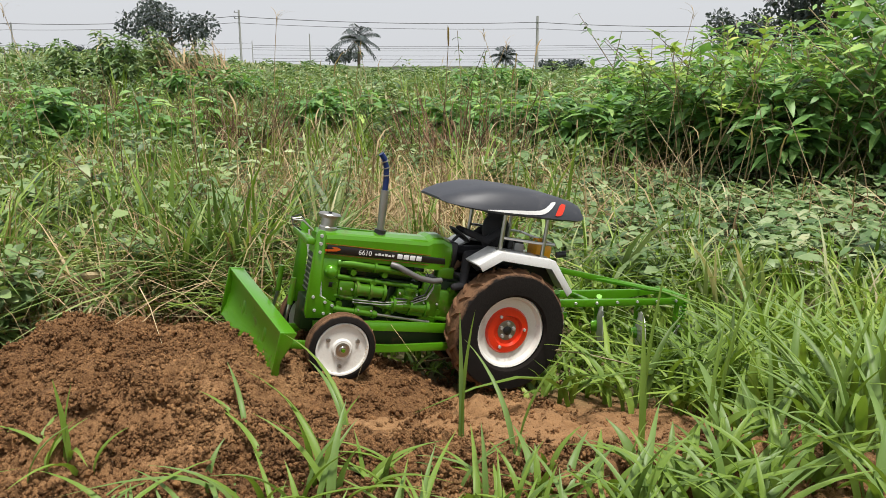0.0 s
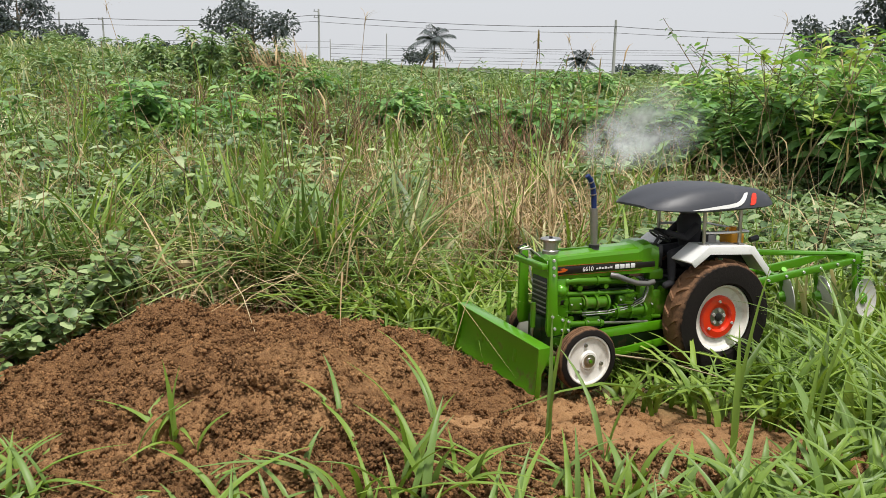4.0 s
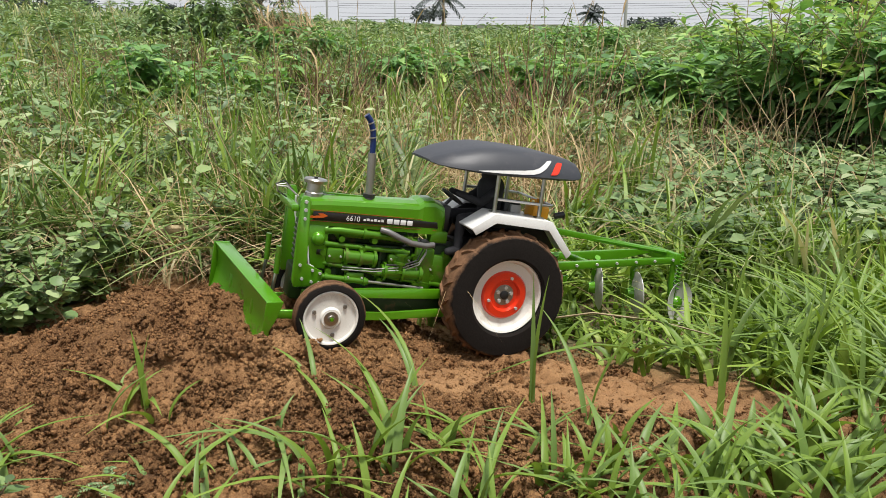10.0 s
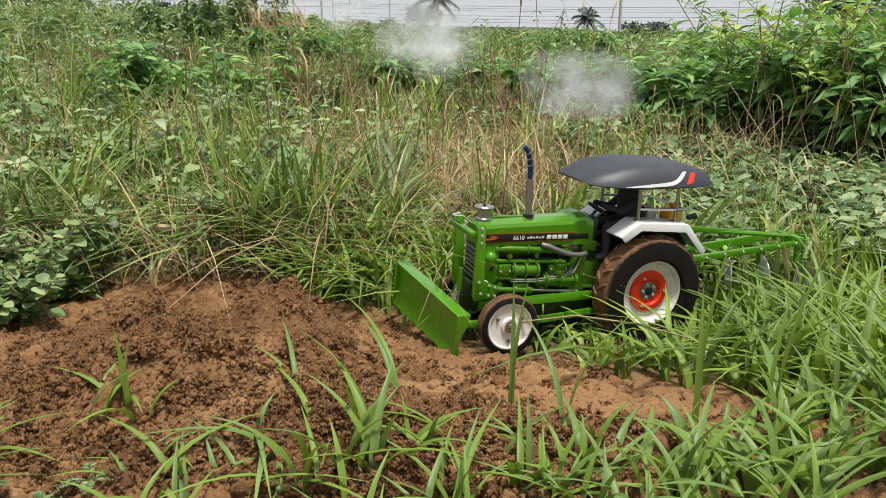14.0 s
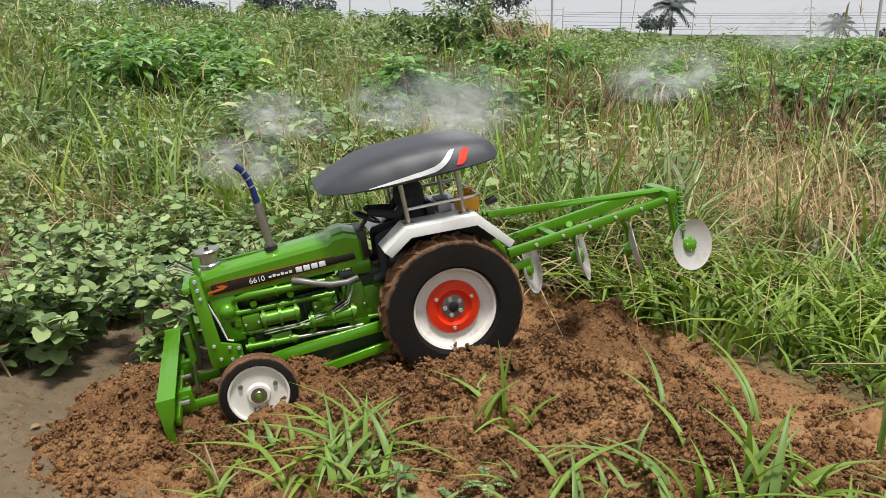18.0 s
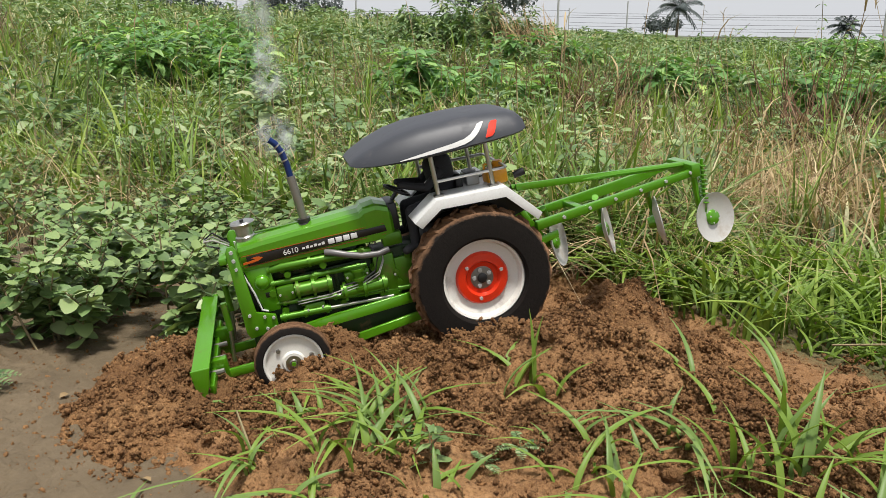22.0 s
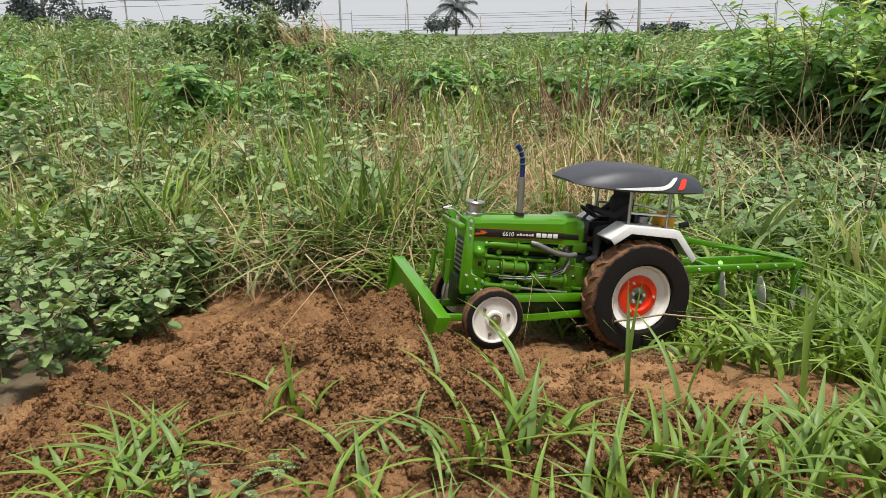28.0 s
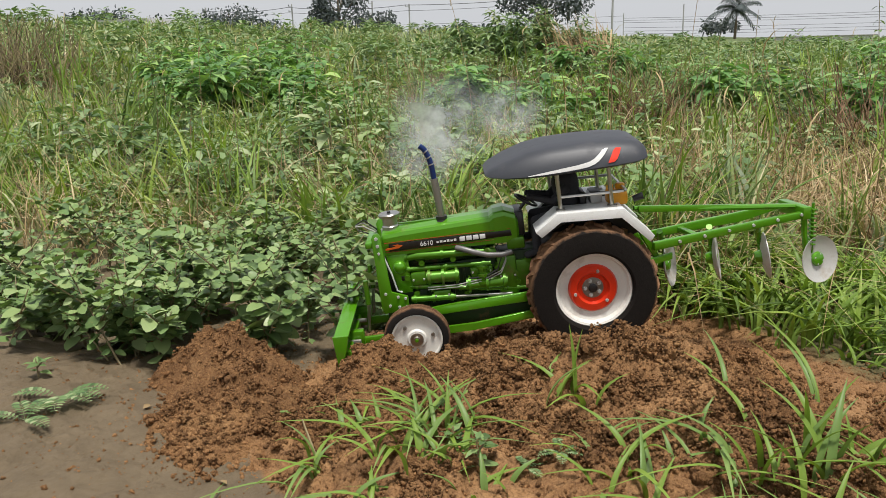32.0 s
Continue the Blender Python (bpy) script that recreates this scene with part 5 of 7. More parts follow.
def wheel(name, parent, R, half, rim_r, rear, at, side, label):
    """A wheel that turns on its axle: white rim under it, tyre, hub and bolts."""
    s = side
    bm = BM()
    if rear:
        prof = [(rim_r, -half * 0.8), (rim_r * 1.02, half * 0.62), (rim_r * 0.98, half * 0.72), (rim_r * 0.93, half * 0.66), (rim_r * 0.88, half * 0.36), (rim_r * 0.70, half * 0.2), (rim_r * 0.62, half * 0.2), (rim_r * 0.58, half * 0.1), (0.0, half * 0.1)]
    else:
        prof = [(rim_r, -half * 0.85), (rim_r * 1.02, half * 0.8), (rim_r * 0.98, half * 0.95), (rim_r * 0.93, half * 0.9), (rim_r * 0.9, half * 0.62), (rim_r * 0.84, half * 0.55), (rim_r * 0.4, half * 0.62), (rim_r * 0.34, half * 0.9), (0.0, half * 0.9)]
    lathe(bm, [(r, h * s) for r, h in prof], 48)
    root = part(name, bm, RIM, parent, label)
    root.location = at
    # tyre
    bm = BM()
    crown = 0.965 if rear else 0.985
    prof = [(rim_r * 0.99, -half * 0.82), (rim_r * 1.06, -half * 0.98), (R * 0.80, -half * 1.02), (R * 0.915, -half * 0.96), (R * crown * 0.985, -half * 0.80), (R * crown, -half * 0.4), (R * crown * 1.005, 0.0)]
    if not rear:
        prof = prof[:-2] + [(R * q, half * u) for u, q in ((-0.62, 1.0), (-0.5, 1.0), (-0.46, 0.97), (-0.36, 0.97), (-0.32, 1.0), (-0.2, 1.0), (-0.16, 0.97), (-0.06, 0.97), (0.0, 1.0))]
    prof = prof + [(r, -h) for r, h in prof[-2::-1]]
    lathe(bm, [(r, h) for r, h in prof], 64)
    for f in [f for f in bm.faces if len(f.verts) > 4]:
        bm.faces.remove(f)
    part("tyre", bm, TYRE_R if rear else TYRE_F, root, "black tyre caked with brown soil")
    if rear:
        # chevron lugs, one mesh for each hand
        for hand in (1, -1):
            bm, ring = BM(), []
            for u in (0.04, 0.5, 0.98):
                yy, a = hand * half * u, u * 0.2
                dr = 0.0 if u < 0.9 else -0.006
                low, topr, wd = R * 0.935 + dr, R * 1.005 + dr * 1.6, 0.034
                ring.append([(math.cos(a + o * wd) * q, yy, math.sin(a + o * wd) * q) for o, q in ((-1, low), (-0.7, topr), (0.7, topr), (1, low))])
            first = part("lug", loft(bm, ring), TYRE_R, root, smooth=False)
            for k in range(22):
                ob = first if k == 0 else new("lug", first.data)
                ob.parent = root
                ob.rotation_euler = (0, k * math.tau / 22 + (0.14 if hand > 0 else 0.0), 0)
    if rear:
        bm = BM()
        lathe(bm, [(r, h * s) for r, h in ((0.0405, half * 0.12), (0.0402, half * 0.3), (0.0375, half * 0.42), (0.027, half * 0.46), (0.024, half * 0.24), (0.012, half * 0.22), (0.012, half * 0.14), (0.0, half * 0.14))], 40)
        part("hub", bm, RED, root, "glossy red wheel centre")
        part("hub_plate", lathe(BM(), [(r, h * s) for r, h in ((0.0175, half * 0.225), (0.0175, half * 0.262), (0.016, half * 0.272), (0.0, half * 0.272))], 28), DULL, root, "worn grey hub plate")
        part("axle_stub", lathe(BM(), [(r, h * s) for r, h in ((0.0075, half * 0.2), (0.0075, half * 0.36), (0.005, half * 0.4), (0.0, half * 0.4))], 16), BLACK, root, "dark axle end")
        for k in range(5):
            a = k * math.tau / 5 + 0.3
            bolt(root, math.cos(a) * 0.0125, s * half * 0.27, math.sin(a) * 0.0125, 0.0036, s)
        for k in range(3):
            a = k * math.tau / 3 + 0.9
            bolt(root, math.cos(a) * 0.0305, s * half * 0.45, math.sin(a) * 0.0305, 0.003, s)
    else:
        part("hub", lathe(BM(), [(r, h * s) for r, h in ((0.011, half * 0.7), (0.011, half * 1.02), (0.006, half * 1.06), (0.005, half * 1.25), (0.0, half * 1.25))], 20), STEEL, root, "steel hub")
        part("hub_nut", rod(BM(), (0, s * half * 1.2, 0), (0, s * half * 1.38, 0), 0.0036, 0.003, 6), GREEN, root, "green hub nut")
        for k in range(3):
            a = k * math.tau / 3 + 0.5
            bolt(root, math.cos(a) * 0.027, s * half * 0.6, math.sin(a) * 0.027, 0.0036, s, DULL)
    return root


TYRE_R = tyre_mat("rear_tyre_rubber", 0.1075, 0.96)
TYRE_F = tyre_mat("front_tyre_rubber", 0.0565, 0.9)
CANOPY = [(0.154, 0.046, 0.3015, 0.3045), (0.146, 0.060, 0.2990, 0.3105), (0.12, 0.076, 0.2970, 0.3215), (0.085, 0.086, 0.2960, 0.3325), (0.05, 0.089, 0.2960, 0.3375), (0.0, 0.090, 0.2975, 0.3385), (-0.05, 0.089, 0.2990, 0.3370), (-0.08, 0.086, 0.3005, 0.3330), (-0.094, 0.083, 0.3030, 0.3285), (-0.0995, 0.078, 0.3060, 0.3220)]


def canopy_at(x):
    xs = [c[0] for c in CANOPY][::-1]
    return [float(np.interp(x, xs, [c[k] for c in CANOPY][::-1])) for k in (1, 2, 3)]


def build_tractor():
    T = new("toy_tractor")
    tagged(T, "muddy lime-green radio-controlled model tractor with blade and disc plough", "model tractor")
    # bonnet
    bm, rings = BM(), []
    for x, w, zt, zb in ((0.3375, 0.026, 0.216, 0.185), (0.3335, 0.0305, 0.2225, 0.184), (0.30, 0.032, 0.2255, 0.184), (0.22, 0.032, 0.2285, 0.184), (0.155, 0.033, 0.231, 0.184), (0.148, 0.0345, 0.2365, 0.184), (0.13, 0.0345, 0.2385, 0.184), (0.112, 0.033, 0.231, 0.186), (0.108, 0.030, 0.222, 0.19)):
        c = 0.007
        pts = [(x, -w, zb), (x, -w, zt - c * 1.3), (x, -w + c * 0.35, zt - c * 0.45), (x, -w + c, zt - 0.001), (x, -w * 0.3, zt + 0.002), (x, w * 0.3, zt + 0.002), (x, w - c, zt - 0.001), (x, w - c * 0.35, zt - c * 0.45), (x, w, zt - c * 1.3), (x, w, zb)]
        rings.append(pts)
    part("bonnet", loft(bm, rings), GREEN, T, "glossy lime-green bonnet", False)
    part("bonnet_seam", box(BM(), 0.15, 0.325, -0.0032, 0.0032, 0.2285, 0.2308, 0.0006), GREEN_DARK, T)
    for s in (1, -1):
        part("decal_stripe", prism(BM(), [(0.325, 0.192), (0.120, 0.1945), (0.122, 0.2045), (0.325, 0.2055)], s * 0.0325, s * 0.0349, 0.0004), INK, T, "black side decal")
        part("decal_flash", prism(BM(), [(0.331, 0.1945), (0.309, 0.1965), (0.302, 0.2), (0.31, 0.203), (0.318, 0.2025), (0.313, 0.1995), (0.331, 0.1975)], s * 0.0333, s * 0.0354), AMBER, T, "orange flame mark")
        for dx, zz in ((0.0, 0.1905), (0.0, 0.2065)):
            part("pinstripe", box(BM(), 0.122, 0.332, min(s * 0.0322, s * 0.0344), max(s * 0.0322, s * 0.0344), zz, zz + 0.0005), PIN, T, "thin red line")
        m = Matrix.Translation((0.262, s * 0.035, 0.1953)) @ (pose(0, 0, 0, 90, 0, 180) if s > 0 else pose(0, 0, 0, 90, 0, 0))
        word("6610", 0.0112, m, WHITE, T)
        # maker's mark and script as plain bars
        for k in range(4):
            part("mark_bar", box(BM(), 0.207 - k * 0.0112 - 0.0092, 0.207 - k * 0.0112, min(s * 0.0345, s * 0.0356), max(s * 0.0345, s * 0.0356), 0.1955, 0.2032, 0.0005), WHITE, T, "white lettering bar")
        for k in range(6):
            part("script_bar", box(BM(), 0.2455 - k * 0.0058 - 0.0042, 0.2455 - k * 0.0058, min(s * 0.0345, s * 0.0353), max(s * 0.0345, s * 0.0353), 0.1973, 0.2 + 0.0012 * (k % 2)), WHITE, T, "thin white script bar")
    # nose, grille, side plates
    part("grille", box(BM(), 0.326, 0.3365, -0.026, 0.026, 0.118, 0.184, 0.002), BLACK, T, "black radiator grille")
    for k in range(7):
        part("grille_bar", box(BM(), 0.336, 0.3385, -0.024, 0.024, 0.123 + k * 0.0085, 0.1255 + k * 0.0085, 0.0006), DULL, T)
    for s in (1, -1):
        part("grille_trim", pipe(BM(), [(0.340, s * 0.031, 0.216), (0.338, s * 0.032, 0.19), (0.327, s * 0.032, 0.15), (0.322, s * 0.032, 0.122), (0.314, s * 0.032, 0.118)], 0.0016, 6), WHITE, T, "white grille edging")
        part("nose_panel", prism(BM(), [(0.333, 0.184), (0.297, 0.184), (0.296, 0.116), (0.318, 0.116)], s * 0.027, s * 0.0315, 0.001), GREEN, T)
        part("lamp_boss", lathe(BM(), [(0.011, 0.0), (0.011, 0.004), (0.0085, 0.008), (0.004, 0.010), (0.0, 0.0105)], 20), GREEN, T, "round green lamp boss").matrix_basis = pose(0.312, s * 0.031, 0.163, 0, 0, 0 if s > 0 else 180)
        part("badge", box(BM(), 0.302, 0.312, min(s * 0.031, s * 0.0325), max(s * 0.031, s * 0.0325), 0.138, 0.146, 0.0005), INK, T, "small black plate")
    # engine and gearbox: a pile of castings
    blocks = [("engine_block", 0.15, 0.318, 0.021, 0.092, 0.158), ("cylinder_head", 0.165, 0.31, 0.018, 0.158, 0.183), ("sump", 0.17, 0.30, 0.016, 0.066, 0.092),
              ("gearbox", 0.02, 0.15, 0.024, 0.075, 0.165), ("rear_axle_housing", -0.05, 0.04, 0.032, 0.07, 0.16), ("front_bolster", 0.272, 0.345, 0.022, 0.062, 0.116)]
    # inner castings get the shade-darkened green, so gaps between outer parts look deep
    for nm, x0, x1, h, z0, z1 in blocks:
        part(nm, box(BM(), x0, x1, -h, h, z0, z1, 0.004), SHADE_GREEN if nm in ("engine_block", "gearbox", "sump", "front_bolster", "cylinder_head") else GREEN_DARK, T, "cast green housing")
    # added filler: hides the soil behind, underside shade put into its dark green
    part("undertray", box(BM(), 0.06, 0.30, -0.034, 0.034, 0.044, 0.078, 0.004), SHADE_GREEN, T, "grimy belly filler in shade-darkened green")
    part("axle_tube", rod(BM(), (0, -0.06, 0.1), (0, 0.06, 0.1), 0.016, None, 20), GREEN_DARK, T)
    for s in (1, -1):
        y = s * 0.024
        runs = [("manifold", [(0.305, y, 0.176), (0.28, s * 0.03, 0.178), (0.20, s * 0.03, 0.174), (0.15, y, 0.168)], 0.0065), ("injector_rail", [(0.31, s * 0.028, 0.156), (0.16, s * 0.028, 0.15)], 0.0042),
                ("fuel_pump", [(0.27, s * 0.03, 0.138), (0.215, s * 0.03, 0.136)], 0.0105), ("starter", [(0.205, s * 0.03, 0.118), (0.135, s * 0.03, 0.116)], 0.011), ("filter", [(0.175, s * 0.033, 0.15), (0.175, s * 0.033, 0.118)], 0.0085),
                ("steering_ram", [(0.30, s * 0.034, 0.104), (0.225, s * 0.034, 0.1)], 0.0052), ("ram_rod", [(0.225, s * 0.034, 0.1), (0.13, s * 0.034, 0.094)], 0.0026), ("drain_pipe", [(0.3, s * 0.028, 0.125), (0.25, s * 0.033, 0.121), (0.18, s * 0.031, 0.108), (0.1, s * 0.03, 0.1)], 0.004)]
        for nm, pts, r in runs:
            bm = pipe(BM(), pts, r, 12)
            for u in (0.08, 0.5, 0.92) if nm != "ram_rod" else ():
                f = u * (len(pts) - 1)
                k = min(int(f), len(pts) - 2)
                a, e = Vector(pts[k]), Vector(pts[k + 1])
                m = a.lerp(e, f - k)
                d = (e - a).normalized() * 0.0022
                rod(bm, m - d, m + d, r * 1.38, None, 12)
            part(nm, bm, DULL if nm == "ram_rod" else GREEN_DARK, T)
        for k in range(7):
            # ribs share the green that has the bay's shade in its colour
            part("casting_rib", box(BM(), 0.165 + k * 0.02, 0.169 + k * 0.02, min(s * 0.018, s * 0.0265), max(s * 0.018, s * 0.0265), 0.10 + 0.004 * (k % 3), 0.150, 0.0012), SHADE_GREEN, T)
        for x, z in ((0.29, 0.112), (0.262, 0.118), (0.24, 0.15), (0.19, 0.134), (0.15, 0.142), (0.12, 0.128), (0.098, 0.15), (0.118, 0.112), (0.302, 0.142), (0.275, 0.165), (0.222, 0.166), (0.142, 0.118), (0.165, 0.172), (0.205, 0.102), (0.255, 0.1)):
            part("fitting", rod(BM(), (x, s * 0.02, z), (x, s * 0.034, z), 0.0062, 0.005, 10), GREEN_DARK, T)
        for nm, x0, x1, y0, y1, z0, z1 in (("valve_cover", 0.19, 0.285, 0.016, 0.026, 0.166, 0.182), ("oil_cooler", 0.232, 0.262, 0.022, 0.036, 0.098, 0.114), ("injection_pump", 0.158, 0.196, 0.022, 0.036, 0.132, 0.147), ("gearbox_cover", 0.06, 0.125, 0.022, 0.031, 0.102, 0.15), ("clutch_housing", 0.118, 0.15, 0.02, 0.034, 0.092, 0.16), ("bracket", 0.27, 0.296, 0.022, 0.035, 0.126, 0.15)):
            part(nm, box(BM(), x0, x1, min(s * y0, s * y1), max(s * y0, s * y1), z0, z1, 0.003), GREEN_DARK, T)
            for bx in (x0 + 0.004, x1 - 0.004):
                bolt(T, bx, s * y1, (z0 + z1) / 2, 0.0018, s)
        part("sagging_cable", pipe(BM(), [(0.15, s * 0.036, 0.178), (0.142, s * 0.042, 0.162), (0.15, s * 0.043, 0.142), (0.172, s * 0.042, 0.132), (0.2, s * 0.038, 0.13)], 0.0013, 6), BLACK, T, "black sagging cable")
        part("exhaust_hose", pipe(BM(), [(0.214, s * 0.034, 0.185), (0.205, s * 0.041, 0.184), (0.185, s * 0.043, 0.176), (0.165, s * 0.043, 0.169), (0.14, s * 0.042, 0.166), (0.124, s * 0.038, 0.168)], 0.0048, 12), HOSE, T, "bent grey hose")
        for k, dz in enumerate((0.0, 0.004)):
            part("cable", pipe(BM(), [(0.27, s * 0.036, 0.118 + dz), (0.22, s * 0.039, 0.118 + dz), (0.17, s * 0.040, 0.124 + dz), (0.145, s * 0.04, 0.134 + dz), (0.135, s * 0.038, 0.152 + dz), (0.134, s * 0.034, 0.164 + dz)], 0.0009, 6), WIRE, T, "pale thin cable")
        # side frame: upper and lower bars to the blade
        part("side_rail", prism(BM(), [(0.33, 0.07), (0.33, 0.083), (0.22, 0.091), (0.09, 0.096), (0.09, 0.079), (0.20, 0.076)], s * 0.036, s * 0.042, 0.001), GREEN, T)
        part("push_arm", prism(BM(), [(0.40, 0.038), (0.40, 0.052), (0.29, 0.053), (0.20, 0.054), (0.09, 0.066), (0.09, 0.052), (0.20, 0.042), (0.3, 0.04)], s * 0.044, s * 0.05, 0.001), GREEN, T)
        # upright arm plate at the nose
        part("arm_plate", prism(BM(), [(0.350, 0.222), (0.346, 0.2295), (0.338, 0.2295), (0.334, 0.222), (0.331, 0.126), (0.304, 0.117), (0.304, 0.094), (0.346, 0.09), (0.350, 0.1)], s * 0.047, s * 0.053, 0.001), GREEN, T, "bolted green arm plate")
        for x, z in ((0.342, 0.2215), (0.3415, 0.209), (0.341, 0.196), (0.340, 0.125), (0.32, 0.118), (0.308, 0.114), (0.335, 0.104), (0.32, 0.1), (0.308, 0.099)):
            bolt(T, x, s * 0.053, z, 0.0031 if z > 0.2 else 0.0026, s)
        part("lift_ram", rod(BM(), (0.372, s * 0.043, 0.15), (0.372, s * 0.043, 0.108), 0.0045, None, 12), GREEN_DARK, T)
        part("lift_rod", rod(BM(), (0.372, s * 0.043, 0.11), (0.378, s * 0.043, 0.06), 0.0028, None, 10), STEEL, T, "bright steel rod")
    part("arm_bridge", box(BM(), 0.350, 0.362, -0.05, 0.05, 0.205, 0.215, 0.002), GREEN, T)
    for k in range(3):
        part("loop_cable", pipe(BM(), [(0.345, 0.012 - 0.01 * k, 0.222), (0.365, 0.015 - 0.01 * k, 0.236 + 0.003 * k), (0.378, 0.01 - 0.008 * k, 0.235), (0.376, 0.0, 0.226), (0.36, -0.005, 0.217)], 0.0014, 6), (WIRE, DULL, BLACK)[k], T, "looped cable")
    # stack and air cleaner
    part("stack_base", lathe(BM(), [(0.0, 0.2285), (0.014, 0.2285), (0.014, 0.2325), (0.0095, 0.234), (0.0095, 0.240), (0.0, 0.240)], 20, "z"), BLACK, T, "black exhaust flange").location = (0.233, 0.006, -0.0045)
    part("stack_pipe", pipe(BM(), [(0.233, 0.006, 0.232), (0.235, 0.006, 0.27), (0.237, 0.006, 0.300)], [0.0058, 0.0066, 0.0064], 14), DULL, T, "worn metal exhaust pipe")
    part("stack_tip", pipe(BM(), [(0.237, 0.006, 0.299), (0.238, 0.006, 0.318), (0.241, 0.006, 0.336), (0.247, 0.006, 0.350), (0.254, 0.006, 0.357)], 0.0047, 12), BLUE, T, "blue-black bent exhaust tip")
    for z, x in ((0.324, 0.2395), (0.336, 0.2415), (0.346, 0.2455)):
        part("tip_ring", lathe(BM(), [(0.0046, -0.001), (0.0058, -0.001), (0.0058, 0.001), (0.0046, 0.001)], 14, "z"), STEEL, T, "silver ring").matrix_basis = pose(x, 0.006, z, 0, 12 + (z - 0.32) * 800, 0)
    part("cleaner_bowl", lathe(BM(), [(0.0, 0.218), (0.0145, 0.218), (0.0145, 0.229), (0.0125, 0.231), (0.0125, 0.2435), (0.0175, 0.2445), (0.0182, 0.249), (0.0165, 0.251), (0.0, 0.2505)], 28, "z"), STEEL, T, "polished air-cleaner bowl").location = (0.320, 0.004, 0.0)
    part("cleaner_knob", lathe(BM(), [(0.0, 0.251), (0.003, 0.251), (0.003, 0.2535), (0.0, 0.254)], 12, "z"), BLACK, T).location = (0.320, 0.004, 0.0)
    # wings over the rear wheels
    for s in (1, -1):
        for y0, y1, nm in ((0.034, 0.088, "wing"),):
            out = [(0.085, 0.209), (0.048, 0.235), (-0.056, 0.231), (-0.102, 0.181)]
            inn = [(-0.1, 0.178), (-0.055, 0.2275), (0.047, 0.2315), (0.083, 0.206)]
            part(nm, prism(BM(), out + inn, s * y0, s * y1, 0.0006), WHITE, T, "white wheel wing with flat facets")
        # black sheet stands in for the shade between wing and tyre
        part("wing_skirt", prism(BM(), [(0.082, 0.206), (0.047, 0.2312), (-0.055, 0.2272), (-0.098, 0.178), (-0.07, 0.17), (-0.04, 0.2), (0.03, 0.205), (0.06, 0.19)], s * 0.034, s * 0.037), BLACK, T, "black inner panel for the shade under the wing")
        part("wing_lip", prism(BM(), [(0.085, 0.209), (0.048, 0.235), (-0.056, 0.231), (-0.102, 0.181), (-0.094, 0.172), (-0.052, 0.217), (0.044, 0.2215), (0.076, 0.199)], s * 0.0865, s * 0.0885, 0.0004), WHITE, T)
        part("wing_stay", box(BM(), -0.02, 0.0, min(s * 0.03, s * 0.036), max(s * 0.03, s * 0.036), 0.12, 0.2, 0.001), BLACK, T)
        for x, zb in ((0.040, 0.234), (-0.042, 0.231)):
            part("canopy_post", rod(BM(), (x, s * 0.064, zb), (x + 0.002, s * 0.064, 0.304), 0.0034, None, 10), STEEL, T, "bright steel post")
            part("post_foot", box(BM(), x - 0.007, x + 0.007, s * 0.064 - 0.007, s * 0.064 + 0.007, zb - 0.001, zb + 0.003, 0.0008), DULL, T)
        part("hand_rail", rod(BM(), (0.040, s * 0.064, 0.256), (-0.062, s * 0.064, 0.254), 0.0026, None, 8), STEEL, T, "steel hand rail")
        part("hand_rail", pipe(BM(), [(-0.062, s * 0.064, 0.254), (-0.066, s * 0.06, 0.254), (-0.066, 0.0, 0.254)], 0.0022, 8), STEEL, T, "steel hand rail")
    part("platform", box(BM(), -0.07, 0.075, -0.034, 0.034, 0.165, 0.172, 0.002), BLACK, T, "dark footplate")
    part("rear_deck", box(BM(), -0.066, -0.012, -0.034, 0.034, 0.214, 0.226, 0.003), WHITE, T, "white deck behind the seat")
    part("deck_box", box(BM(), -0.036, -0.016, -0.028, 0.012, 0.226, 0.242, 0.002), WHITE, T, "white receiver box")
    part("deck_box_lid", box(BM(), -0.034, -0.018, -0.026, 0.01, 0.242, 0.245, 0.001), BLACK, T)
    bm = box(BM(), -0.072, -0.04, 0.012, 0.046, 0.226, 0.25, 0.005)
    can = part("canister", bm, ORANGE, T, "orange plastic canister")
    part("canister_cap", lathe(BM(), [(0.0, 0.25), (0.008, 0.25), (0.008, 0.256), (0.006, 0.258), (0.0, 0.258)], 16, "z"), ORANGE, can, "orange screw cap").location = (-0.064, 0.022, 0)
    part("canister_handle", pipe(BM(), [(-0.052, 0.029, 0.249), (-0.05, 0.029, 0.257), (-0.042, 0.029, 0.257), (-0.041, 0.029, 0.249)], 0.002, 8), ORANGE, can)
    part("rear_lamp", rod(BM(), (-0.078, 0.052, 0.236), (-0.094, 0.054, 0.24), 0.005, 0.006, 12), BLACK, T, "black rear lamp")
    part("seat", box(BM(), 0.0, 0.045, -0.024, 0.024, 0.198, 0.212, 0.005), BLACK, T, "black seat")
    part("seat_back", box(BM(), -0.008, 0.004, -0.024, 0.024, 0.205, 0.25, 0.005), BLACK, T, "black seat back")
    part("dashboard", box(BM(), 0.098, 0.114, -0.028, 0.028, 0.19, 0.232, 0.004), BLACK, T)
    part("dash_cowl", box(BM(), 0.1, 0.13, 0.014, 0.034, 0.17, 0.19, 0.003), GREEN_DARK, T)
    part("column", rod(BM(), (0.108, 0.004, 0.222), (0.09, 0.004, 0.243), 0.003, None, 8), BLACK, T)
    bm = BM()
    pipe(bm, [(math.cos(k * math.tau / 20) * 0.02, math.sin(k * math.tau / 20) * 0.02, 0) for k in range(21)], 0.002, 8)
    for k in range(3):
        a = k * math.tau / 3
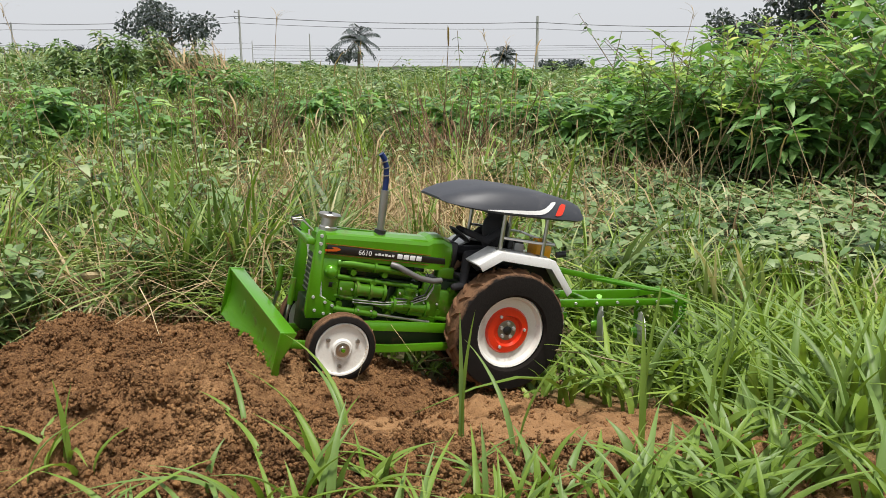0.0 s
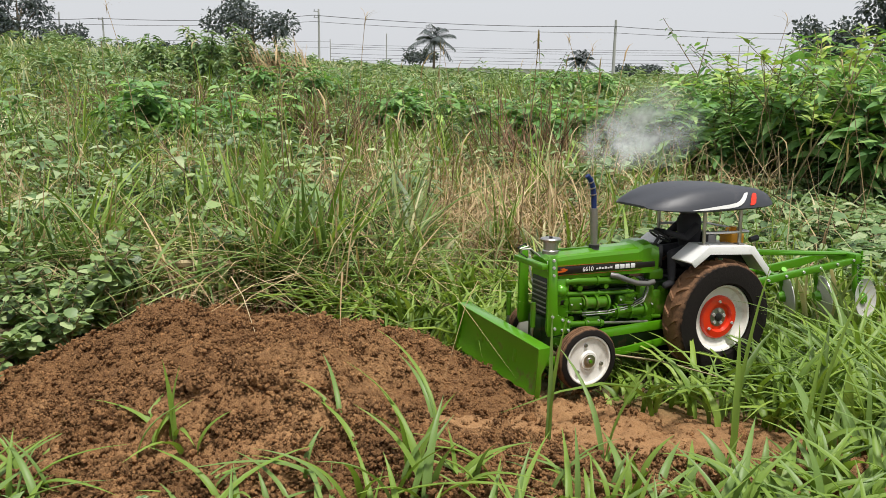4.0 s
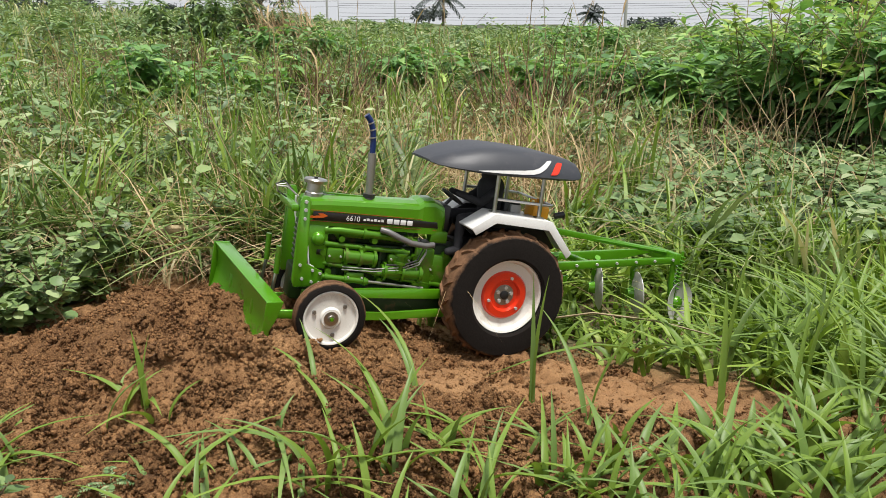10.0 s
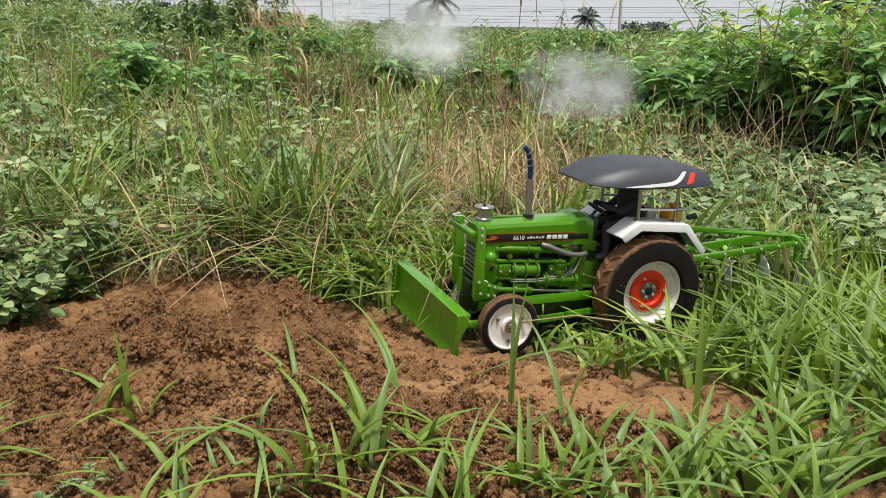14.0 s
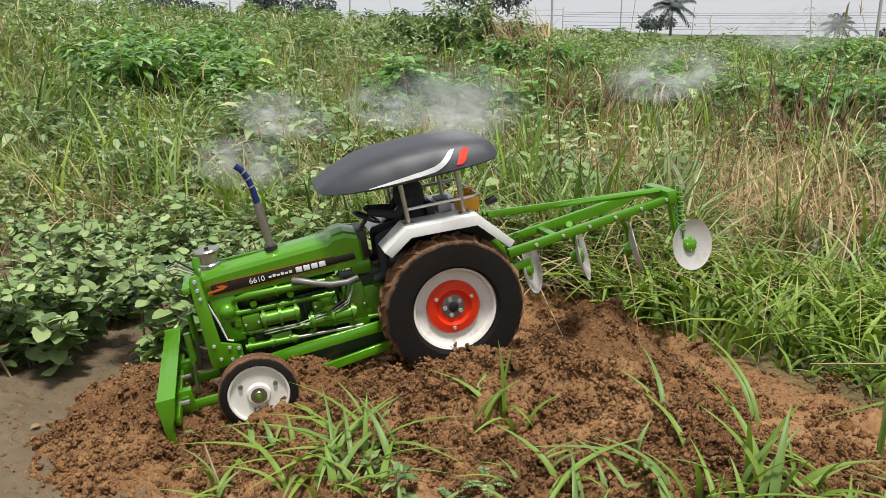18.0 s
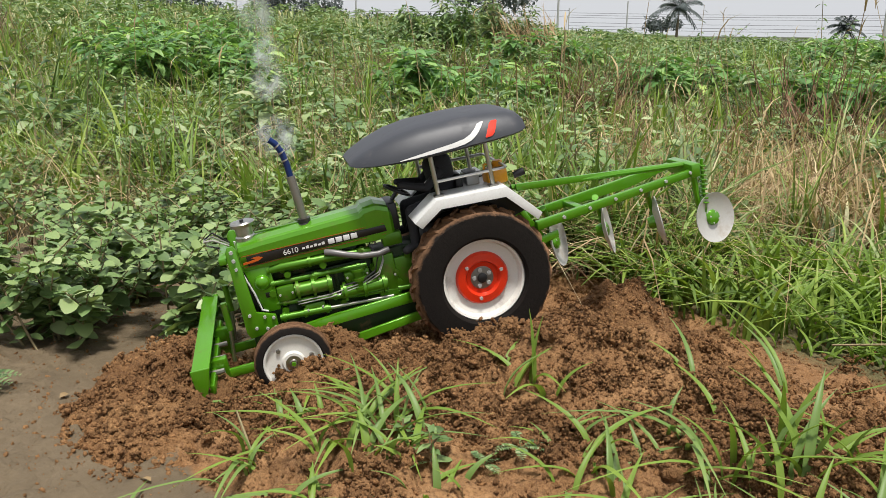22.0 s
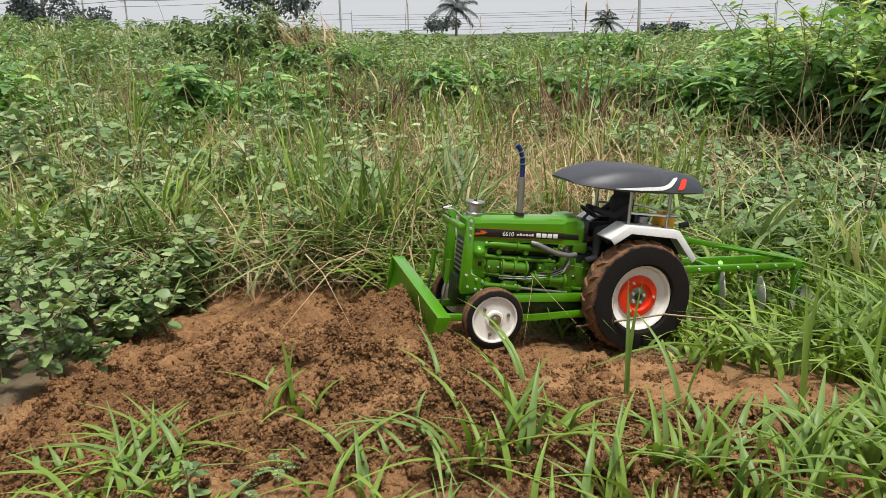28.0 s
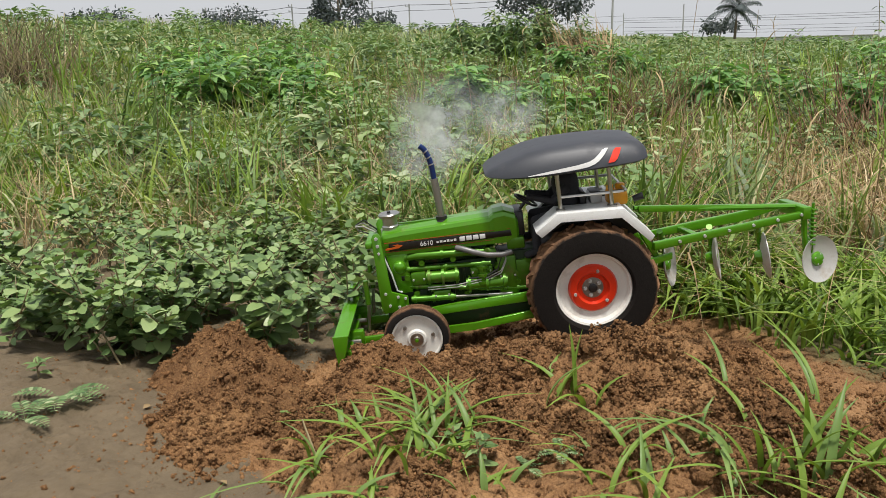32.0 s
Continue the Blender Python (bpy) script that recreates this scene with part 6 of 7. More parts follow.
        rod(bm, (0, 0, 0), (math.cos(a) * 0.02, math.sin(a) * 0.02, 0), 0.0014, None, 6)
    part("steering_wheel", bm, BLACK, T, "black three-spoke steering wheel").matrix_basis = pose(0.09, 0.004, 0.244, 0, -32, 0)
    for k, (x, y) in enumerate(((0.085, -0.02), (0.08, 0.028))):
        part("lever", rod(BM(), (x, y, 0.17), (x - 0.004, y, 0.215), 0.0016, None, 6), BLACK, T)
    # canopy
    bm, rings = BM(), []
    for x, w, zb, zt in CANOPY:
        d = zt - zb
        prof = [(-w * 0.95, zb), (-w, zb + d * 0.08), (-w * 0.97, zb + d * 0.3), (-w * 0.86, zb + d * 0.72), (-w * 0.74, zb + d * 0.92), (-w * 0.6, zb + d * 0.985), (-w * 0.3, zt), (0, zt)]
        prof = prof + [(-y, z) for y, z in prof[-2::-1]]
        rings.append([(x, y, z) for y, z in prof])
    can = part("canopy", loft(bm, rings), NAVY, T, "glossy dark domed canopy", True)
    for s in (1, -1):
        def strip(bm, pts):
            rows = []
            for x, a, b in pts:
                w, zb, zt = canopy_at(x)
                row = []
                for u in range(6):
                    f = a + (b - a) * u / 5
                    yy = np.interp(f, [0.0, 0.08, 0.3, 0.72, 0.92], [0.95 * w, w, 0.97 * w, 0.86 * w, 0.74 * w])
                    row.append(bm.verts.new((x, s * (yy + 0.0014), zb + (zt - zb) * f + 0.0012 * f)))
                rows.append(row)
            for p, q in zip(rows, rows[1:]):
                for u in range(5):
                    bm.faces.new((p[u], q[u], q[u + 1], p[u + 1]))
            return bm
        part("canopy_stripe", strip(BM(), [(0.088, 0.10, 0.12), (0.065, 0.10, 0.18), (0.04, 0.11, 0.23), (0.01, 0.13, 0.28), (-0.006, 0.16, 0.33), (-0.016, 0.23, 0.42), (-0.024, 0.34, 0.56), (-0.03, 0.46, 0.70), (-0.036, 0.62, 0.74), (-0.039, 0.72, 0.74)]), WHITE, can, "white swoosh on the canopy's edge")
        part("canopy_flash", strip(BM(), [(-0.037, 0.2, 0.22), (-0.042, 0.2, 0.44), (-0.047, 0.22, 0.64), (-0.051, 0.3, 0.72), (-0.056, 0.5, 0.72), (-0.059, 0.68, 0.72)]), RED, can, "red bar on the canopy's edge")
    part("canopy_frame", box(BM(), -0.07, 0.06, -0.066, 0.066, 0.2965, 0.301, 0.001), BLACK, T)
    # front axle
    part("front_axle", box(BM(), 0.287, 0.303, -0.08, 0.08, 0.053, 0.067, 0.003), GREEN_DARK, T)
    part("track_rod", rod(BM(), (0.275, -0.075, 0.055), (0.275, 0.075, 0.055), 0.003, None, 8), STEEL, T)
    # wheels
    W = {}
    W["rear"] = [wheel("rear_wheel", T, 0.1075, 0.0275, 0.063, True, (0, s * 0.0635, 0.1), s, "white-rimmed rear wheel with a red centre") for s in (1, -1)]
    W["front"] = [wheel("front_wheel", T, 0.0545, 0.0125, 0.042, False, (0.295, s * 0.09, 0.058), s, "white front wheel") for s in (1, -1)]
    # blade
    bm, rings = BM(), []
    for y in np.linspace(-0.116, 0.116, 15):
        nick = 0.0016 * math.sin(y * 170) + 0.001 * math.sin(y * 391)
        prof = [(0.424, 0.012 + nick), (0.419, 0.03), (0.4165, 0.055), (0.418, 0.078), (0.424, 0.094), (0.427, 0.0935), (0.4215, 0.077), (0.42, 0.055), (0.4225, 0.03), (0.4275, 0.0125 + nick)]
        rings.append([(x - 0.006, y, z) for x, z in prof])
    blade = part("blade", loft(bm, rings), SCUFFED, T, "scratched green grader blade")
    part("blade_lip", box(BM(), 0.398, 0.4225, -0.117, 0.117, 0.0925, 0.0955, 0.001), GREEN, blade)
    for s in (1, -1):
        part("blade_end", prism(BM(), [(0.422, 0.008), (0.424, 0.096), (0.398, 0.096), (0.404, 0.07), (0.414, 0.05), (0.411, 0.03), (0.412, 0.006)], s * 0.1145, s * 0.118, 0.0006), GREEN, blade)
        part("blade_lug", box(BM(), 0.385, 0.415, s * 0.047 - 0.006, s * 0.047 + 0.006, 0.034, 0.07, 0.002), GREEN, blade)
    part("blade_brace", box(BM(), 0.402, 0.411, -0.1, 0.1, 0.044, 0.058, 0.002), GREEN, blade)
    for k in range(4):
        part("blade_pin", rod(BM(), (0.39, -0.06 + 0.04 * k, 0.055), (0.414, -0.06 + 0.04 * k, 0.055), 0.004, None, 8), DULL, blade)
    # disc plough on the rear links
    plough = part("plough_beam", prism(BM(), [(-0.105, 0.152), (-0.105, 0.138), (-0.385, 0.160), (-0.388, 0.172)], 0.026, 0.036, 0.0012), GREEN, T, "long green plough beam")
    part("top_link", pipe(BM(), [(-0.085, 0.0, 0.206), (-0.2, 0.004, 0.193), (-0.385, 0.014, 0.176)], [0.0042, 0.0052, 0.0042], 8), GREEN, plough)
    part("top_bar", prism(BM(), [(-0.09, 0.211), (-0.09, 0.200), (-0.385, 0.170), (-0.385, 0.1795)], 0.004, 0.009, 0.0008), GREEN, plough)
    part("far_beam", prism(BM(), [(-0.1, 0.152), (-0.1, 0.140), (-0.30, 0.150), (-0.385, 0.166), (-0.38, 0.174)], -0.034, -0.027, 0.001), GREEN, plough)
    part("cross_beam", box(BM(), -0.392, -0.376, -0.034, 0.04, 0.158, 0.180, 0.002), GREEN, plough)
    part("cross_beam", box(BM(), -0.19, -0.178, -0.034, 0.034, 0.146, 0.156, 0.002), GREEN, plough)
    for s in (1, -1):
        part("lift_arm", prism(BM(), [(-0.02, 0.112), (-0.02, 0.098), (-0.14, 0.118), (-0.14, 0.13)], s * 0.026, s * 0.031, 0.001), GREEN, plough)
        part("lift_stay", prism(BM(), [(-0.068, 0.196), (-0.078, 0.196), (-0.122, 0.12), (-0.112, 0.118)], s * 0.02, s * 0.026, 0.001), GREEN, plough)
    for k in range(6):
        bolt(plough, -0.15 - 0.045 * k, 0.036, 0.149 + 0.0036 * k, 0.003, 1)
    coil = [(-0.397 + 0.006 * math.cos(k * 0.9), 0.036 + 0.006 * math.sin(k * 0.9), 0.176 - k * 0.0011) for k in range(60)]
    part("spring", pipe(BM(), coil, 0.0016, 6), GREEN, plough, "green coil spring")
    part("spring_rod", rod(BM(), (-0.397, 0.036, 0.185), (-0.397, 0.036, 0.096), 0.0026, None, 8), GREEN, plough)
    for k, (x, y, z, turn, r) in enumerate(((-0.408, 0.036, 0.084, 12, 0.041), (-0.322, 0.006, 0.092, 66, 0.041), (-0.232, 0.0, 0.100, 60, 0.041), (-0.146, -0.006, 0.100, 52, 0.041))):
        disc = part("plough_disc", lathe(BM(), [(0.0, 0.0), (0.018, 0.001), (0.034, 0.0048), (r, 0.0085), (r, 0.0072), (0.034, 0.0034), (0.018, -0.0006), (0.0, -0.0016)], 40), PALE, plough, "pale worn plough disc")
        disc.matrix_basis = pose(x, y, z, 8, 0, turn)
        part("disc_hub", lathe(BM(), [(0.0, -0.012), (0.009, -0.012), (0.011, -0.004), (0.013, 0.0022), (0.011, 0.006), (0.005, 0.008), (0.0, 0.008)], 20), GREEN, disc, "green disc hub")
        for q in range(4):
            a = q * math.tau / 4 + 0.4
            bolt(disc, math.cos(a) * 0.009, 0.004, math.sin(a) * 0.009, 0.0018, 1)
        top = 0.158 + 0.00006 * k
        part("disc_leg", pipe(BM(), [(-0.384, 0.03, 0.172), (-0.386, 0.031, 0.13), (-0.389, 0.032, 0.102), (-0.398, 0.034, 0.090), (x, y + 0.004, z)] if k == 0 else [(x + 0.012, 0.028 if k == 0 else 0.03 - 0.012 * k, top), (x + 0.006, y - 0.008, z + 0.045), (x - 0.004, y - 0.014, z + 0.02), (x, y - 0.008, z)], [0.0055, 0.0052, 0.005, 0.0048, 0.0045][: 5 if k == 0 else 4], 8), GREEN, plough)
    # driver doll: one plain figure
    bm = BM()
    for a, b, r0, r1 in (((0.018, 0, 0.212), (0.022, 0, 0.266), 0.019, 0.023), ((0.022, 0, 0.262), (0.026, 0, 0.278), 0.010, 0.008), ((0.03, 0.012, 0.216), (0.078, 0.026, 0.212), 0.0115, 0.009), ((0.03, -0.012, 0.216), (0.078, -0.022, 0.212), 0.0115, 0.009),
                         ((0.078, 0.026, 0.212), (0.082, 0.036, 0.165), 0.009, 0.0065), ((0.078, -0.022, 0.212), (0.082, -0.028, 0.175), 0.009, 0.0065), ((0.08, 0.036, 0.163), (0.098, 0.038, 0.159), 0.0075, 0.006), ((0.08, -0.028, 0.175), (0.098, -0.028, 0.172), 0.0075, 0.006),
                         ((0.022, 0.024, 0.262), (0.048, 0.026, 0.242), 0.008, 0.0065), ((0.048, 0.026, 0.242), (0.085, 0.018, 0.252), 0.0065, 0.005), ((0.022, -0.024, 0.262), (0.048, -0.026, 0.242), 0.008, 0.0065), ((0.048, -0.026, 0.242), (0.085, -0.014, 0.252), 0.0065, 0.005)):
        rod(bm, a, b, r0, r1, 14)
        bmesh.ops.create_uvsphere(bm, u_segments=12, v_segments=8, radius=r1, matrix=Matrix.Translation(b))
    bmesh.ops.create_uvsphere(bm, u_segments=16, v_segments=12, radius=0.0155, matrix=Matrix.Translation((0.026, 0, 0.287)) @ Matrix.Diagonal((1, 0.9, 1.05, 1)))
    doll = part("driver_doll", bm, CLOTH, None)
    tagged(doll, "plain black driver doll seated on the model tractor", "doll")
    return T, W, blade, plough, doll


tractor, wheels, blade, plough, doll = build_tractor()


# ---- loose soil ----
def lumps(pts, size, seed, rough=0.35, fine=False):
    """Angular crumbs: eight faces for the smallest, twenty for the rest (eighty where fine)."""
    g = np.random.default_rng(seed)
    out = []
    for level in (0, 1):
        pick = (size < 0.0034) & (not fine) if level == 0 else (size >= 0.0034) | fine
        if not pick.any():
            continue
        if level == 0:
            v0 = np.array([(1, 0, 0), (-1, 0, 0), (0, 1, 0), (0, -1, 0), (0, 0, 1), (0, 0, -1)], float)
            f0 = np.array([(0, 2, 4), (2, 1, 4), (1, 3, 4), (3, 0, 4), (2, 0, 5), (1, 2, 5), (3, 1, 5), (0, 3, 5)])
        else:
            bm = BM()
            bmesh.ops.create_icosphere(bm, subdivisions=2 if fine else 1, radius=1.0)
            v0 = np.array([v.co for v in bm.verts])
            f0 = np.array([[v.index for v in f.verts] for f in bm.faces])
            bm.free()
        at, big = pts[pick], size[pick]
        n = len(at)
        grow = 1 + rough * g.uniform(-1, 1, (n, len(v0)))
        axes = g.uniform(0.55, 1.3, (n, 1, 3))
        w, x, y, z = unit(g.normal(0, 1, (n, 4))).T
        rot = np.stack([1 - 2 * (y * y + z * z), 2 * (x * y - w * z), 2 * (x * z + w * y), 2 * (x * y + w * z), 1 - 2 * (x * x + z * z), 2 * (y * z - w * x), 2 * (x * z - w * y), 2 * (y * z + w * x), 1 - 2 * (x * x + y * y)], -1).reshape(n, 3, 3)
        body = np.einsum("nij,nkj->nki", rot, v0[None] * grow[..., None] * axes)
        verts = at[:, None] + body * big[:, None, None]
        tris = (np.arange(n)[:, None, None] * len(v0) + f0).reshape(-1, 3)
        out.append((verts.reshape(-1, 3), np.zeros((0, 4), int), tris))
    return join(*out)


def heaped(x, y, z, radius, g):
    """Crumbs stuck together into ragged clods: places and sizes."""
    k = np.repeat(np.arange(len(x)), np.clip(6.5 * (radius / 0.0055) ** 1.6, 6, 75).astype(int))
    n = len(k)
    off = unit(g.normal(0, 1, (n, 3)) + [0, -0.25, 0.35]) * (radius[k] * g.uniform(0.55, 1.0, n))[:, None] * [1.0, 1.0, 0.75]
    p = np.stack([x[k], y[k], z[k] + 0.1 * radius[k]], -1) + off
    core = np.stack([x, y, z], -1)
    return np.concatenate([p, core]), np.concatenate([0.0015 * 2.6 ** g.random(n), radius * 0.62])


def crumb_stuff(name, geo):
    return tagged(new(name, quick_mesh(name, *geo, mats=[SOIL], smooth=False)), "loose red-brown soil crumbs and clods", "soil", kind="stuff")


def build_crumbs():
    def scatter(n, k):
        # the steep face of the bank holds as many as the flat
        bank = rng.random(n) < 0.36
        x = np.where(bank, rng.uniform(-0.78, 0.15, n), rng.uniform(-1.45, 0.75, n))
        y = np.where(bank, rng.uniform(0.74, 1.06, n), rng.uniform(0.55, 1.9, n))
        clay = np.exp(-(((x - 0.1) / 0.4) ** 2) - ((y - 1.2) / 0.13) ** 2)
        patch = np.clip(0.5 + 0.9 * value_noise(x * 13, y * 13, 50 + k) + 0.5 * value_noise(x * 40, y * 40, 60 + k), 0.3, 1)
        spill = 0.03 + 0.05 * sig((-0.85 - x) / 0.05) + 0.10 * sig((x + 1.12) / 0.05) * sig((y - 0.6) / 0.03)
        keep = rng.random(n) < soil_cover(x, y) * (1 - 0.6 * clay) * patch + spill * (k == 0)
        return x[keep], y[keep]
    x, y = scatter(120000, 0)
    size = 0.0011 * (0.0042 / 0.0011) ** (rng.random(len(x)) ** 1.5)
    crumb_stuff("soil_crumbs", lumps(np.stack([x, y, surf_z(x, y)], -1), size, 40, 0.5))
    # ragged clods made of many crumbs
    x, y = scatter(6200, 1)
    r = 0.0055 * (0.026 / 0.0055) ** (rng.random(len(x)) ** 2.0)
    p, size = heaped(x, y, surf_z(x, y), r, rng)
    crumb_stuff("soil_clods", lumps(p, size, 41, 0.45))
    # clods that stand out
    for i in range(26):
        x, y = rng.uniform(-1.0, 0.45), rng.uniform(0.72, 1.5)
        if soil_cover(x, y) < 0.6:
            continue
        s = rng.uniform(0.009, 0.016)
        v, q, t = lumps(np.zeros((1, 3)), np.array([s]), 300 + i, 0.42, True)
        ob = new("soil_clod", quick_mesh("soil_clod", v, q, t, [SOIL], False))
        ob.location = (x, y, float(surf_z(x, y)) + s * 0.1)
        tagged(ob, "rough red-brown clod of damp soil", "clod", "soil clods")
    # fallen twigs and dead leaves
    for pts, r in (([(-0.06, 1.44, 0.0), (0.02, 1.42, 0.02), (0.10, 1.43, 0.03), (0.20, 1.40, 0.03), (0.31, 1.38, 0.01)], 0.0018), ([(-0.72, 0.72, 0.0), (-0.735, 0.725, 0.04), (-0.75, 0.73, 0.07)], 0.002), ([(-1.0, 1.86, 0.02), (-0.85, 1.85, 0.055), (-0.7, 1.86, 0.06)], 0.012)):
        pts = [(x, y, max(z, float(surf_z(x, y)) + r)) for x, y, z in pts]
        tagged(part("twig", pipe(BM(), pts, [r] * (len(pts) - 1) + [r * 0.5], 7), STEM, None), "dry brown fallen twig on the soil", "twig", "twigs")
    for x, y, s in ((-0.97, 0.98, 0.032), (-1.06, 1.0, 0.026), (-0.36, 1.05, 0.022), (-0.22, 0.7, 0.025), (-0.84, 0.68, 0.018), (-1.08, 0.78, 0.018)):
        z = float(surf_z(x, y)) + 0.004
        a = rng.random() * math.tau
        v, q, t = leaves(np.array([[0, 0, 0.0]]), np.array([[math.cos(a), math.sin(a), 0.25]]), np.array([[0.3, 0.2, 1.0]]), np.array([s]), np.array([s * 0.5]), 0.4)
        ob = new("dead_leaf", quick_mesh("dead_leaf", v, q, t, [STRAW]))
        ob.location = (x, y, z)
        tagged(ob, "curled pale dead leaf on the soil", "leaf", "dead leaves")


build_crumbs()


def dome(name, label, rx, ry, h, seed, crumbs=1500):
    """A heap of loose soil round its own origin, with crumbs on it."""
    n = max(90, int(rx * 1000))
    u = np.linspace(-1.5, 1.5, n)
    gx, gy = np.meshgrid(u, u)
    z = h * np.exp(-(gx**2 + gy**2) * 1.3) - 0.02 - 0.03 * (gx**2 + gy**2) ** 2
    away = gx**2 + gy**2
    z += 0.3 * h * value_noise(gx * rx * 9 + seed, gy * ry * 9, seed) * np.exp(-away)
    z += rough_soil(gx * rx, gy * ry, seed * 1.7) * np.exp(-away * 0.5)
    verts = np.stack([gx.ravel() * rx, gy.ravel() * ry, z.ravel()], -1)
    k = (np.arange(n - 1)[:, None] * n + np.arange(n - 1)).ravel()
    root = new(name, quick_mesh(name, verts, np.stack([k, k + 1, k + n + 1, k + n], -1), mats=[SOIL], smooth=False))
    g = np.random.default_rng(seed)
    a, r = g.random(crumbs) * math.tau, g.random(crumbs) ** 0.6 * 1.15
    cx, cy = np.cos(a) * r, np.sin(a) * r
    s = 0.0011 * (0.0042 / 0.0011) ** (g.random(crumbs) ** 1.5)
    rr = cx**2 + cy**2
    top = h * np.exp(-rr * 1.3) - 0.02 - 0.03 * rr**2 + 0.3 * h * value_noise(cx * rx * 9 + seed, cy * ry * 9, seed) * np.exp(-rr) + rough_soil(cx * rx, cy * ry, seed * 1.7) * np.exp(-rr * 0.5)
    few = crumbs // 16
    p, s2 = heaped(cx[:few] * rx, cy[:few] * ry, top[:few], 0.0055 * (0.017 / 0.0055) ** (g.random(few) ** 2.0), g)
    p, s = np.concatenate([np.stack([cx * rx, cy * ry, top], -1), p]), np.concatenate([s, s2])
    ob = new("loose_soil", quick_mesh("loose_soil", *lumps(p, s, seed + 5, 0.45), mats=[SOIL], smooth=False))
    ob.parent = root
    tagged(ob, kind="stuff")
    return tagged(root, label, "soil heap", "soil heaps")


mound = dome("soil_mound", "broad mound of loose red-brown soil", 0.38, 0.28, 0.108, 3, 20000)
piles = [dome("pushed_soil", "small heap of crumbly soil pushed by the blade", rx, ry, hh, 10 + k, 2500) for k, (rx, ry, hh) in enumerate(((0.06, 0.12, 0.05), (0.11, 0.16, 0.085), (0.14, 0.18, 0.058), (0.13, 0.18, 0.07)))]
spill = dome("soil_spill", "low apron of loose soil pushed over the mud", 0.19, 0.19, 0.034, 27, 8000)
windrow = dome("soil_windrow", "ridge of crumbly soil spilled off the blade's end", 0.23, 0.062, 0.066, 21, 3500)


# ---- exhaust smoke ----
def smoke_material():
    m, n, l, p = shader("exhaust_smoke", 1.0, 0.0, 0.0)
    v = coords(n, l)
    g = n.new("ShaderNodeTexGradient")
    g.gradient_type = "SPHERICAL"
    l.new(v, g.inputs[0])
    info = n.new("ShaderNodeObjectInfo")
    off = n.new("ShaderNodeVectorMath")
    l.new(v, off.inputs[0])
    l.new(info.outputs["Location"], off.inputs[1])
    rnd = n.new("ShaderNodeVectorMath")
    rnd.operation = "SCALE"
    rnd.inputs[0].default_value = (7.0, 3.0, 5.0)
    l.new(info.outputs["Random"], rnd.inputs["Scale"])
    l.new(rnd.outputs[0], off.inputs[1])
    wisp = ramp(n, l, noise_at(n, l, off.outputs[0], 1.7, 6.0, 0.62), [(0.36, (0, 0, 0)), (0.72, (1, 1, 1))])
    soft = ramp(n, l, g.outputs["Fac"], [(0.02, (0, 0, 0)), (0.65, (1, 1, 1))])
    a = math_node(n, l, "MULTIPLY", math_node(n, l, "MULTIPLY", soft, wisp), 0.6)
    d = n.new("ShaderNodeBsdfTranslucent")
    d.inputs[0].default_value = (0.9, 0.93, 0.95, 1)
    e = n.new("ShaderNodeBsdfDiffuse")
    e.inputs[0].default_value = (0.9, 0.93, 0.95, 1)
    mx = n.new("ShaderNodeMixShader")
    l.new(d.outputs[0], mx.inputs[1])
    l.new(e.outputs[0], mx.inputs[2])
    tr = n.new("ShaderNodeBsdfTransparent")
    fin = n.new("ShaderNodeMixShader")
    l.new(a, fin.inputs[0])
    l.new(tr.outputs[0], fin.inputs[1])
    l.new(mx.outputs[0], fin.inputs[2])
    l.new(fin.outputs[0], n["Material Output"].inputs["Surface"])
    return m


SMOKE = smoke_material()


def puff(size, seed, stretch=1.15):
    """A drifting puff: bowed layers of thin haze about one middle."""
    g = np.random.default_rng(seed)
    bm = BM()
    for k in range(2):
        tilt = Euler((radians(90 + 18 * g.uniform(-1, 1)), radians(g.uniform(-20, 20)), radians(-18 + 36 * k))).to_matrix()
        grid = []
        for i in range(9):
            row = []
            for j in range(9):
                u, w = i / 4 - 1, j / 4 - 1
                row.append(bm.verts.new(tilt @ Vector((u, w, 0.22 * (u * u + w * w) - 0.1 + 0.08 * math.sin(3 * u + seed)))))
            grid.append(row)
        for i in range(8):
            for j in range(8):
                bm.faces.new((grid[i][j], grid[i + 1][j], grid[i + 1][j + 1], grid[i][j + 1]))
    ob = part("smoke_puff", bm, SMOKE, None)
    ob.scale = (size * stretch, size, size)
    return tagged(ob, "thin bluish-white puff of exhaust smoke", "smoke", "exhaust smoke")


